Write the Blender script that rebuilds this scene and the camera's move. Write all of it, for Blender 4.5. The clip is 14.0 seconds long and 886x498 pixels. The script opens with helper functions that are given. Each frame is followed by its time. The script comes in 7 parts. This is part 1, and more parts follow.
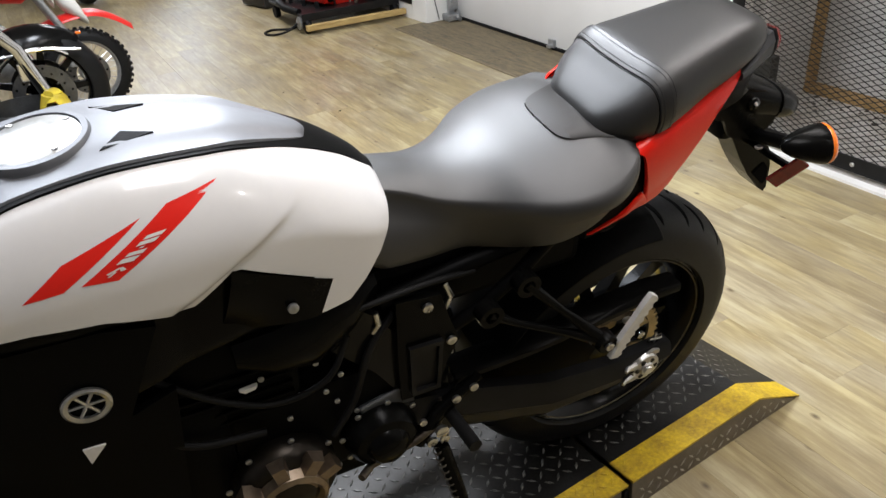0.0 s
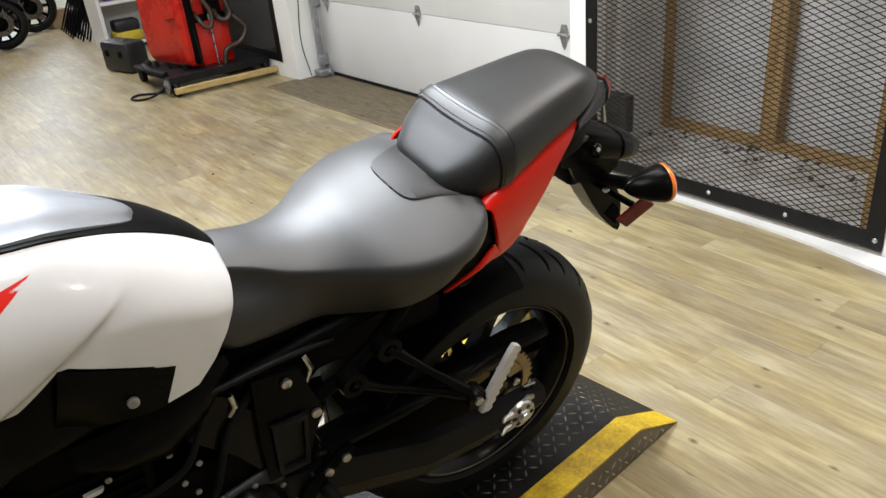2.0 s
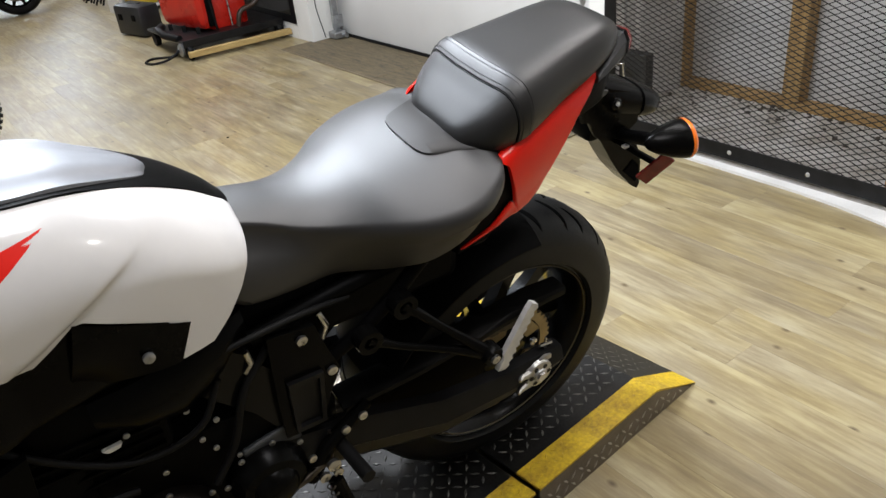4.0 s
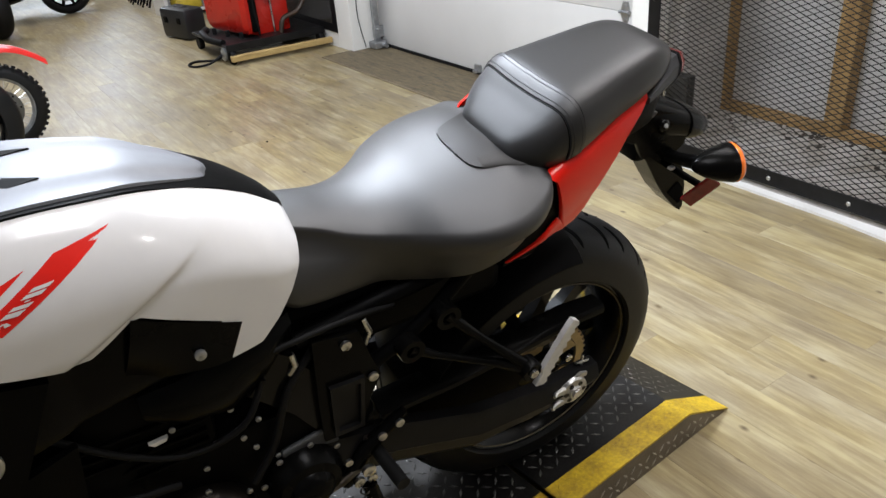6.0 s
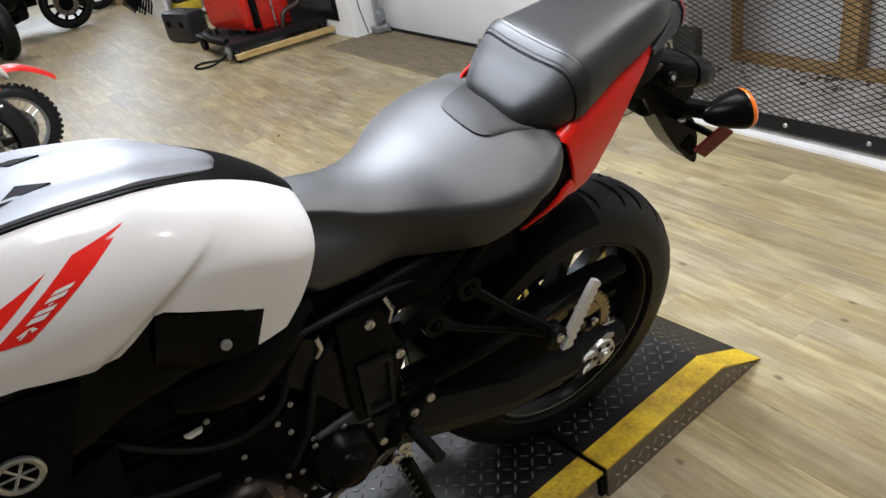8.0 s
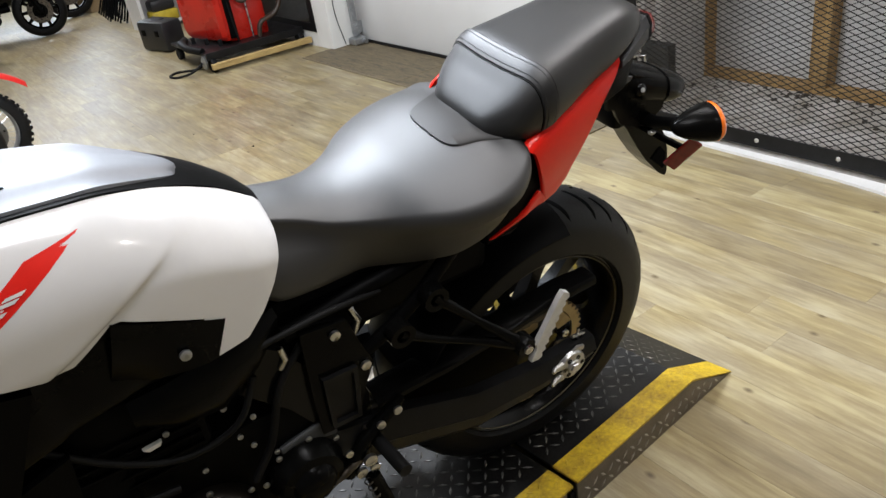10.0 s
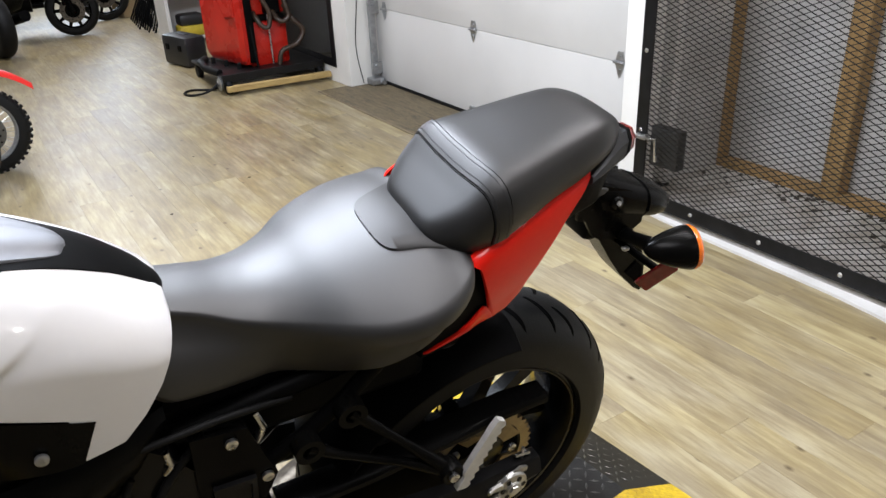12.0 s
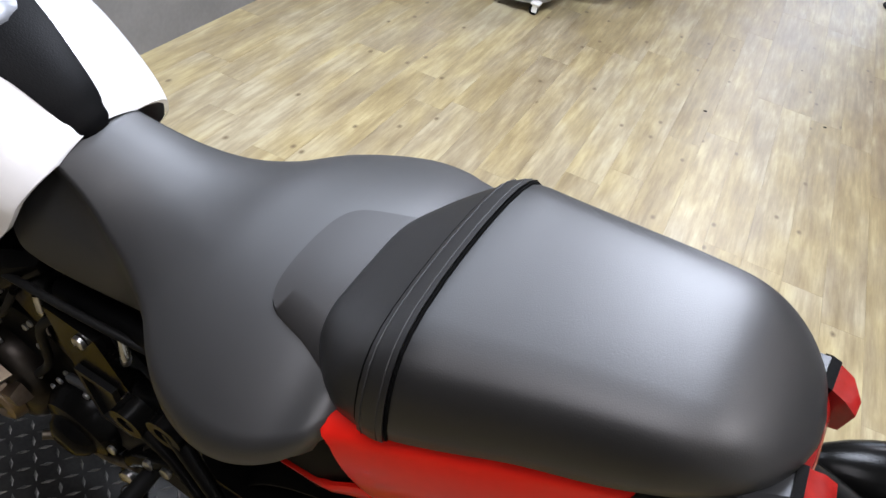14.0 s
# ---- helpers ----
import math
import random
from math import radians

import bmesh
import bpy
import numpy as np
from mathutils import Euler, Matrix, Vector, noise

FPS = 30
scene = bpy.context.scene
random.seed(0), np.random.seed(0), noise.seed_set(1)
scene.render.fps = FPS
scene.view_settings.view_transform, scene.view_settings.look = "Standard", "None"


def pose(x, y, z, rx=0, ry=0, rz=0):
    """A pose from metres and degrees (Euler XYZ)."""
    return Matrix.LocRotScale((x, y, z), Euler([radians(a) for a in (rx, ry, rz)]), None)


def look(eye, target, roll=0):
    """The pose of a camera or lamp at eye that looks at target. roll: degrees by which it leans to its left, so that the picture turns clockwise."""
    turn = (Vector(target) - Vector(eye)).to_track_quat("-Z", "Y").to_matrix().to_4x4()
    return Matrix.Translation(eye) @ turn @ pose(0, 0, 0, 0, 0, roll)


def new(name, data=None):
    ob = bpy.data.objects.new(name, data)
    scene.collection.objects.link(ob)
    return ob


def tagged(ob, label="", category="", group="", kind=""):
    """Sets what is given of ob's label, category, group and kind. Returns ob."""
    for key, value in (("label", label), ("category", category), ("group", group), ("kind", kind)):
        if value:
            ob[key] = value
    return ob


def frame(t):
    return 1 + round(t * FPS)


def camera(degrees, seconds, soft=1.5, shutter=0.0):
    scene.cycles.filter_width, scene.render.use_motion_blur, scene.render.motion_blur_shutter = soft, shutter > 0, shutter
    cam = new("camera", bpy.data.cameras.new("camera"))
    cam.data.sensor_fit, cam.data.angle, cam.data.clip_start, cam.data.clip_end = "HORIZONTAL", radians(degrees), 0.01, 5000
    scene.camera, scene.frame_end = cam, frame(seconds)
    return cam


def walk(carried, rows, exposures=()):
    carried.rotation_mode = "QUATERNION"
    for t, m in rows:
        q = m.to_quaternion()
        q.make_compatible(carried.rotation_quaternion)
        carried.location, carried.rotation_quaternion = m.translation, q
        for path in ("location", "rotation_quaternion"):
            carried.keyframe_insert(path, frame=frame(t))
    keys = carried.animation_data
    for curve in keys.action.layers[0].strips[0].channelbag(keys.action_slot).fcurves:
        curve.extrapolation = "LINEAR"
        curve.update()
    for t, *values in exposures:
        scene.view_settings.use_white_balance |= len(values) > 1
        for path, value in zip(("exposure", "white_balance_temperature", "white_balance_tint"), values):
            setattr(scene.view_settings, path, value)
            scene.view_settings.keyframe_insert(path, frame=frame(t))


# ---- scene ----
# ---------------------------------------------------------------- camera
LENS = 60.0
PATH = [
    (0, (1.449, 0.718, 1.365), (0.656, -0.829, 0.377), -4.79),
    (0.5, (1.413, 0.726, 1.382), (0.461, -0.790, 0.491), -5.39),
    (1, (1.383, 0.728, 1.368), (0.341, -0.721, 0.466), -5.85),
    (1.5, (1.382, 0.730, 1.379), (0.357, -0.733, 0.479), -5.84),
    (2, (1.375, 0.734, 1.376), (0.327, -0.710, 0.472), -5.61),
    (2.5, (1.375, 0.735, 1.371), (0.363, -0.715, 0.437), -6.47),
    (2.7, (1.371, 0.736, 1.369), (0.350, -0.698, 0.420), -6.34),
    (4.8, (1.371, 0.719, 1.351), (0.426, -0.747, 0.372), -6.15),
    (5, (1.374, 0.718, 1.355), (0.440, -0.768, 0.396), -6.17),
    (5.5, (1.382, 0.714, 1.364), (0.485, -0.780, 0.383), -8.01),
    (6, (1.403, 0.717, 1.364), (0.462, -0.773, 0.419), -4.86),
    (6.5, (1.404, 0.721, 1.372), (0.471, -0.811, 0.487), -6.44),
    (7, (1.383, 0.720, 1.353), (0.496, -0.835, 0.460), -9.68),
    (7.5, (1.385, 0.708, 1.344), (0.472, -0.766, 0.348), -10.52),
    (8, (1.399, 0.727, 1.350), (0.523, -0.781, 0.370), -10.90),
    (8.2, (1.403, 0.735, 1.338), (0.524, -0.768, 0.353), -10.71),
    (10.3, (1.381, 0.726, 1.339), (0.437, -0.760, 0.392), -9.46),
    (10.5, (1.384, 0.722, 1.347), (0.434, -0.771, 0.415), -9.36),
    (11, (1.409, 0.723, 1.353), (0.452, -0.769, 0.426), -8.23),
    (11.5, (1.407, 0.722, 1.359), (0.357, -0.699, 0.422), -7.52),
    (12, (1.206, 0.669, 1.369), (0.260, -0.862, 0.497), -2.47),
    (12.3, (1.132, 0.634, 1.383), (0.292, -0.934, 0.469), 0.89),
    (12.5, (1.089, 0.595, 1.388), (0.316, -0.993, 0.450), 0.35),
    (12.8, (0.976, 0.486, 1.373), (0.204, -1.062, 0.370), 2.42),
    (13, (0.890, 0.406, 1.388), (0.135, -1.151, 0.385), 3.81),
    (13.2, (0.810, 0.359, 1.402), (0.187, -1.211, 0.330), 2.41),
    (13.3, (0.764, 0.331, 1.381), (0.202, -1.236, 0.272), 1.72),
    (13.5, (0.670, 0.311, 1.379), (0.291, -1.311, 0.272), 6.67),
    (13.6, (0.624, 0.310, 1.394), (0.363, -1.322, 0.268), 10.80),
    (13.7, (0.577, 0.284, 1.382), (0.466, -1.333, 0.210), 13.31),
    (13.8, (0.568, 0.262, 1.379), (0.627, -1.325, 0.162), 13.39),
    (13.9, (0.552, 0.247, 1.379), (0.805, -1.293, 0.127), 14.47),
    (14, (0.525, 0.223, 1.379), (0.993, -1.249, 0.108), 12.62),
]
cam = camera(LENS, 14.0)
walk(cam, [(t, look(eye, target, roll)) for t, eye, target, roll in PATH],
     exposures=[(0.0, 0.02, 6350, 14), (2.5, 0.0, 6400, 12), (5.0, -0.08, 6150, 14), (8.0, -0.07, 6150, 14), (10.5, -0.02, 6200, 13), (11.5, -0.02, 6150, 14), (12.5, -0.04, 6100, 16), (13.5, -0.11, 6080, 15), (14.0, -0.06, 6000, 17)])

# ---------------------------------------------------------------- light
world = bpy.data.worlds.new("world")
scene.world = world
world.use_nodes = True
world.node_tree.nodes["Background"].inputs[0].default_value = (0.5, 0.55, 0.6, 1)
world.node_tree.nodes["Background"].inputs[1].default_value = 0.002

CEIL = 2.75
# (x, y, watts, colour, size)
# strip lamps out of view, added to light the room
LAMPS = [
    (0.75, -1.60, 128, (0.90, 0.96, 1.0), 1.0),
    (2.0, -1.45, 48, (0.88, 0.95, 1.0), 1.2),
    # next two are fill, added to brighten tank, near floor and cage bay
    (0.85, 0.45, 30, (1.0, 0.97, 0.93), 1.2),
    (-0.45, -0.15, 34, (1.0, 0.96, 0.90), 1.2),
    (0.15, -5.3, 62, (0.96, 0.98, 1.0), 1.2),
    (0.3, -8.8, 52, (1.0, 0.97, 0.93), 1.2),
]
SPOT = (-0.48, 2.16, 9, (1.0, 0.95, 0.88), 0.17)
WINDOW = (-1.05, 0.35, 0.9, 2.35)  # x and z of the shop window in the end wall


def ceiling_lamp_light(x, y, watts, colour, size):
    data = bpy.data.lights.new("ceiling_lamp_light", "AREA")
    data.shape, data.size, data.size_y = "RECTANGLE", 0.56, size
    data.energy, data.color = watts, colour
    ob = new("ceiling_lamp_light", data)
    ob.matrix_world = pose(x, y, CEIL - 0.075)
    return ob


for spec in LAMPS:
    ceiling_lamp_light(*spec)
data = bpy.data.lights.new("round_lamp_light", "AREA")
data.shape, data.size, data.energy, data.color = "DISK", SPOT[4], SPOT[2], SPOT[3]
new("round_lamp_light", data).matrix_world = pose(SPOT[0], SPOT[1], CEIL - 0.075)
window_data = bpy.data.lights.new("window_light", "AREA")
window_data.shape, window_data.size, window_data.size_y = "RECTANGLE", WINDOW[1] - WINDOW[0], WINDOW[3] - WINDOW[2]
window_data.energy, window_data.color = 58, (0.80, 0.91, 1.0)


# ---------------------------------------------------------------- materials
def surf(name, c1, c2=None, scale=8.0, rough=0.5, metal=0.0, bump=0.0, bscale=120.0, stretch=(1, 1, 1),
         coat=0.0, rvar=0.08, spec=0.5, fine=0.25):
    """A surface with two scales of colour variation, uneven gloss and a fine relief."""
    m = bpy.data.materials.new(name)
    m.use_nodes = True
    nt = m.node_tree
    n, l = nt.nodes, nt.links
    bs = n["Principled BSDF"]
    c2 = c2 or tuple(v * 0.8 for v in c1)
    tc = n.new("ShaderNodeTexCoord")
    mp = n.new("ShaderNodeMapping")
    mp.inputs["Scale"].default_value = stretch
    l.new(tc.outputs["Object"], mp.inputs[0])
    big = n.new("ShaderNodeTexNoise")
    big.inputs["Scale"].default_value = scale
    big.inputs["Detail"].default_value = 5
    l.new(mp.outputs[0], big.inputs["Vector"])
    small = n.new("ShaderNodeTexNoise")
    small.inputs["Scale"].default_value = bscale
    small.inputs["Detail"].default_value = 3
    l.new(mp.outputs[0], small.inputs["Vector"])
    mixf = n.new("ShaderNodeMix")
    mixf.inputs[0].default_value = fine
    l.new(big.outputs["Fac"], mixf.inputs[2])
    l.new(small.outputs["Fac"], mixf.inputs[3])
    ramp = n.new("ShaderNodeValToRGB")
    ramp.color_ramp.elements[0].position, ramp.color_ramp.elements[1].position = 0.36, 0.64
    ramp.color_ramp.elements[0].color = (*c2, 1)
    ramp.color_ramp.elements[1].color = (*c1, 1)
    l.new(mixf.outputs[0], ramp.inputs[0])
    l.new(ramp.outputs[0], bs.inputs["Base Color"])
    rr = n.new("ShaderNodeMapRange")
    rr.inputs[3].default_value, rr.inputs[4].default_value = max(0.02, rough - rvar), min(1, rough + rvar)
    l.new(big.outputs["Fac"], rr.inputs[0])
    l.new(rr.outputs[0], bs.inputs["Roughness"])
    bs.inputs["Metallic"].default_value = metal
    bs.inputs["Coat Weight"].default_value = coat
    bs.inputs["Coat Roughness"].default_value = 0.04
    bs.inputs["Specular IOR Level"].default_value = spec
    if bump:
        bp = n.new("ShaderNodeBump")
        bp.inputs["Strength"].default_value = bump
        bp.inputs["Distance"].default_value = 0.002
        l.new(small.outputs["Fac"], bp.inputs["Height"])
        l.new(bp.outputs[0], bs.inputs["Normal"])
    return m


def plank_surface(name, tones, joined=False):
    """Printed vinyl oak: long streaks, knots and a tone of its own for each board."""
    m = bpy.data.materials.new(name)
    m.use_nodes = True
    n, l = m.node_tree.nodes, m.node_tree.links
    bs = n["Principled BSDF"]
    tc = n.new("ShaderNodeTexCoord")
    if joined:
        rnd = n.new("ShaderNodeNewGeometry").outputs["Random Per Island"]
    else:
        rnd = n.new("ShaderNodeObjectInfo").outputs["Random"]
    off = n.new("ShaderNodeVectorMath")
    off.operation = "MULTIPLY_ADD"
    off.inputs[1].default_value = (37, 53, 11)
    l.new(rnd, off.inputs[0])
    l.new(tc.outputs["Object"], off.inputs[2])
    def noise_at(sc, stretch, det=4, rough=0.6):
        mp = n.new("ShaderNodeMapping")
        mp.inputs["Scale"].default_value = stretch
        l.new(off.outputs[0], mp.inputs[0])
        t = n.new("ShaderNodeTexNoise")
        t.inputs["Scale"].default_value, t.inputs["Detail"].default_value = sc, det
        t.inputs["Roughness"].default_value = rough
        l.new(mp.outputs[0], t.inputs["Vector"])
        return t.outputs["Fac"]
    grain = noise_at(8, (7.5, 0.55, 1), 9, 0.66)
    cloud = noise_at(4.6, (3.4, 0.75, 1), 7, 0.62)
    add = n.new("ShaderNodeMath")
    add.operation = "MULTIPLY_ADD"
    add.inputs[1].default_value = 0.46
    l.new(grain, add.inputs[0])
    mul = n.new("ShaderNodeMath")
    mul.operation = "MULTIPLY"
    mul.inputs[1].default_value = 0.50
    l.new(cloud, mul.inputs[0])
    l.new(mul.outputs[0], add.inputs[2])
    shift = n.new("ShaderNodeMath")
    shift.operation = "MULTIPLY_ADD"
    shift.inputs[1].default_value = 0.105
    l.new(rnd, shift.inputs[0])
    l.new(add.outputs[0], shift.inputs[2])
    # faded and stained areas that run across the boards
    where = n.new("ShaderNodeNewGeometry")
    wide = n.new("ShaderNodeTexNoise")
    wide.inputs["Scale"].default_value, wide.inputs["Detail"].default_value = 2.3, 4
    l.new(where.outputs["Position"], wide.inputs["Vector"])
    stain = n.new("ShaderNodeMath")
    stain.operation = "MULTIPLY_ADD"
    stain.inputs[1].default_value = 0.13
    l.new(wide.outputs["Fac"], stain.inputs[0])
    l.new(shift.outputs[0], stain.inputs[2])
    shift = stain
    ramp = n.new("ShaderNodeValToRGB")
    el = ramp.color_ramp.elements
    el[0].position, el[1].position = 0.44, 0.72
    el[0].color, el[1].color = (*tones[0], 1), (*tones[2], 1)
    mid = el.new(0.59)
    mid.color = (*tones[1], 1)
    l.new(shift.outputs[0], ramp.inputs[0])
    # greyed and yellowed fields in the print
    tint = n.new("ShaderNodeMix")
    tint.data_type = "RGBA"
    tint.blend_type = "MULTIPLY"
    tint.inputs[0].default_value = 1.0
    hue = n.new("ShaderNodeValToRGB")
    hue.color_ramp.elements[0].position, hue.color_ramp.elements[1].position = 0.40, 0.62
    hue.color_ramp.elements[0].color, hue.color_ramp.elements[1].color = (1.0, 0.97, 0.80, 1), (0.95, 0.96, 0.98, 1)
    l.new(noise_at(2.2, (2.0, 0.7, 1), 3), hue.inputs[0])
    l.new(ramp.outputs[0], tint.inputs[6])
    l.new(hue.outputs[0], tint.inputs[7])
    # knots
    mp = n.new("ShaderNodeMapping")
    mp.inputs["Scale"].default_value = (5.5, 3.4, 0)
    l.new(off.outputs[0], mp.inputs[0])
    vor = n.new("ShaderNodeTexVoronoi")
    vor.voronoi_dimensions = "2D"
    vor.inputs["Scale"].default_value = 0.9
    l.new(mp.outputs[0], vor.inputs["Vector"])
    kr = n.new("ShaderNodeMapRange")
    kr.inputs[1].default_value, kr.inputs[2].default_value = 0.012, 0.055
    kr.inputs[3].default_value, kr.inputs[4].default_value = 0.95, 0.0
    l.new(vor.outputs["Distance"], kr.inputs[0])
    mix = n.new("ShaderNodeMix")
    mix.data_type = "RGBA"
    few = n.new("ShaderNodeMath")
    few.operation = "GREATER_THAN"
    few.inputs[1].default_value = 0.45
    sepc = n.new("ShaderNodeSeparateColor")
    l.new(vor.outputs["Color"], sepc.inputs[0])
    l.new(sepc.outputs[0], few.inputs[0])
    keep = n.new("ShaderNodeMath")
    keep.operation = "MULTIPLY"
    l.new(kr.outputs[0], keep.inputs[0])
    l.new(few.outputs[0], keep.inputs[1])
    l.new(keep.outputs[0], mix.inputs[0])
    l.new(tint.outputs[2], mix.inputs[6])
    mix.inputs[7].default_value = (tones[0][0] * 0.6, tones[0][1] * 0.55, tones[0][2] * 0.5, 1)
    l.new(mix.outputs[2], bs.inputs["Base Color"])
    rr = n.new("ShaderNodeMapRange")
    rr.inputs[3].default_value, rr.inputs[4].default_value = 0.32, 0.46
    l.new(cloud, rr.inputs[0])
    l.new(rr.outputs[0], bs.inputs["Roughness"])
    bp = n.new("ShaderNodeBump")
    bp.inputs["Strength"].default_value, bp.inputs["Distance"].default_value = 0.12, 0.001
    l.new(grain, bp.inputs["Height"])
    l.new(bp.outputs[0], bs.inputs["Normal"])
    return m


OAK = ((0.178, 0.139, 0.083), (0.270, 0.221, 0.134), (0.385, 0.334, 0.216))
M_PLANK = plank_surface("vinyl_plank", OAK)
M_PLANK_FAR = plank_surface("vinyl_plank_joined", OAK, joined=True)
M_JOINT = surf("floor_joint", (0.20, 0.16, 0.098), rough=0.6)
M_PLY = surf("plywood_worn", (0.185, 0.145, 0.080), (0.050, 0.039, 0.022), 8, 0.6, bump=0.2, bscale=45, fine=0.45, stretch=(5.0, 0.7, 1))
M_WHITE = surf("white_wall_paint", (0.76, 0.75, 0.72), (0.70, 0.69, 0.65), 3, 0.55, bump=0.06, bscale=60, fine=0.1)
# grey tone keeps bounced light off the motorcycle's near side
M_DIM_WALL = surf("dimmed_wall", (0.20, 0.195, 0.19), (0.15, 0.147, 0.143), 3, 0.6, bump=0.06, bscale=60)
M_TRIM = surf("white_trim_paint", (0.70, 0.69, 0.67), (0.58, 0.57, 0.545), 5, 0.42, bump=0.05)
M_DOOR = surf("garage_door_enamel", (0.66, 0.65, 0.63), (0.61, 0.60, 0.58), 2.2, 0.45, bump=0.12, bscale=220)
M_CEIL = surf("ceiling_paint", (0.72, 0.71, 0.69), (0.66, 0.65, 0.63), 2, 0.8)
M_RUBBER = surf("black_rubber", (0.007, 0.007, 0.007), (0.004, 0.004, 0.004), 20, 0.6, bump=0.15, spec=0.15)
M_TYRE = surf("tyre_rubber", (0.0052, 0.0052, 0.0054), (0.0034, 0.0034, 0.0034), 14, 0.52, bump=0.25, bscale=260, spec=0.22)
M_FRAME_STEEL = surf("black_angle_steel", (0.016, 0.016, 0.017), (0.008, 0.008, 0.009), 12, 0.42, metal=0.6, bump=0.1)
M_MESH = surf("expanded_steel", (0.040, 0.037, 0.034), (0.020, 0.019, 0.017), 30, 0.5, metal=0.7, bump=0.1)
M_STEEL = surf("bright_steel", (0.62, 0.62, 0.62), (0.45, 0.45, 0.45), 20, 0.28, metal=1.0)
M_ZINC = surf("galvanised_steel", (0.48, 0.49, 0.50), (0.34, 0.35, 0.36), 25, 0.42, metal=0.9)
M_CHROME = surf("chrome", (0.80, 0.80, 0.80), (0.7, 0.7, 0.7), 10, 0.1, metal=1.0, rvar=0.04)
M_STUD = surf("rough_pine", (0.40, 0.25, 0.095), (0.26, 0.155, 0.055), 6, 0.7, bump=0.2, stretch=(8, 8, 0.7))
M_PINE = surf("pale_pine", (0.50, 0.36, 0.14), (0.33, 0.22, 0.08), 6, 0.6, bump=0.2, stretch=(1, 8, 8))
M_BACK = surf("grey_sheathing", (0.60, 0.59, 0.575), (0.43, 0.42, 0.405), 4, 0.8, bump=0.2)
M_DIRT = surf("dusty_concrete", (0.58, 0.56, 0.53), (0.32, 0.29, 0.24), 7, 0.9, bump=0.3, bscale=60)
M_DECK = surf("checker_plate_dark", (0.045, 0.044, 0.042), (0.020, 0.019, 0.018), 9, 0.42, metal=0.75, bump=0.15, bscale=150)
M_DECK_TOP = surf("checker_plate_worn", (0.16, 0.156, 0.148), (0.065, 0.063, 0.060), 30, 0.36, metal=0.85)
M_SIDE = surf("checker_plate_side", (0.20, 0.175, 0.145), (0.12, 0.105, 0.085), 12, 0.45, metal=0.7)
M_SIDE_TOP = surf("checker_plate_side_worn", (0.50, 0.48, 0.44), (0.30, 0.28, 0.25), 30, 0.35, metal=0.9)
M_YELLOW = surf("safety_yellow", (0.64, 0.44, 0.012), (0.30, 0.19, 0.016), 19, 0.5, bump=0.15, fine=0.45)

# ---------------------------------------------------------------- builders
def mesh(name, verts, faces, mat, parent=None, label="", smooth=False, angle=None):
    me = bpy.data.meshes.new(name)
    me.from_pydata([tuple(v) for v in verts], [], [tuple(f) for f in faces])
    bm = bmesh.new()
    bm.from_mesh(me)
    bmesh.ops.recalc_face_normals(bm, faces=bm.faces)
    if smooth:
        lim = radians(angle or 40)
        for f in bm.faces:
            f.smooth = True
        for e in bm.edges:
            if len(e.link_faces) == 2 and e.calc_face_angle(0) > lim:
                e.smooth = False
    bm.to_mesh(me)
    bm.free()
    if mat:
        me.materials.append(mat)
    ob = new(name, me)
    if parent:
        ob.parent = parent
    if label:
        ob["label"] = label
    return ob


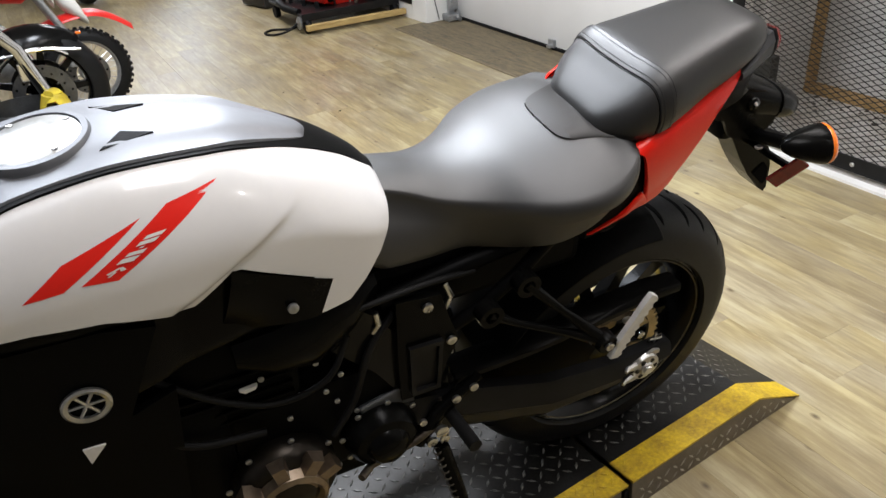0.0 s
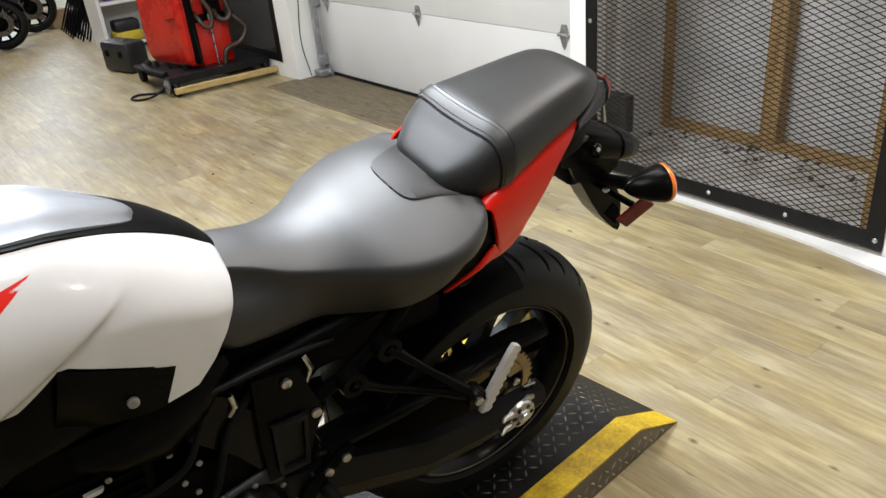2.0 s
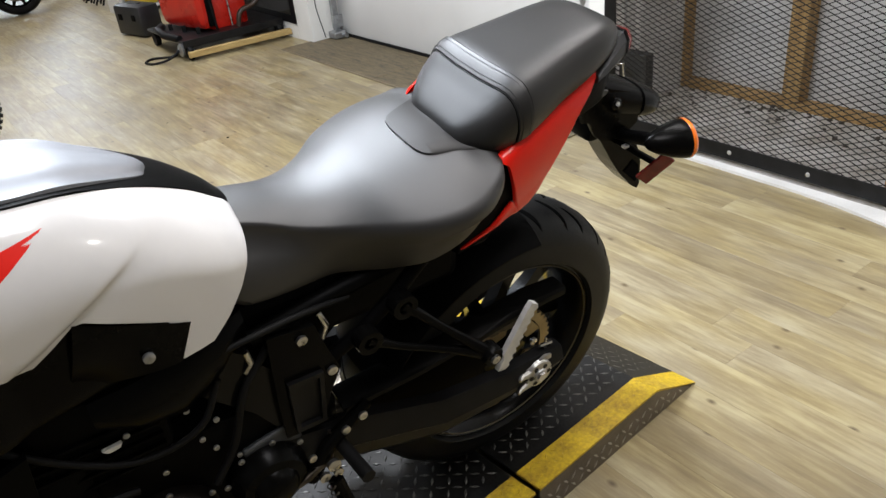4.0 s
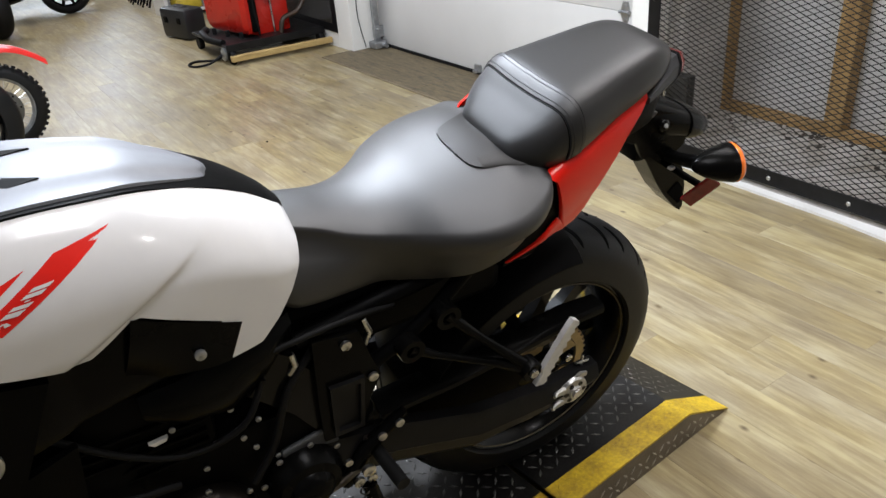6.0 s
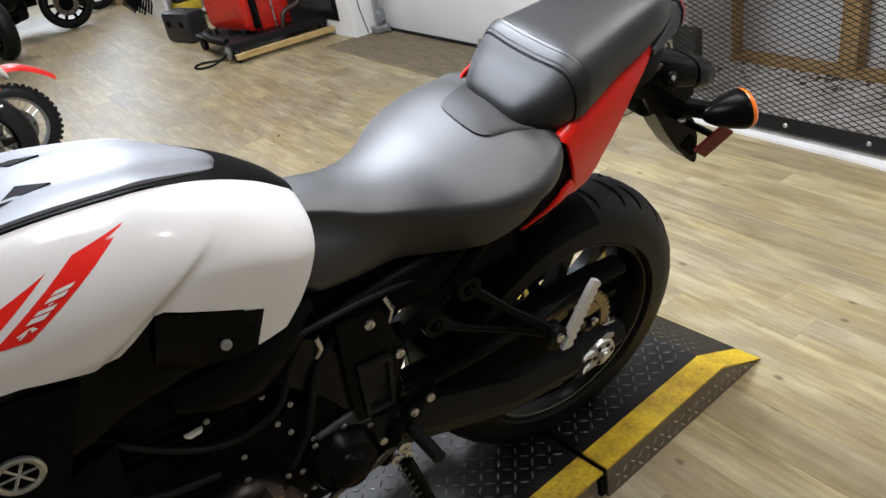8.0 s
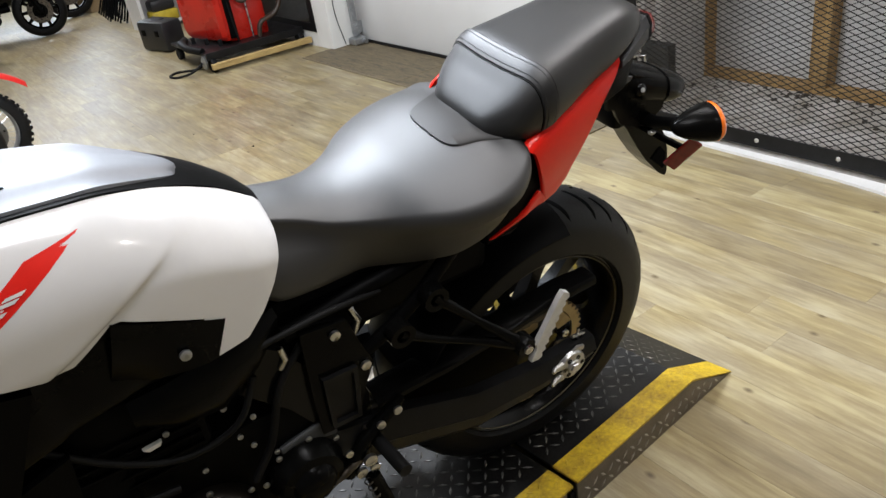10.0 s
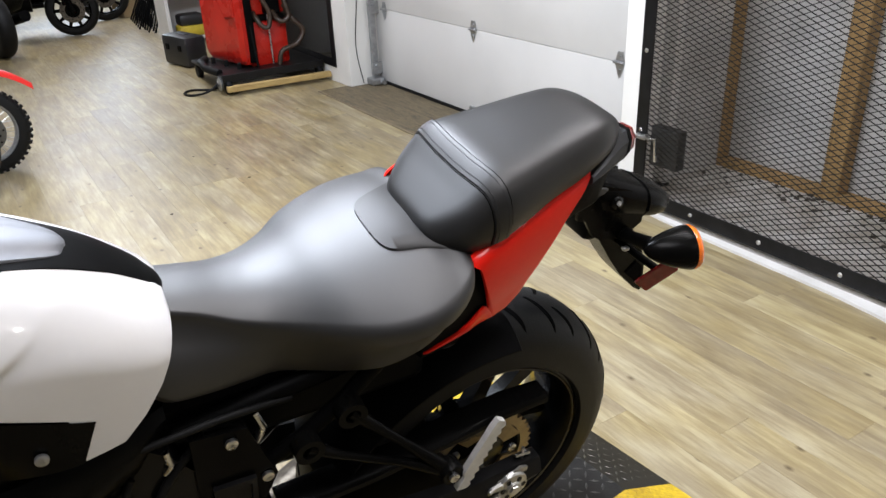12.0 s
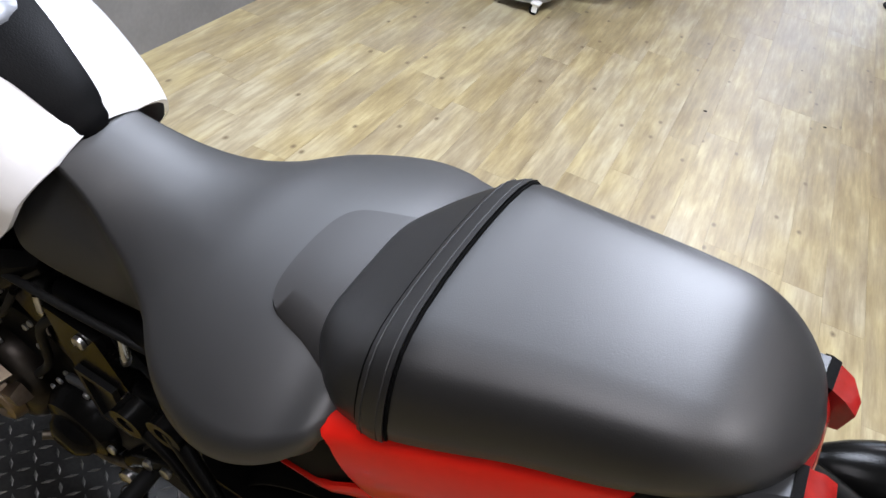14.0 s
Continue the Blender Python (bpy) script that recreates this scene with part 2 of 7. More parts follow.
class Geo:
    """Collects simple shapes into one mesh."""

    def __init__(self):
        self.v, self.f = [], []

    def add(self, verts, faces):
        k = len(self.v)
        self.v += [Vector(p) for p in verts]
        self.f += [tuple(i + k for i in f) for f in faces]
        return self

    def box(self, c, s, m=None, bevel=0.0):
        b = min(bevel, min(s) * 0.45)
        hx, hy, hz = (v / 2 for v in s)
        c = Vector(c)
        if b <= 0:
            vs = [Vector((sx * hx, sy * hy, sz * hz)) for sx in (-1, 1) for sy in (-1, 1) for sz in (-1, 1)]
            fs = [(0, 1, 3, 2), (4, 6, 7, 5), (0, 4, 5, 1), (2, 3, 7, 6), (0, 2, 6, 4), (1, 5, 7, 3)]
        else:
            bm = bmesh.new()
            bmesh.ops.create_cube(bm, size=1.0)
            bmesh.ops.scale(bm, vec=s, verts=bm.verts)
            bmesh.ops.bevel(bm, geom=bm.edges[:], offset=b, segments=2, affect="EDGES", profile=0.5)
            bm.verts.index_update()
            vs = [v.co.copy() for v in bm.verts]
            fs = [[v.index for v in f.verts] for f in bm.faces]
            bm.free()
        if m is not None:
            vs = [m @ v for v in vs]
        return self.add([v + c for v in vs], fs)

    def tube(self, pts, r, seg=10, cap=True):
        pts = [Vector(p) for p in pts]
        rs = r if isinstance(r, (list, tuple)) else [r] * len(pts)
        vs, fs, up = [], [], None
        for i, p in enumerate(pts):
            d = (pts[min(i + 1, len(pts) - 1)] - pts[max(i - 1, 0)]).normalized()
            if up is None:
                up = Vector((0, 0, 1)) if abs(d.z) < 0.9 else Vector((1, 0, 0))
            a = d.cross(up).normalized()
            up = a.cross(d).normalized()
            for k in range(seg):
                w = 2 * math.pi * k / seg
                vs.append(p + rs[i] * (math.cos(w) * a + math.sin(w) * up))
        for i in range(len(pts) - 1):
            for k in range(seg):
                j = (k + 1) % seg
                fs.append((i * seg + k, i * seg + j, (i + 1) * seg + j, (i + 1) * seg + k))
        if cap:
            fs.append(tuple(range(seg)))
            fs.append(tuple((len(pts) - 1) * seg + k for k in range(seg)))
        return self.add(vs, fs)

    def spin(self, prof, c=(0, 0, 0), axis="y", seg=48, a0=0.0, a1=2 * math.pi, closed=False):
        """Turns a profile of (radius, along) about an axis."""
        full = abs(a1 - a0 - 2 * math.pi) < 1e-6
        n = seg if full else seg + 1
        vs, fs, m = [], [], len(prof)
        for i in range(n):
            w = a0 + (a1 - a0) * i / seg
            for r, y in prof:
                p = (r * math.cos(w), r * math.sin(w))
                q = {"y": (p[0], y, p[1]), "x": (y, p[0], p[1]), "z": (p[0], p[1], y)}[axis]
                vs.append(Vector(q) + Vector(c))
        for i in range(seg):
            j = (i + 1) % n
            for k in range(m if closed else m - 1):
                k2 = (k + 1) % m
                fs.append((i * m + k, i * m + k2, j * m + k2, j * m + k))
        return self.add(vs, fs)

    def prism(self, poly, y0, y1, axis="y", m=None):
        """A flat outline of (a, b) pushed from y0 to y1."""
        k = len(poly)
        def at(a, b, y):
            return {"y": (a, y, b), "x": (y, a, b), "z": (a, b, y)}[axis]
        vs = [Vector(at(a, b, y0)) for a, b in poly] + [Vector(at(a, b, y1)) for a, b in poly]
        if m is not None:
            vs = [m @ v for v in vs]
        fs = [tuple(range(k)), tuple(range(k, 2 * k))]
        fs += [(i, (i + 1) % k, k + (i + 1) % k, k + i) for i in range(k)]
        return self.add(vs, fs)

    def loft(self, rings, cap=True):
        m = len(rings[0])
        vs = [p for ring in rings for p in ring]
        fs = [(i * m + k, i * m + (k + 1) % m, (i + 1) * m + (k + 1) % m, (i + 1) * m + k)
              for i in range(len(rings) - 1) for k in range(m)]
        if cap:
            fs += [tuple(range(m)), tuple((len(rings) - 1) * m + k for k in range(m))]
        return self.add(vs, fs)

    def out(self, name, mat, parent=None, label="", smooth=False, angle=None):
        return mesh(name, self.v, self.f, mat, parent, label, smooth, angle)


def interp(table, x):
    """Piecewise smooth value from rows of (x, value), x rising."""
    if x <= table[0][0]:
        return table[0][1]
    for (x0, y0), (x1, y1) in zip(table, table[1:]):
        if x <= x1:
            return y0 + (y1 - y0) * (x - x0) / (x1 - x0)
    return table[-1][1]


def smooth_table(table, n):
    """Catmull-Rom samples of rows of equal length numbers, n steps a span."""
    rows = [np.array(r, float) for r in table]
    rows = [2 * rows[0] - rows[1]] + rows + [2 * rows[-1] - rows[-2]]
    out = []
    for i in range(1, len(rows) - 2):
        a, b, c, d = rows[i - 1], rows[i], rows[i + 1], rows[i + 2]
        for k in range(n):
            t = k / n
            out.append(0.5 * (2 * b + (c - a) * t + (2 * a - 5 * b + 4 * c - d) * t * t + (3 * b - a - 3 * c + d) * t ** 3))
    out.append(rows[-2])
    return out


def empty(name, m, label, category, group="", kind=""):
    ob = new(name)
    ob.matrix_world = m
    ob.empty_display_size = 0.1
    return tagged(ob, label, category, group, kind)


def side_shell(top, bottom, depth, x0, x1, nx=40, nz=14, thick=0.004, sign=1, base=None):
    """A curved panel that follows y = depth(x, z) between two edges given over x, with thickness and rolled edges."""
    g = Geo()
    outer, inner = [], []
    for i in range(nx + 1):
        x = x0 + (x1 - x0) * i / nx
        zt, zb = interp(top, x), interp(bottom, x)
        for j in range(nz + 1):
            z = zb + (zt - zb) * j / nz
            if base is not None:
                z = min(zt, max(base + (zt - base) * j / nz, zb + 0.0003 * j))
            y = depth(x, z)
            ei = min(i, nx - i)
            ej = min(j, nz - j)
            roll = 0.0025 if ej == 0 or ei == 0 else 0.0
            outer.append((x, sign * (y - roll), z))
            inner.append((x, sign * (y - thick - roll), z))
    m = nz + 1
    fs = [(i * m + j, (i + 1) * m + j, (i + 1) * m + j + 1, i * m + j + 1) for i in range(nx) for j in range(nz)]
    g.add(outer, fs)
    k = len(outer)
    g.add(inner, fs)
    rim = [i * m for i in range(nx + 1)] + [nx * m + j for j in range(1, m)] + [i * m + nz for i in range(nx - 1, -1, -1)] + [j for j in range(nz - 1, 0, -1)]
    g.f += [(rim[i], rim[(i + 1) % len(rim)], rim[(i + 1) % len(rim)] + k, rim[i] + k) for i in range(len(rim))]
    return g


# ---------------------------------------------------------------- the room
WALL_X, DOOR_X = -1.215, -1.46
EAST_X, FAR_X, NORTH_Y, SOUTH_Y = 2.37, 4.4, -12.0, 3.2
DEEP_X = -1.98
WT = 0.12


def structure(name, geo, mat, label, category="wall", smooth=False):
    return tagged(geo.out(name, mat, smooth=smooth), label, category, kind="structure")


floor = structure("floor", Geo().box(((FAR_X + DEEP_X) / 2, (NORTH_Y + SOUTH_Y) / 2, -0.056), (FAR_X - DEEP_X + 0.4, SOUTH_Y - NORTH_Y + 0.4, 0.10)),
                  M_JOINT, "pale oak vinyl plank floor with grey streaks and knots", "floor")
structure("ceiling", Geo().box(((FAR_X + DEEP_X) / 2, (NORTH_Y + SOUTH_Y) / 2, CEIL + 0.05), (FAR_X - DEEP_X + 0.4, SOUTH_Y - NORTH_Y + 0.4, 0.10)),
          M_CEIL, "plain white painted ceiling of the workshop", "ceiling")
structure("wall_east", Geo().box((EAST_X + WT / 2, (-2.45 + SOUTH_Y) / 2, CEIL / 2), (WT, SOUTH_Y + 2.45, CEIL)),
          M_DIM_WALL, "showroom wall toned grey to cut bounced light")
structure("wall_east_2", Geo().box((FAR_X + WT / 2, (NORTH_Y - 2.45) / 2, CEIL / 2), (WT, -2.45 - NORTH_Y, CEIL)), M_WHITE, "white wall behind the parked motorcycles")
structure("wall_return", Geo().box(((EAST_X + FAR_X) / 2 + WT / 2, -2.45 + WT / 2, CEIL / 2), (FAR_X - EAST_X, WT - 0.004, CEIL - 0.004)), M_WHITE, "white return of the showroom wall")
wx0, wx1, wz0, wz1 = WINDOW
structure("wall_north", Geo().box(((DEEP_X + wx0) / 2, NORTH_Y - WT / 2, CEIL / 2), (wx0 - DEEP_X, WT, CEIL)), M_WHITE, "white painted end wall of the workshop")
structure("wall_north_2", Geo().box(((FAR_X + wx1) / 2, NORTH_Y - WT / 2, CEIL / 2), (FAR_X - wx1, WT, CEIL)), M_WHITE, "white painted end wall beside the window")
structure("wall_north_3", Geo().box(((wx0 + wx1) / 2, NORTH_Y - WT / 2, wz0 / 2), (wx1 - wx0, WT, wz0)), M_WHITE, "white painted wall below the window")
structure("wall_north_4", Geo().box(((wx0 + wx1) / 2, NORTH_Y - WT / 2, (wz1 + CEIL) / 2), (wx1 - wx0, WT, CEIL - wz1)), M_WHITE, "white painted wall above the window")
window = empty("window_1", pose((wx0 + wx1) / 2, NORTH_Y - WT / 2, wz0), "white framed shop window letting in cool daylight", "window", kind="structure")
ww, wh = wx1 - wx0, wz1 - wz0
for cx, cz, sx, sz in ((0, 0.025, ww, 0.05), (0, wh - 0.025, ww, 0.05), (-ww / 2 + 0.025, wh / 2, 0.05, wh - 0.1), (ww / 2 - 0.025, wh / 2, 0.05, wh - 0.1)):
    Geo().box((cx, 0, cz), (sx, 0.06, sz), bevel=0.004).out("window_frame", M_TRIM, window)
win_light = new("window_light", window_data)
win_light.matrix_world = pose((wx0 + wx1) / 2, NORTH_Y - 0.02, (wz0 + wz1) / 2, 90, 0, 0)
structure("wall_south", Geo().box(((FAR_X + DEEP_X) / 2, SOUTH_Y + WT / 2, CEIL / 2), (FAR_X - DEEP_X, WT, CEIL)),
          M_DIM_WALL, "unseen wall behind the lift, toned grey to cut bounced light")
structure("wall_deep", Geo().box((DEEP_X - WT / 2, (NORTH_Y + SOUTH_Y) / 2, CEIL / 2), (WT, SOUTH_Y - NORTH_Y, CEIL)),
          M_BACK, "grey sheathing at the back of the caged wall bays")

# the street wall: pillars between the openings, and the wall beyond them
CAGE_Y0, CAGE_Y1 = -1.605, -0.245
DOOR_Y0, DOOR_Y1 = -4.43, -1.705
WIN_Y0, WIN_Y1 = -5.75, -4.65


def pillar(name, y0, y1, x0=DEEP_X, label="white painted wall pillar beside an opening"):
    return structure(name, Geo().box(((WALL_X + x0) / 2, (y0 + y1) / 2, CEIL / 2), (WALL_X - x0, y1 - y0, CEIL), bevel=0.004), M_WHITE, label)


pillar("wall_west_1", CAGE_Y1, SOUTH_Y, label="white painted street wall beside the cage")
structure("wall_side", Geo().box((-1.66, DOOR_Y1 + 0.006, CEIL / 2), (0.64, 0.012, CEIL)), M_BACK, "grey side sheathing of the caged bay")
pillar("wall_west_2", DOOR_Y1, CAGE_Y0, -1.34, label="white pillar between the cage and the garage door")
pillar("wall_west_3", WIN_Y1, DOOR_Y0, label="white pillar beside the garage door with a thin cable")
pillar("wall_west_4", NORTH_Y, WIN_Y0, label="white painted street wall beyond the dark mesh bay")
for nm, y0, y1, z0 in (("wall_west_5", CAGE_Y0, CAGE_Y1, 2.2), ("wall_west_6", WIN_Y0, WIN_Y1, 2.2)):
    structure(nm, Geo().box(((WALL_X + DEEP_X) / 2, (y0 + y1) / 2, (z0 + CEIL) / 2), (WALL_X - DEEP_X, y1 - y0, CEIL - z0)), M_WHITE, "white wall above a caged bay")
structure("wall_west_7", Geo().box(((WALL_X + DOOR_X) / 2, (DOOR_Y0 + DOOR_Y1) / 2, (2.35 + CEIL) / 2), (WALL_X - DOOR_X, DOOR_Y1 - DOOR_Y0, CEIL - 2.35)), M_WHITE, "white wall above the garage door")


# planks of the floor
PLANK_W, PLANK_L, SEAM_X = 0.125, 1.215, -0.381


def plank_verts(w, ln):
    g, b, t = 0.00015, 0.0003, 0.006
    w, ln = w / 2 - g, ln / 2 - g
    v = [(-w, -ln, -t), (w, -ln, -t), (w, ln, -t), (-w, ln, -t),
         (-w, -ln, -b), (w, -ln, -b), (w, ln, -b), (-w, ln, -b),
         (-w + b, -ln + b, 0), (w - b, -ln + b, 0), (w - b, ln - b, 0), (-w + b, ln - b, 0)]
    f = [(0, 1, 5, 4), (1, 2, 6, 5), (2, 3, 7, 6), (3, 0, 4, 7), (4, 5, 9, 8), (5, 6, 10, 9), (6, 7, 11, 10), (7, 4, 8, 11), (8, 9, 10, 11)]
    return v, f


def lay_planks():
    rng = random.Random(4)
    one = bpy.data.meshes.new("plank")
    v, f = plank_verts(PLANK_W, PLANK_L)
    one.from_pydata(v, [], f)
    one.materials.append(M_PLANK)
    rest, near = Geo(), []
    k0 = math.floor((DEEP_X - SEAM_X) / PLANK_W)
    for k in range(k0, 39):
        x = SEAM_X + (k + 0.5) * PLANK_W
        # one board of the third row ends beside the ramp
        y = NORTH_Y + rng.random() * PLANK_L
        if k == -1:
            y = -0.45 - 10 * PLANK_L
        y -= PLANK_L / 2
        while y < SOUTH_Y + PLANK_L:
            yc = y + PLANK_L / 2
            if x < FAR_X:
                if -1.3 < x < 2.4 and -7.6 < yc < 0.6 and len(near) < 300:
                    near.append((x, yc))
                else:
                    rest.add([(x + a, yc + b, c) for a, b, c in v], f)
            y += PLANK_L
    for x, yc in near:
        ob = new("plank", one)
        ob.parent = floor
        ob.location = (x, yc, 0)
    me = bpy.data.meshes.new("far_planks")
    me.from_pydata([tuple(p) for p in rest.v], [], rest.f)
    me.materials.append(M_PLANK_FAR)
    ob = new("far_planks", me)
    ob.parent = floor
    ob["kind"] = "stuff"


# garage door: insulated sections with hinges, rubber seal and tracks
def garage_door():
    d = empty("garage_door", pose(0, 0, 0), "closed white sectional garage door with zinc hinges and black bottom seal", "garage door", kind="structure")
    sh, y0, y1 = 0.517, DOOR_Y0 - 0.06, DOOR_Y1 + 0.06
    for k in range(4):
        z0 = 0.028 + k * sh
        g = Geo().box((DOOR_X - 0.022, (y0 + y1) / 2, z0 + sh / 2), (0.044, y1 - y0, sh - 0.0025), bevel=0.002)
        g.out("door_section", M_DOOR, d, smooth=True, angle=30)
    Geo().box((DOOR_X - 0.02, (y0 + y1) / 2, 0.014), (0.05, y1 - y0, 0.026), bevel=0.008).out("bottom_seal", M_RUBBER, d, "black rubber bottom seal")
    for k in range(1, 4):
        z = 0.028 + k * sh
        for yy in (y0 + 0.20, (-3.19), -1.97):
            g = Geo()
            g.prism([(yy - 0.03, z - 0.004), (yy - 0.012, z - 0.055), (yy, z - 0.075), (yy + 0.012, z - 0.055), (yy + 0.03, z - 0.004),
                     (yy + 0.03, z + 0.004), (yy + 0.016, z + 0.05), (yy - 0.016, z + 0.05), (yy - 0.03, z + 0.004)], DOOR_X + 0.003, DOOR_X + 0.007, "x")
            g.tube([(DOOR_X + 0.012, yy - 0.035, z), (DOOR_X + 0.012, yy + 0.035, z)], 0.008, 8)
            for dz in (-0.035, 0.03):
                g.tube([(DOOR_X + 0.006, yy, z + dz), (DOOR_X + 0.012, yy, z + dz)], 0.006, 6)
            g.out("hinge", M_ZINC, d, "zinc door hinge")
    g = Geo().box((DOOR_X + 0.012, -3.2, 0.05), (0.02, 0.06, 0.05), bevel=0.004).box((DOOR_X + 0.03, -3.2, 0.035), (0.03, 0.035, 0.02), bevel=0.004)
    g.out("bottom_bracket", M_ZINC, d, "zinc lifting bracket")
    for yy, s in ((DOOR_Y0 + 0.025, 1), (DOOR_Y1 - 0.025, -1)):
        g = Geo().box((DOOR_X + 0.05, yy, 1.1), (0.055, 0.006, 2.2)).box((DOOR_X + 0.075, yy + s * 0.01, 1.1), (0.004, 0.025, 2.2))
        g.box((DOOR_X + 0.025, yy - s * 0.012, 1.1), (0.004, 0.025, 2.2))
        g.out("track", M_ZINC, d, "zinc roller track")
        g = Geo()
        for z in (0.12, 0.55, 1.06, 1.6):
            g.box((DOOR_X + 0.035, yy + s * 0.012, z), (0.10, 0.02, 0.085), bevel=0.004)
            g.tube([(DOOR_X + 0.05, yy, z + 0.02), (DOOR_X + 0.05, yy + s * 0.05, z + 0.02)], 0.012, 8)
        g.out("track_bracket", M_ZINC, d, "zinc track bracket")
    g = Geo().box((DOOR_X + 0.07, DOOR_Y0 + 0.06, 0.035), (0.10, 0.10, 0.05), bevel=0.008)
    g.tube([(DOOR_X + 0.04, DOOR_Y0 + 0.04, 0.03), (DOOR_X + 0.04, DOOR_Y0 + 0.14, 0.03)], 0.018, 10)
    g.out("corner_bracket", M_ZINC, d, "zinc corner bracket with roller")


garage_door()
threshold = empty("plywood_threshold", pose(0, 0, 0), "worn brown plywood sheets laid before the garage door", "threshold", kind="structure")
for y0, y1 in ((-4.48, -3.262), (-3.259, -1.66)):
    Geo().box((-1.222, (y0 + y1) / 2, 0.004), (0.476, y1 - y0, 0.007), bevel=0.002).out("sheet", M_PLY, threshold)
Geo().box((-0.976, -3.07, 0.0042), (0.012, 2.82, 0.0075), bevel=0.002).out("edge_strip", M_JOINT, threshold, "bare edge of the plywood")


# steel mesh cage across a bay of the wall
def expanded_mesh(y0, y1, z0, z1, x, pitch_y=0.052, pitch_z=0.022, r=0.0016):
    """Flattened diamond mesh: every strand is a thin flat bar that zigzags across the sheet."""
    vs, fs = [], []
    ny, nz = int((y1 - y0) / pitch_y), int((z1 - z0) / pitch_z)
    for j in range(nz + 1):
        z = z0 + j * pitch_z
        for up in (1, -1):
            base = len(vs)
            for i in range(2 * ny + 1):
                y = y0 + i * pitch_y / 2
                flat = 0.5 * pitch_z * (1 if i % 2 else 0) * up
                zz = z + flat
                for dx, dz in ((-0.0014, -r), (0.0014, -r), (0.0014, r), (-0.0014, r)):
                    vs.append((x + dx, y, zz + dz))
            for i in range(2 * ny):
                a, b = base + 4 * i, base + 4 * i + 4
                fs += [(a + k, a + (k + 1) % 4, b + (k + 1) % 4, b + k) for k in range(4)]
    return vs, fs


def cage(y0, y1, name, label, z1=2.15, bolts=True, latch=True, foot=0.062, pitch=(0.052, 0.022), strand=0.0016):
    c = empty(name, pose(0, 0, 0), label, "wire cage")
    x = WALL_X + 0.004
    fw = 0.062
    for nm, cy, cz, sy, sz in (("frame_bar", (y0 + y1) / 2, foot, y1 - y0, fw), ("frame_bar", (y0 + y1) / 2, z1, y1 - y0, fw),
                               ("frame_bar", y0 + fw / 2, (z1 + foot) / 2, fw, z1 - foot - fw), ("frame_bar", y1 - fw / 2, (z1 + foot) / 2, fw, z1 - foot - fw)):
        Geo().box((x, cy, cz), (0.007, sy, sz), bevel=0.0015).out(nm, M_FRAME_STEEL, c, "black steel frame bar")
    if bolts:
        bolt_y = [y1 - 0.026 - 0.333 * k for k in range(5)]
        for by in bolt_y:
            if by > y0:
                Geo().spin([(0.0, 0.007), (0.006, 0.006), (0.0095, 0.002), (0.0095, 0)], (x + 0.0035, by, foot), "x", 10).out("bolt", M_STEEL, c, "bright steel bolt")
        for k in range(5):
            Geo().spin([(0.0, 0.007), (0.006, 0.006), (0.0095, 0.002), (0.0095, 0)], (x + 0.0035, y0 + 0.028, 0.36 + 0.335 * k), "x", 10).out("bolt", M_STEEL, c, "bright steel bolt")
    v, f = expanded_mesh(y0 + 0.02, y1 - 0.02, foot + 0.013, z1, x - 0.008, pitch[0], pitch[1], strand)
    me = bpy.data.meshes.new("mesh_sheet")
    me.from_pydata(v, [], f)
    me.materials.append(M_MESH)
    ob = new("mesh_sheet", me)
    ob.parent = c
    ob["label"] = "black expanded steel mesh"
    if latch:
        Geo().box((x - 0.035, y0 + 0.15, 0.30), (0.05, 0.15, 0.17), bevel=0.004).out("latch_box", surf("perforated_box", (0.05, 0.048, 0.045), (0.02, 0.02, 0.02), 150, 0.5, metal=0.5, bump=0.6, bscale=220), c, "dark steel latch box")
        g = Geo().box((x + 0.012, y0 + 0.045, 0.335), (0.02, 0.05, 0.025), bevel=0.004)
        g.tube([(x + 0.02, y0 + 0.02, 0.335), (x + 0.03, y0 + 0.05, 0.335), (x + 0.03, y0 + 0.135, 0.345), (x + 0.03, y0 + 0.145, 0.25)], 0.0075, 8)
        g.out("latch_bolt", M_STEEL, c, "bright steel slide bolt")
    return c


cage(CAGE_Y0, CAGE_Y1, "mesh_cage", "black steel frame with expanded mesh bolted across a wall bay")
structure("baseboard", Geo().prism([(WALL_X + 0.0085, -1.70), (-1.178, -1.40), (-1.166, -1.07), (-1.160, -0.60), (-1.142, -0.42), (-1.113, -0.25), (-1.07, 0.10), (-1.04, 0.60), (WALL_X + 0.0085, 0.60)], 0.0, 0.011, "z"),
          M_TRIM, "white painted sill board along the foot of the cage", "baseboard")
for k, (yy, w) in enumerate(((-1.71, 0.05), (-1.09, 0.085), (-0.42, 0.05))):
    tagged(Geo().box((DEEP_X + 0.05, yy, 1.1), (0.085, w, 2.1), bevel=0.004).out("wall_stud", M_STUD), "rough brown timber stud behind the mesh", "stud", "studs behind the mesh")
tagged(Geo().box((WALL_X - 0.05, CAGE_Y1 - 0.075, 1.1), (0.05, 0.05, 2.1), bevel=0.004).out("wall_stud", M_STUD), "rough brown timber post behind the mesh frame", "stud", "studs behind the mesh")
tagged(Geo().box((DEEP_X + 0.05, -1.0, 0.025), (0.09, 1.52, 0.045), bevel=0.004).out("bottom_plate", M_STUD), "rough timber plate on the bay floor", "timber plate")
structure("floor_bay", Geo().box(((DEEP_X + WALL_X) / 2, -0.92, 0.008), (WALL_X - DEEP_X - 0.02, 1.36, 0.015)).box((-1.66, -1.685, 0.008), (0.62, 0.165, 0.015)), M_DIRT, "dusty pale concrete bottom of the caged bay", "floor")

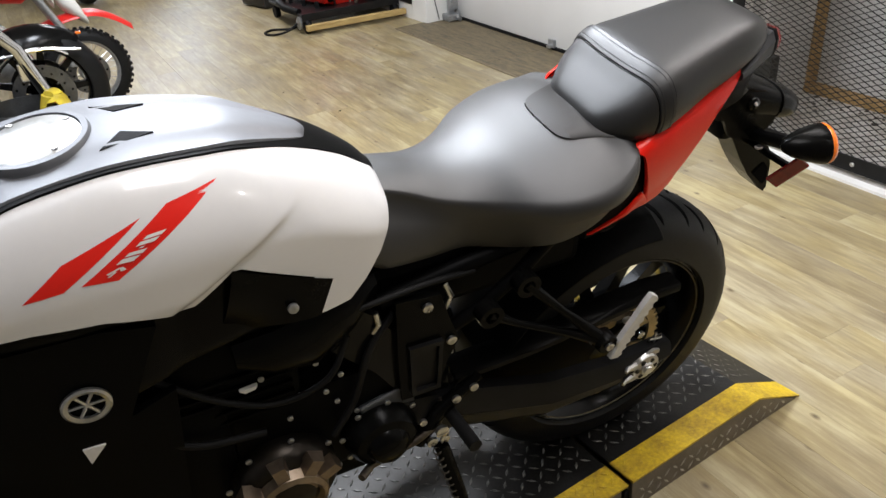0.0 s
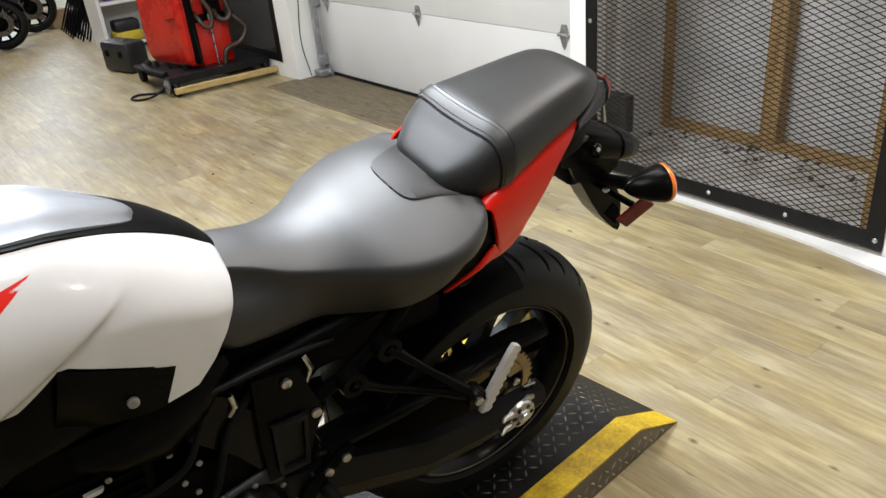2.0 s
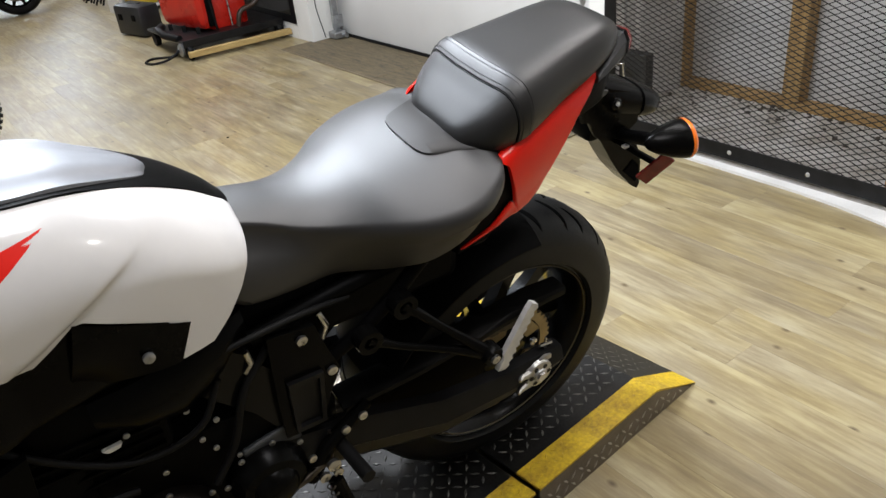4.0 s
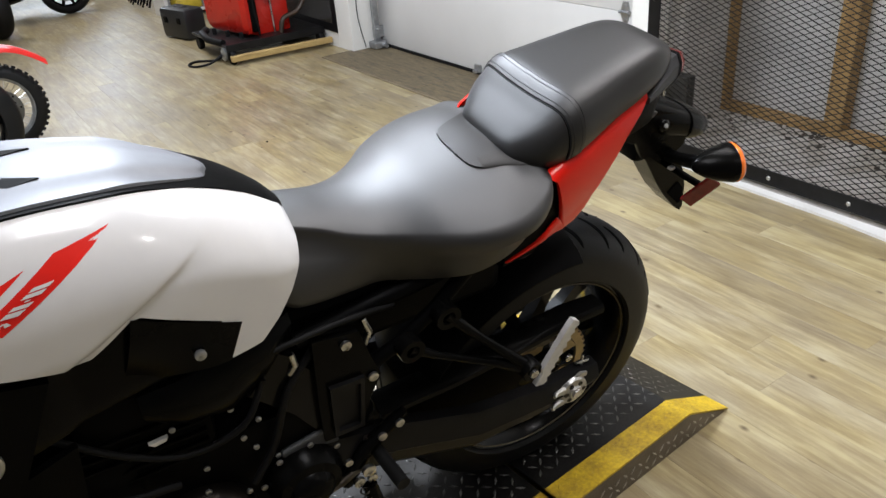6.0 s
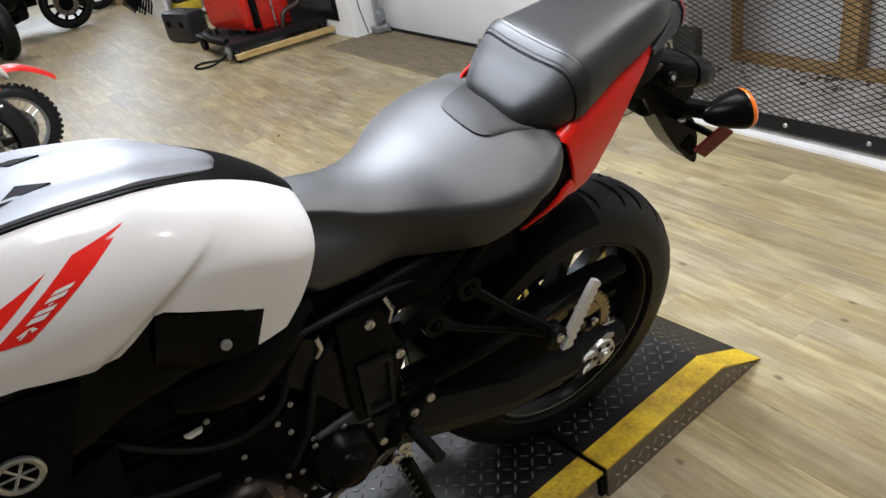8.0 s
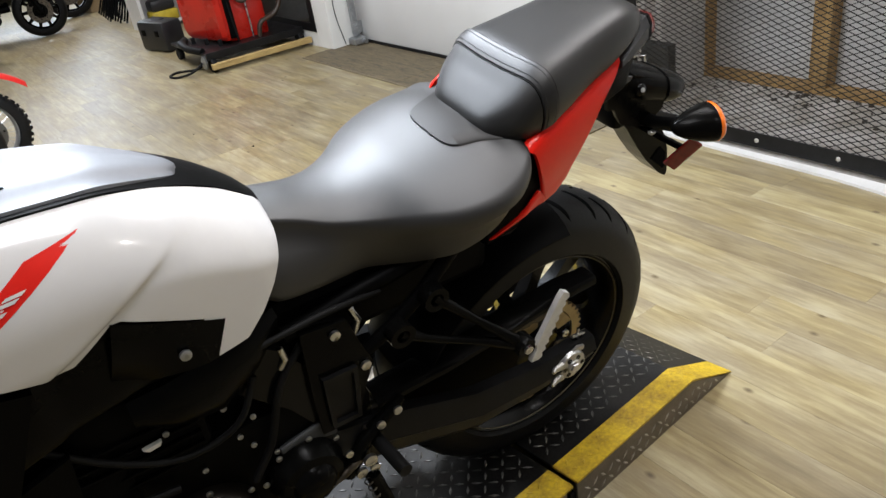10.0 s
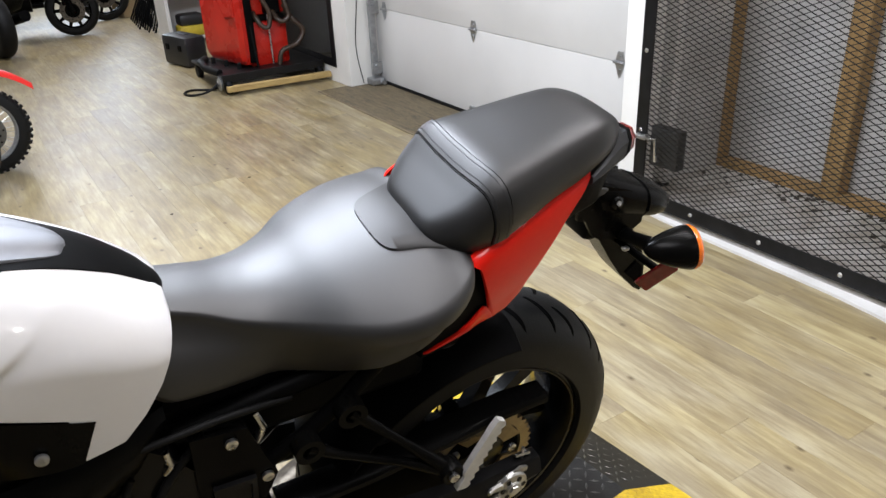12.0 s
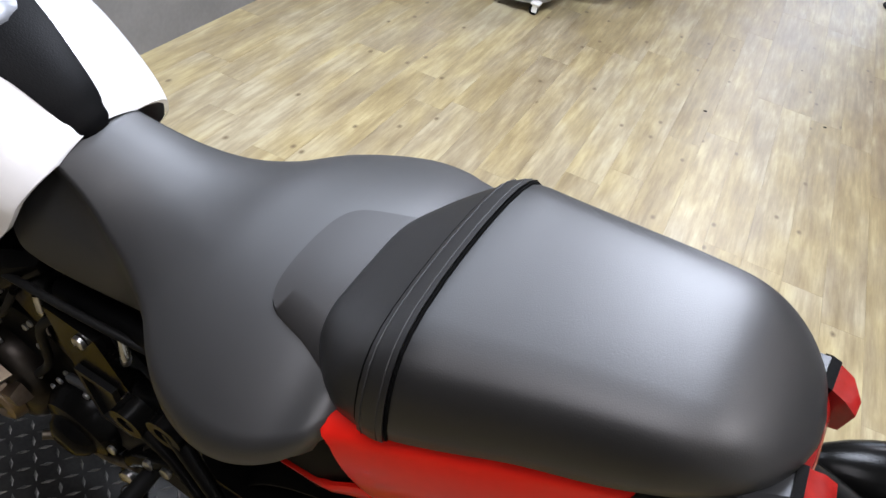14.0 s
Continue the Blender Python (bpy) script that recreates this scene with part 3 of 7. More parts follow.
# dust and rubble swept against the timber plate
rng = random.Random(12)
g = Geo()
for k in range(70):
    r = rng.uniform(0.003, 0.011)
    p = (DEEP_X + 0.10 + abs(rng.gauss(0, 0.10)), rng.uniform(-1.66, -0.35), 0.015 + r * 0.35)
    g.box(p, (r * 2, r * rng.uniform(1.2, 2.6), r), Matrix.Rotation(rng.uniform(0, 3), 3, "Z"), bevel=r * 0.25)
tagged(g.out("rubble", surf("dark_rubble", (0.07, 0.055, 0.04), (0.03, 0.025, 0.02), 60, 0.9)), "dark rubble and dust on the floor of the caged bay", "rubble", kind="stuff")

# housings of the lamps under the ceiling, all out of view
lamp = empty("round_ceiling_lamp", pose(SPOT[0], SPOT[1], CEIL), "small round white ceiling lamp", "ceiling lamp")
Geo().spin([(0.0, 0.0), (0.13, 0.0), (0.13, -0.05), (0.115, -0.06), (0.115, -0.05), (0.0, -0.045)], axis="z", seg=28).out("housing", M_TRIM, lamp, smooth=True, angle=30)
M_LAMP_BODY = surf("lamp_body", (0.75, 0.75, 0.73), rough=0.4)
for x, y, *_, size in LAMPS:
    lamp = empty("ceiling_lamp", pose(x, y, CEIL), "white strip lamp added under the ceiling, out of view", "ceiling lamp", "strip lamps")
    Geo().box((0, 0, -0.03), (0.60, size + 0.06, 0.058), bevel=0.006).out("housing", M_LAMP_BODY, lamp)

# ---------------------------------------------------------------- the lift
LIFT_H = 0.088
LIFT = pose(-0.013, -0.205, 0, 0, 0, 4.6)
LIFT_W, BEND, SEAM, LIFT_L = 0.62, 0.176, 0.612, 2.6
BAND = 0.070


def deck_z(x):
    return LIFT_H * min(1.0, max(0.02, x / BEND))


def lozenges(x0, x1, y0, y1, place, pitch=0.0265):
    """Raised bars of checker plate, in turn along and across."""
    vs, fs = [], []
    nx, ny = int((x1 - x0) / pitch), int((y1 - y0) / pitch)
    for i in range(nx):
        for j in range(ny):
            cx, cy = x0 + (i + 0.5) * pitch, y0 + (j + 0.5) * pitch
            a = radians(45 if (i + j) % 2 else -45)
            ca, sa, k = math.cos(a), math.sin(a), len(vs)
            for u, w, h in ((-0.0125, 0, 0), (0, -0.0034, 0), (0.0125, 0, 0), (0, 0.0034, 0), (-0.006, 0, 0.0016), (0, -0.0012, 0.0018), (0.006, 0, 0.0016), (0, 0.0012, 0.0018)):
                vs.append(place(cx + u * ca - w * sa, cy + u * sa + w * ca, h))
            fs += [(k + q, k + (q + 1) % 4, k + 4 + (q + 1) % 4, k + 4 + q) for q in range(4)] + [(k + 4, k + 5, k + 6, k + 7)]
    return vs, fs


def stuff_mesh(name, v, f, mat, parent, label):
    me = bpy.data.meshes.new(name)
    me.from_pydata(v, [], f)
    me.materials.append(mat)
    ob = new(name, me)
    ob.parent, ob["kind"], ob["label"] = parent, "stuff", label
    return ob


def build_lift():
    lift = empty("motorcycle_lift", LIFT, "low checker plate lift with yellow edges and ramp end", "lift")
    W, B = LIFT_W, BAND
    # ramp end: two planes, then a gap, then the long deck
    def slab(x0, x1, y0, y1, name, mat, label, dz=0.0):
        xs = [x0] + ([BEND] if x0 < BEND < x1 else []) + [x1]
        g = Geo()
        top = [(x, y, deck_z(x) + dz) for x in xs for y in (y0, y1)]
        bot = [(x, y, max(0.0, deck_z(x) + dz - 0.006)) for x in xs for y in (y0, y1)]
        n = len(xs)
        f = []
        for i in range(n - 1):
            a = 2 * i
            f += [(a, a + 1, a + 3, a + 2), (2 * n + a, 2 * n + a + 2, 2 * n + a + 3, 2 * n + a + 1)]
            f += [(a, a + 2, 2 * n + a + 2, 2 * n + a), (a + 1, 2 * n + a + 1, 2 * n + a + 3, a + 3)]
        f += [(0, 2 * n, 2 * n + 1, 1), (2 * n - 2, 2 * n - 1, 4 * n - 1, 4 * n - 2)]
        g.add(top + bot, f)
        return g.out(name, mat, lift, label)
    for x0, x1 in ((0.0, SEAM - 0.007), (SEAM + 0.007, LIFT_L)):
        slab(x0, x1, -W + B, -B, "deck_plate", M_DECK, "dark worn checker plate")
        slab(x0, x1, -B, 0, "edge_band", M_YELLOW, "yellow painted edge band")
        slab(x0, x1, -W, -W + B, "edge_band", M_YELLOW, "yellow painted edge band")
        for y, s in ((-0.004, 1), (-W + 0.004, -1)):
            poly = [(x0 + 0.02, 0.0), (x1, 0.0), (x1, LIFT_H - 0.007)] + ([(BEND, LIFT_H - 0.007)] if x0 < BEND else []) + ([(x0 + 0.02, 0.004)] if x0 < BEND else [(x0 + 0.02, LIFT_H - 0.007)])
            Geo().prism(poly, y - 0.003, y + 0.003).out("side_plate", M_SIDE, lift, "brown grey checker plate side")
        v, f = lozenges(x0 + 0.01, x1 - 0.01, -W + B + 0.004, -B - 0.004, lambda x, y, h: (x, y, deck_z(x) + h))
        stuff_mesh("deck_treads", v, f, M_DECK_TOP, lift, "raised worn treads")
        for y0, y1 in ((-B + 0.003, -0.004), (-W + 0.004, -W + B - 0.003)):
            v, f = lozenges(x0 + 0.008, x1 - 0.008, y0, y1, lambda x, y, h: (x, y, deck_z(x) + h))
            stuff_mesh("band_treads", v, f, M_YELLOW, lift, "raised yellow treads")
        v, f = lozenges(x0 + 0.03, x1 - 0.005, 0.004, LIFT_H - 0.01, lambda x, y, h: (x, -0.001 + h, y))
        keep = [q for q in f if all(v[i][2] < deck_z(v[i][0]) - 0.009 for i in q)]
        stuff_mesh("side_treads", v, keep, M_SIDE_TOP, lift, "raised bright treads on the side")
    # black bar puts the shade of the gap between ramp and deck
    Geo().box((SEAM, -W / 2, 0.03), (0.012, W - 0.02, 0.05)).out("gap_shade_bar", M_RUBBER, lift, "black bar standing for the shade in the ramp gap")
    return lift


build_lift()

# ---------------------------------------------------------------- the motorcycle on the lift
M_PEARL = surf("white_gloss_paint", (0.70, 0.695, 0.695), (0.68, 0.675, 0.675), 3, 0.22, coat=0.8, rvar=0.03)
M_REDPAINT = surf("red_gloss_paint", (0.76, 0.016, 0.006), (0.70, 0.013, 0.006), 4, 0.30, coat=0.25, spec=0.07, rvar=0.04)
M_DECAL = surf("red_decal", (0.74, 0.018, 0.009), (0.68, 0.015, 0.008), 10, 0.35, spec=0.35)
M_DECAL_W = surf("white_decal", (0.75, 0.74, 0.72), rough=0.35)
M_GREYGLOSS = surf("grey_metallic_paint", (0.17, 0.175, 0.187), (0.15, 0.155, 0.166), 4, 0.54, metal=0.6, coat=0.06, rvar=0.03)
M_STAY = surf("brushed_grey_steel", (0.11, 0.11, 0.113), (0.075, 0.075, 0.078), 30, 0.45, metal=0.6)
M_LAMPCOVER = surf("grey_lamp_cover", (0.035, 0.036, 0.038), (0.026, 0.027, 0.029), 8, 0.4, metal=0.4)
M_MATTE = surf("matte_black_plastic", (0.0024, 0.0024, 0.0025), (0.0014, 0.0014, 0.0015), 20, 0.48, bump=0.15, bscale=500, spec=0.05)
M_MATTE2 = surf("satin_black_plastic", (0.0034, 0.0033, 0.0031), (0.0020, 0.0020, 0.0019), 12, 0.24, bump=0.05, bscale=300, spec=0.06)
M_GUARD = surf("cast_black_guard", (0.008, 0.008, 0.0084), (0.005, 0.005, 0.0053), 25, 0.34, bump=0.1, bscale=400, spec=0.16)
M_GLOSSBLK = surf("gloss_black", (0.004, 0.004, 0.004), (0.003, 0.003, 0.003), 6, 0.20, spec=0.16)
M_SEAT = surf("seat_vinyl", (0.0042, 0.0042, 0.0044), (0.0030, 0.0030, 0.0032), 10, 0.50, bump=0.08, bscale=1100, spec=0.82, rvar=0.03)
M_SEAT.node_tree.nodes["Principled BSDF"].inputs["Coat Weight"].default_value = 0.2
M_SEAT.node_tree.nodes["Principled BSDF"].inputs["Coat Roughness"].default_value = 0.6
M_SEAT2 = surf("smooth_seat_vinyl", (0.014, 0.013, 0.0125), (0.011, 0.0102, 0.0098), 10, 0.46, bump=0.08, bscale=1000, spec=0.45, rvar=0.03)
M_SEAT3 = surf("passenger_seat_vinyl", (0.0060, 0.0058, 0.0058), (0.0044, 0.0043, 0.0043), 10, 0.45, bump=0.08, bscale=1000, spec=0.58, rvar=0.03)
# near-black that paints the shade inside grooves, seams and slots
M_GAP_SHADE = surf("gap_shade", (0.0012, 0.0012, 0.0012), rough=0.9, spec=0.05)
M_STITCH = surf("black_thread", (0.014, 0.014, 0.014), rough=0.7)
M_PEG = surf("bare_cast_alloy", (0.66, 0.66, 0.65), (0.52, 0.52, 0.51), 40, 0.5, metal=0.15, bump=0.1)
M_AXLE = surf("cast_aluminium", (0.55, 0.55, 0.54), (0.38, 0.38, 0.37), 30, 0.36, metal=0.95, bump=0.1)
M_BRONZE = surf("bronze_casting", (0.030, 0.025, 0.019), (0.014, 0.011, 0.009), 14, 0.34, metal=0.8, bump=0.1)
M_GOLD = surf("sprocket_steel", (0.36, 0.29, 0.17), (0.24, 0.19, 0.11), 25, 0.42, metal=0.9)
M_CHAIN = surf("oiled_chain", (0.13, 0.115, 0.09), (0.06, 0.05, 0.04), 60, 0.4, metal=0.9)
M_ORANGE = surf("amber_lens", (0.80, 0.17, 0.008), (0.70, 0.13, 0.006), 30, 0.16, coat=0.5)
M_REDLENS = surf("red_lens", (0.21, 0.008, 0.006), (0.15, 0.006, 0.005), 60, 0.2, coat=0.2)
M_STRIPE = surf("rim_stripe", (0.11, 0.085, 0.04), rough=0.5)

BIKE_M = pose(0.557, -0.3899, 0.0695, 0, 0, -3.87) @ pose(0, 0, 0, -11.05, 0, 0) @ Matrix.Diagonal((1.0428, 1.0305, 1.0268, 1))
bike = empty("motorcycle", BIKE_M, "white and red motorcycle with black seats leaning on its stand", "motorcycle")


def cross_tube(pts, r, name, mat, parent=bike, label="", seg=10):
    return Geo().tube(pts, r, seg).out(name, mat, parent, label, smooth=True)


def bolt(p, r, mat, parent=bike, n=(0, 1, 0), name="bolt", label="bright steel bolt"):
    p, n = Vector(p), Vector(n).normalized()
    g = Geo().tube([p, p + n * r * 0.6, p + n * r * 0.75], [r, r, r * 0.72], 10)
    g.tube([p + n * r * 0.75, p + n * r * 0.3], [r * 0.45, r * 0.4], 6)
    return g.out(name, mat, parent, label, smooth=True)


# --- rear wheel
TYRE_R, TYRE_W = 0.313, 0.086


def tyre_profile(R, hw, depth):
    prof = []
    for k in range(17):
        a = math.pi * (k / 16)
        y = hw * math.cos(a)
        r = R - depth * (1 - math.sin(a) ** 0.62)
        prof.append((r, y))
    return prof


def build_wheel(wheel, R, hw, depth, rim_mat, spokes=10, grooves=True, seed=1):
    """A tyre with cut tread, a cast rim and paired spokes, about the y axis."""
    prof = tyre_profile(R, hw, depth)
    rin = R - depth
    prof = prof + [(rin - 0.004, -hw * 0.9), (rin - 0.004, hw * 0.9)]
    ty = Geo().spin(prof, seg=72, closed=True).out("tyre", M_TYRE, wheel, "black road tyre with angled grooves", smooth=True, angle=50)
    if grooves:
        g = Geo()
        def surf_pt(w, y, lift):
            q = max(-0.999, min(0.999, y / hw))
            r = R - depth * (1 - math.sin(math.acos(q)) ** 0.62) + lift
            return Vector((r * math.cos(w), y, r * math.sin(w)))
        for k in range(30):
            w0 = 2 * math.pi * k / 30
            for s in (-1, 1):
                pts = []
                for q in range(9):
                    t = q / 8
                    y = s * hw * (0.06 + 0.76 * t)
                    w = w0 + (0.0 if s > 0 else 0.105) + 0.20 * t - 0.06 * t * t + 0.03 * (k % 2)
                    if k % 3 == 1:
                        y = s * hw * (0.30 + 0.5 * t)
                    wd = 0.019 * math.sin(math.pi * min(1, 0.12 + t * 0.88)) ** 0.5
                    pts.append((w, y, wd))
                vs, fs = [], []
                for w, y, wd in pts:
                    vs += [surf_pt(w - wd, y, 0.0007), surf_pt(w + wd, y, 0.0007), surf_pt(w, y, -0.006)]
                for q in range(8):
                    a, b = 3 * q, 3 * q + 3
                    fs += [(a, a + 1, b + 1, b), (a, b, b + 2, a + 2), (a + 1, a + 2, b + 2, b + 1)]
                g.add(vs, fs)
        # raised dark strips give the grooves their shade
        g.out("tread_groove", M_GAP_SHADE, ty, "dark strips painted as the shade of the tread grooves")
    rp = [(rin + 0.006, hw * 0.86), (rin - 0.008, hw * 0.90), (rin - 0.016, hw * 0.78), (rin - 0.026, hw * 0.5), (rin - 0.03, 0),
          (rin - 0.026, -hw * 0.5), (rin - 0.016, -hw * 0.78), (rin - 0.008, -hw * 0.90), (rin + 0.006, -hw * 0.86)]
    inner = [(r - 0.006, y * 0.97) for r, y in reversed(rp)]
    rim = Geo().spin(rp + inner, seg=72, closed=True).out("rim", rim_mat, wheel, "black cast wheel rim", smooth=True, angle=50)
    for s in (-1, 1):
        Geo().spin([(rin - 0.0105, s * hw * 0.885), (rin - 0.0135, s * hw * 0.84), (rin - 0.015, s * hw * 0.83), (rin - 0.012, s * hw * 0.90)], seg=72, closed=True).out("rim_stripe", M_STRIPE, rim, "thin gold rim stripe")
    for k in range(spokes):
        a = 2 * math.pi * k / spokes
        g = Geo()
        rings = []
        for t in range(6):
            u = t / 5
            r = 0.045 + (rin - 0.07) * u
            wd = 0.020 - 0.007 * math.sin(math.pi * u)
            th = 0.016 - 0.006 * u
            tw = a + (0.07 if k % 2 else -0.07) * u
            c, s = math.cos(tw), math.sin(tw)
            yy = 0.012 + 0.0 * u
            ring = []
            for p, q in ((-1, -1), (1, -1), (1, 1), (-1, 1)):
                ring.append(Vector((r * c - p * wd * s, q * th, r * s + p * wd * c)))
            rings.append(ring)
        g.loft(rings).out("spoke", rim_mat, wheel, smooth=True, angle=60)
    Geo().spin([(0.0, 0.05), (0.03, 0.05), (0.042, 0.04), (0.05, 0.02), (0.05, -0.02), (0.042, -0.04), (0.03, -0.05), (0, -0.05)], seg=32).out("hub", rim_mat, wheel, smooth=True)
    return ty


rear = new("rear_wheel")
rear.parent, rear.location = bike, (0, -0.020, TYRE_R)
rear["label"] = "black cast rear wheel with wide road tyre"
build_wheel(rear, TYRE_R, TYRE_W, 0.092, M_GLOSSBLK)
# sprocket
g = Geo()
teeth = []
for k in range(43 * 2):
    a = math.pi * k / 43
    teeth.append((0.112 if k % 2 else 0.104, a))
outer = [(r * math.cos(a), r * math.sin(a)) for r, a in teeth]
inner = [(0.088 * math.cos(a), 0.088 * math.sin(a)) for _, a in teeth]
n2 = len(outer)
vs = [(x, 0.072, z) for x, z in outer] + [(x, 0.072, z) for x, z in inner] + [(x, 0.079, z) for x, z in outer] + [(x, 0.079, z) for x, z in inner]
fs = []
for i in range(n2):
    j = (i + 1) % n2
    fs += [(i, j, n2 + j, n2 + i), (2 * n2 + i, 3 * n2 + i, 3 * n2 + j, 2 * n2 + j), (i, 2 * n2 + i, 2 * n2 + j, j), (n2 + i, n2 + j, 3 * n2 + j, 3 * n2 + i)]
g.add(vs, fs)
for k in range(5):
    a = 2 * math.pi * k / 5
    g.prism([(0.09 * math.cos(a - 0.32), 0.09 * math.sin(a - 0.32)), (0.09 * math.cos(a + 0.32), 0.09 * math.sin(a + 0.32)), (0.055 * math.cos(a + 0.25), 0.055 * math.sin(a + 0.25)), (0.055 * math.cos(a - 0.25), 0.055 * math.sin(a - 0.25))], 0.073, 0.078)
sprocket = g.out("sprocket", M_GOLD, rear, "worn brown steel chain sprocket")
Geo().spin([(0.0, 0.076), (0.05, 0.076), (0.058, 0.07), (0.058, 0.05), (0, 0.05)], seg=30).out("sprocket_carrier", M_GLOSSBLK, rear, smooth=True)
for k in range(5):
    a = 2 * math.pi * (k + 0.5) / 5
    bolt((0.068 * math.cos(a), 0.078, 0.068 * math.sin(a)), 0.009, M_STEEL, rear)
Geo().spin([(0.075, -0.085), (0.122, -0.085), (0.122, -0.09), (0.075, -0.09)], seg=48, closed=True).out("brake_disc", M_STEEL, rear, "steel brake disc")

# --- swingarm, chain, axle adjuster
for s in (1, -1):
    y = 0.120 * s
    rings = []
    for x, z, h in ((-0.075, 0.335, 0.026), (-0.03, 0.328, 0.034), (0.06, 0.322, 0.036), (0.20, 0.33, 0.046), (0.36, 0.37, 0.05), (0.50, 0.41, 0.045)):
        w = 0.016
        yy = y * (1 if x < 0.3 else 0.85)
        rings.append([Vector((x, yy + a * w, z + b * h)) for a, b in ((-1, -0.8), (-0.7, -1), (0.7, -1), (1, -0.8), (1.1, -0.25), (1.55, -0.05), (1, 0.8), (0.7, 1), (-0.7, 1), (-1, 0.8))])
    Geo().loft(rings).out("swingarm", M_GUARD, bike, "satin black pressed swingarm", smooth=True, angle=22)
AX, AZ = -0.016, TYRE_R + 0.010
axle = Geo().spin([(0.0, 0.150), (0.014, 0.150), (0.016, 0.146), (0.019, 0.146), (0.030, 0.144), (0.033, 0.138), (0.033, 0.130), (0.027, 0.126)], (AX, 0, AZ), "y", 24).out("axle_adjuster", M_AXLE, bike, "cast silver axle plate with nut", smooth=True, angle=35)
Geo().prism([(AX - 0.030, AZ + 0.034), (AX - 0.016, AZ + 0.037), (AX + 0.030, AZ + 0.024), (AX + 0.036, AZ + 0.006), (AX + 0.030, AZ - 0.022), (AX - 0.008, AZ - 0.030), (AX - 0.030, AZ - 0.014)], 0.128, 0.139).out("adjuster_plate", M_AXLE, axle)
Geo().tube([(AX, 0.146, AZ), (AX, 0.154, AZ)], [0.011, 0.010], 6).out("axle_nut", M_STEEL, axle)
for k in range(6):
    a = math.pi * k / 3
    # black discs painted as the shade in the plate's recesses
    Geo().spin([(0.0, 0.1466), (0.0055, 0.1466), (0.0055, 0.144)], (AX + 0.0205 * math.cos(a), 0.0, AZ + 0.0205 * math.sin(a)), "y", 8).out("recess_shade", M_GLOSSBLK, axle)
for dz in (-0.018, 0.012):
    Geo().tube([(AX + 0.024, 0.138, AZ + dz), (AX + 0.044, 0.142, AZ + dz * 1.15), (AX + 0.052, 0.148, AZ + dz * 1.2)], [0.010, 0.006, 0.003], 8).out("paddock_hook", M_AXLE, axle, smooth=True)
g = Geo().tube([(-0.045, 0.12, TYRE_R + 0.075), (-0.045, 0.12, TYRE_R - 0.01)], 0.003, 6)
g.tube([(-0.06, 0.12, TYRE_R + 0.055), (-0.03, 0.12, TYRE_R + 0.06)], 0.004, 6)
g.out("adjuster_bolt", M_STEEL, bike, "steel chain adjuster bolt", smooth=True)


def chain():
    pts = []
    rs, rf, cf = 0.108, 0.038, (0.52, 0.40)
    c0 = (0.0, TYRE_R)
    ln = math.hypot(cf[0] - c0[0], cf[1] - c0[1])
    ang = math.atan2(cf[1] - c0[1], cf[0] - c0[0])
    al = math.asin((rs - rf) / ln)
    for s in (1, -1):
        a = ang + s * (math.pi / 2 - al)
        p = (c0[0] + rs * math.cos(a), c0[1] + rs * math.sin(a))
        q = (cf[0] + rf * math.cos(a), cf[1] + rf * math.sin(a))
        pts.append((p, q))
    g = Geo()
    for p, q in pts:
        L = math.hypot(q[0] - p[0], q[1] - p[1])
        n = int(L / 0.0159)
        for k in range(n):
            t = (k + 0.5) / n
            x, z = p[0] + (q[0] - p[0]) * t, p[1] + (q[1] - p[1]) * t
            ca = math.atan2(q[1] - p[1], q[0] - p[0])
            m = Matrix.Rotation(-ca, 3, "Y")
            off = 0.008 if k % 2 else 0.0055
            for sy in (-1, 1):
                g.box((x, 0.0755 + sy * off, z), (0.019, 0.002, 0.012), m)
            g.tube([(x - 0.008, 0.067, z), (x - 0.008, 0.084, z)], 0.0045, 6)
    g.out("chain", M_CHAIN, bike, "oily roller chain")["kind"] = "stuff"


chain()
g = Geo()
rings = []
for x, z, w in ((-0.10, 0.468, 0.010), (-0.02, 0.475, 0.016), (0.10, 0.465, 0.020), (0.24, 0.455, 0.022), (0.38, 0.452, 0.02)):
    rings.append([Vector((x, 0.09 + w, z - 0.010)), Vector((x, 0.09 + w, z)), Vector((x, 0.09 + w * 0.6, z + 0.007)), Vector((x, 0.06, z + 0.007)), Vector((x, 0.06, z + 0.003)), Vector((x, 0.09 + w - 0.004, z - 0.004))])
g.loft(rings).out("chain_guard", M_MATTE2, bike, "satin black chain guard", smooth=True, angle=40)
# hugger over the front of the rear tyre
g = Geo()
rows = []
for k in range(13):
    a = radians(20 + 75 * k / 12)
    rows.append([Vector(((TYRE_R + 0.014 - 0.02 * abs(u) ** 2.5) * math.cos(a), u * 0.098, TYRE_R + (TYRE_R + 0.014 - 0.03 * abs(u) ** 3) * math.sin(a))) for u in (-1, -0.8, -0.5, 0, 0.5, 0.8, 1)])
inn = [[p + Vector((-math.cos(0.9), 0, -math.sin(0.9))) * 0.003 for p in r] for r in rows]
g.loft([r + list(reversed(q)) for r, q in zip(rows, inn)])
g.out("inner_fender", M_MATTE, bike, "gloss black inner fender", smooth=True, angle=50)

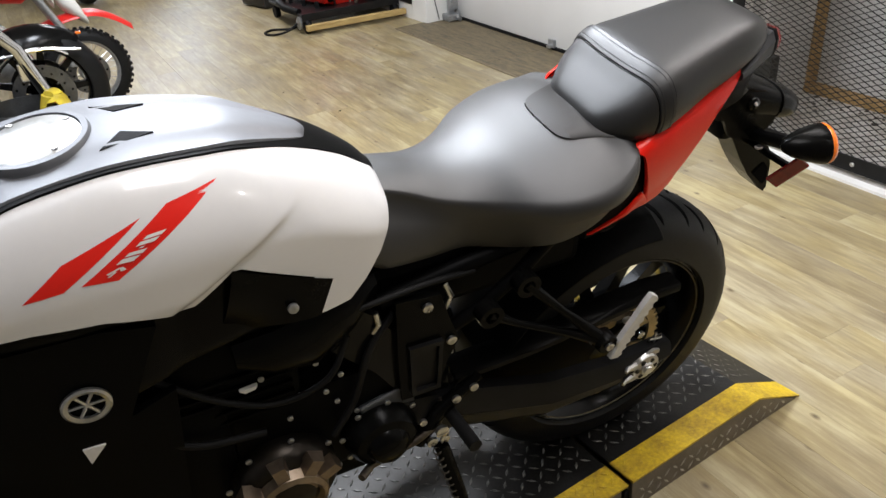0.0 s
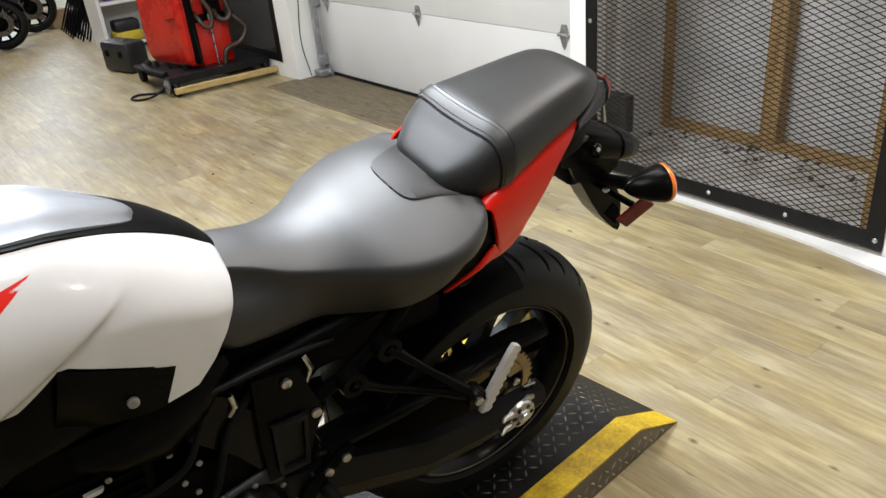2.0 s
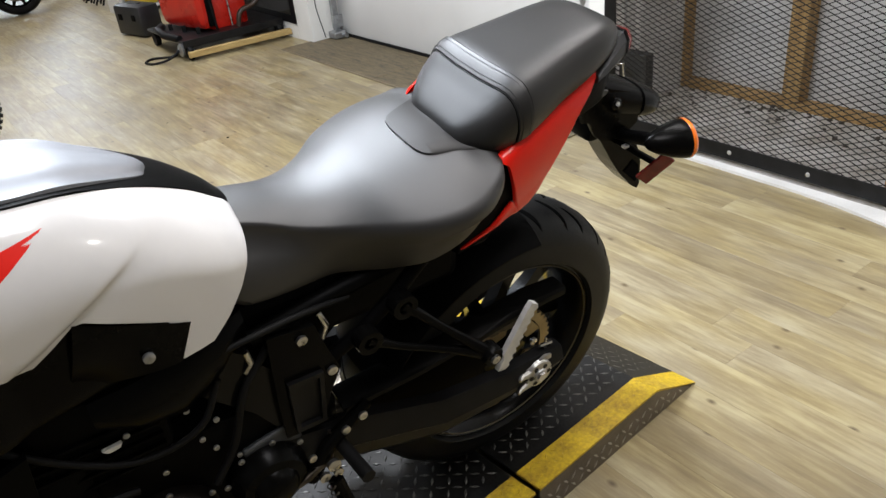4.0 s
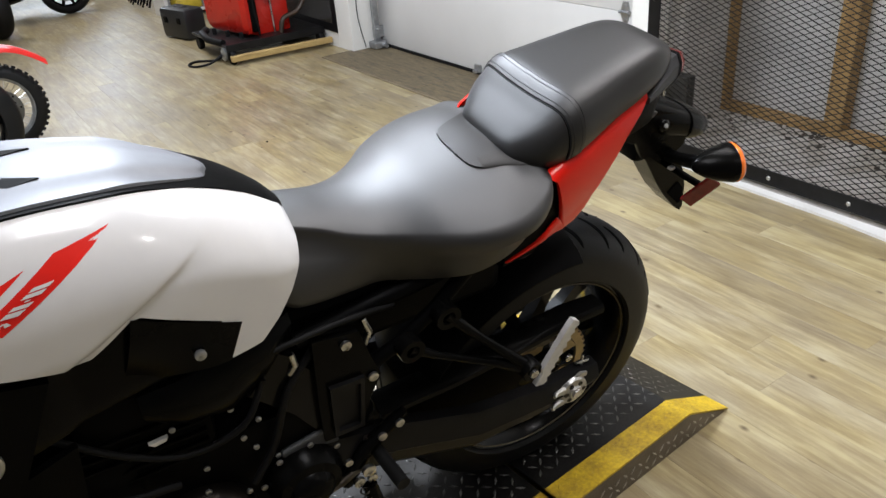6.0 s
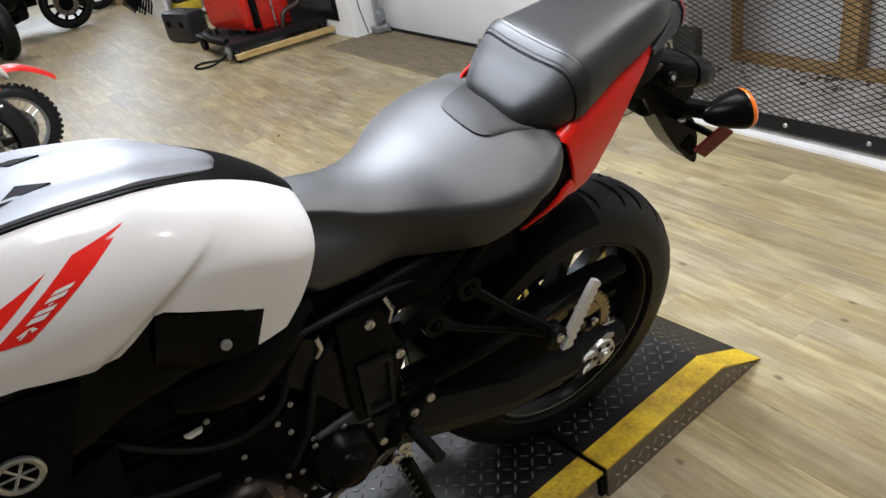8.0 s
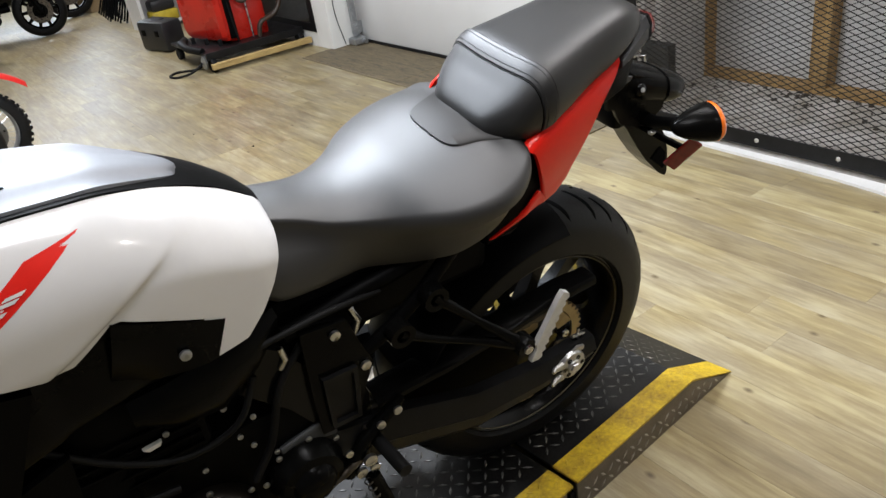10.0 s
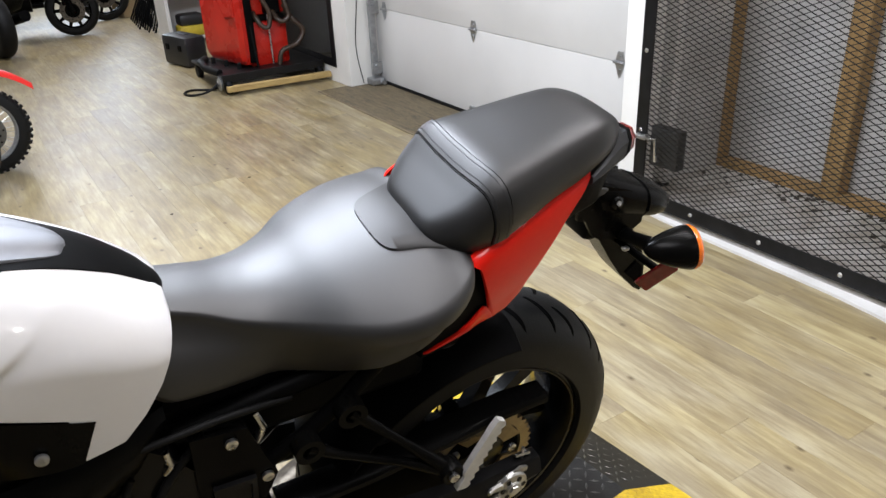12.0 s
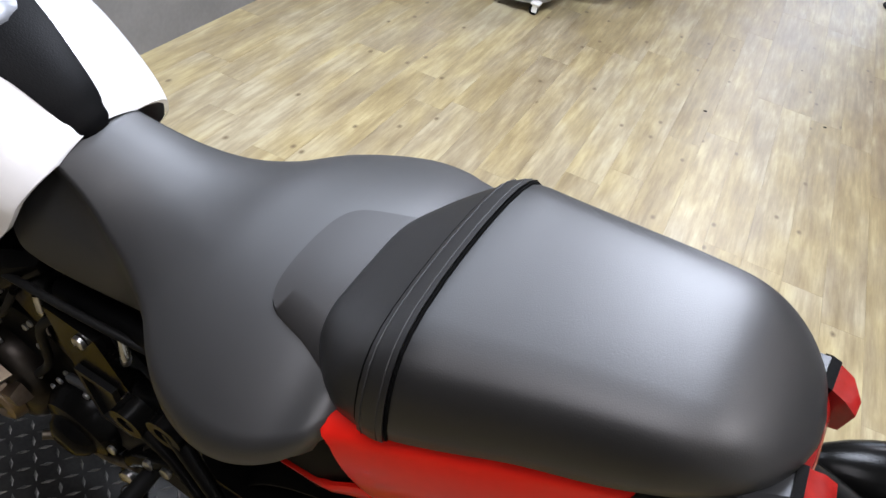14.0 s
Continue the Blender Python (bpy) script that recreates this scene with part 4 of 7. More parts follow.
# --- seats
SEAT = [  # x, centre z, shoulder half width, shoulder z, foot half width, foot z
    (0.525, 0.849, 0.042, 0.841, 0.088, 0.755),
    (0.508, 0.857, 0.049, 0.848, 0.099, 0.742),
    (0.488, 0.850, 0.050, 0.840, 0.103, 0.735),
    (0.44, 0.840, 0.059, 0.824, 0.098, 0.727),
    (0.40, 0.832, 0.073, 0.808, 0.092, 0.722),
    (0.36, 0.830, 0.090, 0.800, 0.088, 0.718),
    (0.32, 0.836, 0.114, 0.800, 0.104, 0.716),
    (0.28, 0.848, 0.148, 0.805, 0.126, 0.718),
    (0.24, 0.857, 0.172, 0.808, 0.146, 0.724),
    (0.20, 0.866, 0.184, 0.814, 0.154, 0.736),
    (0.165, 0.872, 0.183, 0.821, 0.154, 0.752),
    (0.135, 0.874, 0.171, 0.831, 0.146, 0.772),
    (0.112, 0.876, 0.152, 0.846, 0.130, 0.797),
    (0.097, 0.868, 0.118, 0.852, 0.104, 0.825),
]


def seat_ring(x, zc, w, zs, wb, zb):
    """Broad flat top, a tight shoulder and an upright side."""
    d = zc - zs
    half = [(u * w, zc - d * u ** 2.4) for u in (0.0, 0.12, 0.25, 0.40, 0.55, 0.70, 0.83, 0.92, 0.97)]
    half += [(w * 0.995, zs - 0.006), (w + 0.001, zs - 0.018), (w * 0.6 + wb * 0.4 + 0.001, zs * 0.6 + zb * 0.4), (wb + 0.001, zb + 0.015), (wb - 0.004, zb)]
    return [Vector((x, y, z)) for y, z in half] + [Vector((x, -y, z)) for y, z in reversed(half[1:])]


g = Geo().loft([seat_ring(*r) for r in smooth_table(SEAT, 4)])
rider_seat = g.out("rider_seat", M_SEAT, bike, "dark grey grained vinyl rider seat", smooth=True, angle=70)


def seat_top(x, y):
    """Height of the rider seat's cover."""
    rows = sorted((r for r in smooth_table(SEAT, 4)), key=lambda r: r[0])
    vals = [interp([(r[0], r[i]) for r in rows], x) for i in range(1, 4)]
    zc, w, zs = vals
    q = min(1, abs(y) / (0.96 * w))
    return zs + (zc - zs) * (1 - q ** 2.4)


PAD_W = ((0.105, 0.100), (0.120, 0.092), (0.138, 0.083), (0.156, 0.075), (0.178, 0.068), (0.192, 0.062), (0.201, 0.052), (0.206, 0.036), (0.208, 0.014))
PAD_Y = 0.020
g = Geo()
rows = []
for x, w in smooth_table(PAD_W, 3):
    w = max(w, 0.004)
    rows.append([Vector((x, PAD_Y + w * u, seat_top(x, PAD_Y + w * u) + (0.0035 if abs(u) < 1 else -0.002))) for u in (-1, -0.97, -0.6, -0.3, 0, 0.3, 0.6, 0.97, 1)])
vs = [p for r in rows for p in r]
g.add(vs, [(i * 9 + j, i * 9 + j + 1, (i + 1) * 9 + j + 1, (i + 1) * 9 + j) for i in range(len(rows) - 1) for j in range(8)])
g.out("seat_pad", M_SEAT2, bike, "smooth darker pad behind the rider seat", smooth=True, angle=60)

TAIL_Y = 0.018  # sideways shift of the tail, fitted to the camera's view
PILLION = [  # x, centre z, half width, foot z
    (0.152, 0.872, 0.030, 0.858),
    (0.145, 0.887, 0.066, 0.853),
    (0.124, 0.906, 0.093, 0.850),
    (0.104, 0.923, 0.109, 0.853),
    (0.087, 0.939, 0.115, 0.857),
    (0.070, 0.953, 0.118, 0.862),
    (0.052, 0.960, 0.118, 0.868),
    (0.02, 0.966, 0.112, 0.879),
    (-0.03, 0.976, 0.101, 0.899),
    (-0.08, 0.985, 0.092, 0.914),
    (-0.12, 0.989, 0.082, 0.930),
    (-0.15, 0.982, 0.066, 0.939),
    (-0.172, 0.969, 0.042, 0.943),
    (-0.182, 0.957, 0.014, 0.945),
]


def pillion_ring(x, zc, w, zb, grow=0.0):
    h = zc - zb
    half = [(0.0, zc + grow), (0.25 * w, zc - 0.005 * h + grow), (0.50 * w, zc - 0.015 * h + grow), (0.66 * w, zc - 0.035 * h + grow), (0.78 * w, zc - 0.08 * h + grow), (0.865 * w + grow * 0.5, zc - 0.16 * h + grow * 0.8),
            (0.94 * w + grow * 0.7, zc - 0.30 * h + grow * 0.6), (0.985 * w + grow, zc - 0.48 * h + grow * 0.4), (1.0 * w + grow, zc - 0.66 * h), (0.975 * w + grow, zb + 0.12 * h), (0.91 * w, zb)]
    return [Vector((x, TAIL_Y + y, z)) for y, z in half] + [Vector((x, TAIL_Y - y, z)) for y, z in reversed(half[1:])]


pillion_rows = smooth_table(PILLION, 4)
passenger_seat = Geo().loft([pillion_ring(*r) for r in pillion_rows]).out("passenger_seat", M_SEAT3, bike, "dark vinyl passenger seat with a strap", smooth=True, angle=70)


def pillion_at(x):
    rows = sorted(pillion_rows, key=lambda r: r[0])
    return [interp([(r[0], r[i]) for r in rows], x) for i in range(1, 4)]


def strap_ring(x, grow):
    """A band round the passenger seat that leans back down its flanks."""
    mid = pillion_ring(x, *pillion_at(x), grow=grow)
    out = []
    for k, p in enumerate(mid):
        xk = x - 0.012 * (abs(p.y - TAIL_Y) / 0.118) ** 2.5
        out.append(pillion_ring(xk, *pillion_at(xk), grow=grow)[k])
    return out


def strap_line(x, grow, thick, name, mat):
    ring = strap_ring(x, grow)
    k = len(ring) // 2
    return Geo().tube(ring[k + 1:] + ring[:k], thick, 6, cap=False).out(name, mat, strap)


STRAP_X = (0.088, 0.067)
rings = [strap_ring(STRAP_X[0] + 0.0005, -0.002), strap_ring(STRAP_X[0], 0.0026), strap_ring(0.077, 0.0036), strap_ring(STRAP_X[1], 0.0034), strap_ring(STRAP_X[1] - 0.0005, -0.002)]
strap = Geo().loft(rings, cap=False).out("strap", M_SEAT3, passenger_seat, "black vinyl grab strap", smooth=True, angle=40)
for x in (0.084, 0.0715):
    strap_line(x, 0.0031, 0.0006, "stitching", M_STITCH)
# dark lines painted as shade along both strap edges
strap_line(STRAP_X[1] - 0.0018, 0.0002, 0.0015, "seam_gap_shade", M_GAP_SHADE)
strap_line(STRAP_X[0] + 0.0012, 0.0002, 0.0007, "strap_edge_shade", M_GAP_SHADE)

# --- tank
WHITE_TOP = [(0.472, 0.850), (0.480, 0.861), (0.495, 0.876), (0.52, 0.897), (0.545, 0.914), (0.575, 0.930), (0.61, 0.946), (0.66, 0.963), (0.70, 0.9715), (0.76, 0.9795), (0.82, 0.9815), (0.90, 0.9715), (0.96, 0.948), (1.02, 0.905)]
WHITE_BOT = [(0.472, 0.838), (0.480, 0.822), (0.490, 0.800), (0.501, 0.780), (0.526, 0.749), (0.554, 0.724), (0.5995, 0.722), (0.6005, 0.790), (0.690, 0.8425), (0.702, 0.8425), (0.752, 0.808), (0.775, 0.808), (0.85, 0.836), (0.92, 0.847), (1.02, 0.850)]
Y_MID = [(0.470, 0.088), (0.49, 0.103), (0.52, 0.116), (0.57, 0.128), (0.62, 0.137), (0.70, 0.147), (0.80, 0.156), (0.90, 0.160), (1.02, 0.153)]
Y_TOP = [(0.470, 0.018), (0.495, 0.024), (0.52, 0.030), (0.575, 0.042), (0.62, 0.054), (0.70, 0.074), (0.80, 0.086), (0.90, 0.094), (1.02, 0.10)]
Z_MID = [(0.47, 0.800), (0.52, 0.815), (0.60, 0.852), (0.70, 0.865), (1.02, 0.865)]


Y_MID, Y_TOP, Z_MID = smooth_table(Y_MID, 6), smooth_table(Y_TOP, 6), smooth_table(Z_MID, 6)
TANK_TOP = smooth_table(WHITE_TOP, 6)


def tank_y(x, z):
    zt, zm = interp(TANK_TOP, x), interp(Z_MID, x)
    s = max(0.0, min(1.0, (zt - z) / (zt - zm)))
    y = interp(Y_TOP, x) + (interp(Y_MID, x) - interp(Y_TOP, x)) * (1 - (1 - s) ** 1.9) ** 0.75
    if z < 0.83 and x > 0.60:
        ease = min(1.0, (x - 0.60) / 0.16)
        y -= 0.25 * max(0.0, 0.83 - z) ** 1.5 / 0.2 * ease * ease * (3 - 2 * ease)
    # pressed crease that runs up and back above the knee
    cx = 0.605 + (0.903 - z) * 1.8
    fade = max(0.0, min(1, (0.912 - z) / 0.035))
    back = math.exp(-max(0.0, cx - x) / 0.07)
    y -= 0.0075 * fade * back / (1 + math.exp(max(-40, min(40, (x - cx) / 0.0035))))
    return y


for s in (1, -1):
    panel = side_shell(WHITE_TOP, WHITE_BOT, tank_y, 0.472, 1.02, 240, 60, 0.004, s, base=0.72).out("tank_panel", M_PEARL, bike, "glossy white tank panel", smooth=True, angle=55)
    if s == 1:
        tank_panel = panel
    # black inset at the knee and the cover below
    KT = [(0.572, 0.742), (0.582, 0.780), (0.600, 0.797), (0.690, 0.848), (0.71, 0.848), (0.755, 0.817), (0.86, 0.846), (0.92, 0.857), (1.03, 0.860)]
    KB = [(0.572, 0.728), (0.64, 0.716), (0.70, 0.712), (0.80, 0.69), (0.90, 0.66), (1.03, 0.62)]
    side_shell(KT, KB, lambda x, z: tank_y(x, max(z, 0.80)) - 0.012 - max(0, 0.79 - z) * 0.10, 0.572, 1.03, 50, 12, 0.004, s).out("air_duct_cover", M_MATTE2, bike, "satin black cover below the tank", smooth=True, angle=55)
    bolt((0.637, s * 0.140, 0.756), 0.0075, M_ZINC, bike, (0, s, 0.15), label="dull silver button bolt")

# top cover and fuel cap
TOPC = [(0.469, 0.846, 0.008), (0.473, 0.855, 0.018), (0.482, 0.866, 0.0225), (0.495, 0.881, 0.027), (0.52, 0.902, 0.033), (0.545, 0.919, 0.0395), (0.575, 0.935, 0.0455), (0.62, 0.954, 0.057), (0.66, 0.969, 0.068), (0.70, 0.977, 0.077), (0.76, 0.985, 0.085), (0.82, 0.987, 0.091), (0.90, 0.977, 0.097), (0.98, 0.947, 0.10), (1.05, 0.905, 0.10)]
rings = []
for x, z, w in smooth_table(TOPC, 3):
    rings.append([Vector((x, u * w, z + 0.0065 * (1 - abs(u) ** 2.2) - 0.004)) for u in (-1, -0.85, -0.6, -0.3, 0, 0.3, 0.6, 0.85, 1)] + [Vector((x, u * w * 0.9, z - (0.10 if x > 0.53 else 0.015))) for u in (1, 0, -1)])
Geo().loft(rings).out("tank_top", M_MATTE, bike, "matte black tank top cover", smooth=True, angle=50)
INS = [(0.560, 0.925, 0.010), (0.566, 0.9305, 0.023), (0.582, 0.9385, 0.034), (0.62, 0.9545, 0.048), (0.66, 0.9695, 0.062), (0.70, 0.9765, 0.071), (0.76, 0.9845, 0.080), (0.82, 0.9860, 0.086), (0.90, 0.9760, 0.091), (0.97, 0.9535, 0.092)]
rings = []
for x, z, w in smooth_table(INS, 3):
    prof = [(-1, -0.004), (-0.97, 0.0008), (-0.62, 0.0035), (-0.56, 0.0058), (-0.25, 0.0080), (0, 0.0085), (0.25, 0.0080), (0.56, 0.0058), (0.62, 0.0035), (0.97, 0.0008), (1, -0.004)]
    rings.append([Vector((x, u * w, z + h)) for u, h in prof])
Geo().loft(rings).out("tank_insert", M_GREYGLOSS, bike, "grey metallic tank insert", smooth=True, angle=40)
cap_m = pose(0.866, 0, 0.9915, 0, 5, 0)
g = Geo().spin([(0.0, 0.006), (0.020, 0.006), (0.046, 0.004), (0.052, 0.001), (0.052, -0.012)], axis="z", seg=40)
g.v = [cap_m @ v for v in g.v]
cap = g.out("fuel_cap", M_AXLE, bike, "brushed aluminium fuel cap", smooth=True, angle=35)
g = Geo().spin([(0.053, 0.0035), (0.060, 0.003), (0.062, -0.001), (0.062, -0.014), (0.053, -0.014)], axis="z", seg=40, closed=True)
g.v = [cap_m @ v for v in g.v]
g.out("cap_ring", M_GREYGLOSS, cap, "grey cap ring", smooth=True, angle=35)
for k in range(4):
    a = 2 * math.pi * k / 4 + 0.5
    Geo().tube([cap_m @ Vector((0.044 * math.cos(a), 0.044 * math.sin(a), 0.002)), cap_m @ Vector((0.044 * math.cos(a), 0.044 * math.sin(a), 0.0055))], [0.0045, 0.004], 8).out("cap_bolt", M_STEEL, cap, smooth=True)
g = Geo().box((0, 0, 0.0055), (0.030, 0.014, 0.002), bevel=0.0008)
g.v = [cap_m @ v for v in g.v]
g.out("key_flap", M_ZINC, cap)
for s in (1, -1):
    tri = [(0.742, 0.036 * s, 0.9912), (0.802, 0.053 * s, 0.9915), (0.776, 0.025 * s, 0.9945)]
    g = Geo().add(tri + [(x, y, z - 0.006) for x, y, z in tri], [(0, 1, 2), (3, 4, 5), (0, 1, 4, 3), (1, 2, 5, 4), (2, 0, 3, 5)])
    g.out("insert_vent", M_MATTE, bike, "small dark triangular recess")


# red stripes with white bars on the tank's flank
def decal(poly, lift, mat, name, label, nu=14):
    """A four-cornered strip of (x, z) laid on the tank panel."""
    (a, b, c, d) = [Vector(p) for p in poly]
    vs = []
    for i in range(nu + 1):
        for j in range(7):
            u, v = i / nu, j / 6
            p = (a * (1 - u) + b * u) * (1 - v) + (d * (1 - u) + c * u) * v
            vs.append((p.x, tank_y(p.x, p.y) + lift, p.y))
    fs = [(i * 7 + j, (i + 1) * 7 + j, (i + 1) * 7 + j + 1, i * 7 + j + 1) for i in range(nu) for j in range(6)]
    return mesh(name, vs, fs, mat, tank_panel, label, smooth=True)


DECALS = [  # corners (x, z) of strips on the tank flank
    ((0.858, 0.893), (0.821, 0.888), (0.692, 0.953), (0.752, 0.948)),
    ((0.917, 0.890), (0.876, 0.892), (0.782, 0.943), (0.870, 0.920)),
]
for poly in DECALS:
    decal(poly, 0.0006, M_DECAL, "decal_stripe", "red decal stripe", 20)
decal([(0.702, 0.846), (0.577, 0.776), (0.5995, 0.7225), (0.73, 0.725)], 0.0012, M_MATTE2, "knee_inset", "black knee inset", 24)
# bars in place of the lettering on the stripe
(A0, B0, C0, D0) = [Vector(p) for p in DECALS[0]]


def on_stripe(u, v):
    return (A0 * (1 - u) + B0 * u) * (1 - v) + (D0 * (1 - u) + C0 * u) * v


for v0, v1, u0, u1 in ((0.255, 0.325, 0.28, 0.70), (0.345, 0.400, 0.28, 0.70), (0.425, 0.445, 0.44, 0.54), (0.470, 0.525, 0.28, 0.70), (0.545, 0.600, 0.28, 0.70)):
    decal([tuple(on_stripe(u, v)) for u, v in ((u0, v0), (u1, v0), (u1, v1), (u0, v1))], 0.0020, M_DECAL_W, "decal_bar", "plain white bar", 4)
for quad in (((0.30, 0.135), (0.42, 0.115), (0.56, 0.195), (0.48, 0.205)), ((0.68, 0.135), (0.78, 0.155), (0.56, 0.205), (0.50, 0.195)), ((0.46, 0.085), (0.54, 0.080), (0.56, 0.150), (0.48, 0.150))):
    decal([tuple(on_stripe(u, v)) for u, v in quad], 0.0020, M_DECAL_W, "decal_mark", "small plain white mark", 4)

# --- red tail panels and tail
RED_TOP = [(-0.105, 0.924), (-0.07, 0.914), (-0.04, 0.905), (0.0, 0.893), (0.04, 0.880), (0.08, 0.867), (0.100, 0.856), (0.110, 0.850)]
RED_BOT = [(-0.105, 0.917), (-0.09, 0.890), (-0.06, 0.853), (-0.034, 0.808), (-0.012, 0.770), (0.005, 0.747), (0.03, 0.732), (0.060, 0.728), (0.070, 0.757), (0.084, 0.800), (0.097, 0.840), (0.110, 0.848)]
FAR_TOP = RED_TOP[:4] + [(0.04, 0.884), (0.08, 0.884), (0.105, 0.886), (0.122, 0.874), (0.128, 0.866)]
FAR_BOT = RED_BOT[:-1] + [(0.115, 0.850), (0.128, 0.862)]
FOOT_TOP = [(0.056, 0.740), (0.078, 0.764), (0.090, 0.757), (0.112, 0.739), (0.168, 0.708)]
FOOT_BOT = [(0.056, 0.728), (0.078, 0.730), (0.112, 0.726), (0.14, 0.715), (0.168, 0.705)]


def red_y(x, z):
    """Half width of the tail panels: a rolled upper edge, a soft bulge and a tucked foot."""
    top = interp(RED_TOP, min(x, 0.110))
    y = interp([(-0.105, 0.078), (-0.05, 0.091), (0.0, 0.102), (0.05, 0.113), (0.103, 0.124), (0.13, 0.124), (0.17, 0.120)], x)
    d = max(0.0, top - z)
    return y - 0.012 * max(0.0, 1 - d / 0.014) ** 2 + 0.006 * math.sin(math.pi * min(1.0, d / 0.13)) - 0.07 * max(0.0, d - 0.03)


for s in (1, -1):
    for nm, top, bot, x0, x1, nx, lab in (("tail_panel", RED_TOP if s > 0 else FAR_TOP, RED_BOT if s > 0 else FAR_BOT, -0.105, 0.110 if s > 0 else 0.128, 60, "glossy red tail panel"), ("tail_panel_foot", FOOT_TOP, FOOT_BOT, 0.056, 0.168, 24, "pointed red foot of the tail panel")):
        g = side_shell(top, bot, red_y, x0, x1, nx, 14 if nm == "tail_panel" else 5, 0.004, s)
        g.v = [v + Vector((0, TAIL_Y, 0)) for v in g.v]
        g.out(nm, M_REDPAINT, bike, lab, smooth=True, angle=55)
rings = []
for x, w, z0, z1 in ((0.17, 0.108, 0.69, 0.74), (0.12, 0.116, 0.69, 0.850), (0.08, 0.108, 0.73, 0.862), (0.02, 0.092, 0.78, 0.872), (-0.04, 0.080, 0.835, 0.895), (-0.09, 0.074, 0.835, 0.922), (-0.135, 0.066, 0.842, 0.936), (-0.160, 0.052, 0.880, 0.944), (-0.172, 0.040, 0.905, 0.948)):
    rings.append([Vector((x, TAIL_Y + a * w, z0 + b * (z1 - z0))) for a, b in ((-1, 0.15), (-0.85, 0), (0.85, 0), (1, 0.15), (1, 0.8), (0.9, 1), (-0.9, 1), (-1, 0.8))])
Geo().loft(rings).out("tail_body", M_MATTE, bike, "matte black tail under the seats", smooth=True, angle=40)
# tail lamp: smoked body between two covers that end in red lens wings
lamp_body = Geo().loft([[Vector((x, TAIL_Y + a * w, zc + b * h)) for a, b in ((-1, -0.6), (-0.6, -1), (0.6, -1), (1, -0.6), (1, 0.6), (0.6, 1), (-0.6, 1), (-1, 0.6))] for x, w, zc, h in ((-0.150, 0.046, 0.935, 0.016), (-0.172, 0.044, 0.938, 0.020), (-0.182, 0.038, 0.938, 0.016), (-0.186, 0.030, 0.937, 0.011))])
tail_lamp = lamp_body.out("tail_lamp", M_REDLENS, bike, "black tail lamp with red lenses", smooth=True, angle=45)
for s in (1, -1):
    def wing(rows, name, mat, label):
        """A tapering cover beside the lamp; rows of x, inner and outer y, lower and upper z."""
        rings = []
        for x, yi, yo, za, zb in rows:
            za, zb = za - 0.006, zb - 0.009
            rings.append([Vector((x, TAIL_Y + s * yi, za)), Vector((x, TAIL_Y + s * (yo - 0.006), za - 0.002)), Vector((x, TAIL_Y + s * yo, za + 0.25 * (zb - za))), Vector((x - 0.002, TAIL_Y + s * (yo - 0.003), za + 0.7 * (zb - za))), Vector((x - 0.003, TAIL_Y + s * (yo - 0.014), zb)), Vector((x - 0.002, TAIL_Y + s * yi, zb - 0.001))])
        return Geo().loft(rings).out(name, mat, tail_lamp, label, smooth=True, angle=32)
    wing(((-0.100, 0.062, 0.088, 0.908, 0.925), (-0.130, 0.048, 0.080, 0.912, 0.944), (-0.155, 0.038, 0.073, 0.918, 0.962), (-0.172, 0.032, 0.069, 0.924, 0.968)), "lamp_cover", M_LAMPCOVER, "dark grey lamp cover")
    wing(((-0.1715, 0.031, 0.070, 0.923, 0.969), (-0.178, 0.030, 0.068, 0.926, 0.969)), "lamp_surround", M_MATTE, "black lamp surround")
    wing(((-0.1775, 0.031, 0.067, 0.927, 0.968), (-0.188, 0.028, 0.063, 0.930, 0.966), (-0.197, 0.026, 0.052, 0.936, 0.960)), "lamp_lens", M_REDLENS, "red lamp lens")

# fender behind the tail, with bracket, turn signals and reflector
def dome(rows, name, mat, parent, label):
    """A rounded housing; rows of x, centre y, half width, lower and upper z."""
    rings = []
    for x, yc, w, za, zb in rows:
        zc, h = (za + zb) / 2, (zb - za) / 2
        rings.append([Vector((x, yc + w * math.copysign(abs(math.cos(a)) ** 0.7, math.cos(a)), zc + h * math.copysign(abs(math.sin(a)) ** 0.75, math.sin(a)))) for a in (2 * math.pi * k / 20 for k in range(20))])
    return Geo().loft(rings).out(name, mat, parent, label, smooth=True, angle=45)


FY = -0.012
fender = dome(((-0.120, FY, 0.026, 0.838, 0.868), (-0.165, FY, 0.036, 0.790, 0.856), (-0.205, FY, 0.044, 0.765, 0.846), (-0.250, FY, 0.047, 0.755, 0.829), (-0.300, FY, 0.047, 0.742, 0.806)), "rear_fender", M_MATTE2, bike, "matte black rear fender")
dome(((-0.299, FY, 0.0485, 0.741, 0.8075), (-0.325, FY, 0.0465, 0.735, 0.797), (-0.350, FY, 0.040, 0.733, 0.783), (-0.366, FY, 0.029, 0.738, 0.770), (-0.373, FY, 0.012, 0.746, 0.760)), "fender_cap", M_MATTE2, fender, "rounded black cap of the fender")
ring = [Vector((-0.2996, FY + 0.0482 * math.copysign(abs(math.cos(a)) ** 0.7, math.cos(a)), 0.774 + 0.0325 * math.copysign(abs(math.sin(a)) ** 0.75, math.sin(a)))) for a in (math.pi * k / 14 - 0.2 for k in range(17))]
Geo().tube(ring, 0.0016, 6).out("cap_seam", M_GAP_SHADE, fender, "dark seam before the cap")
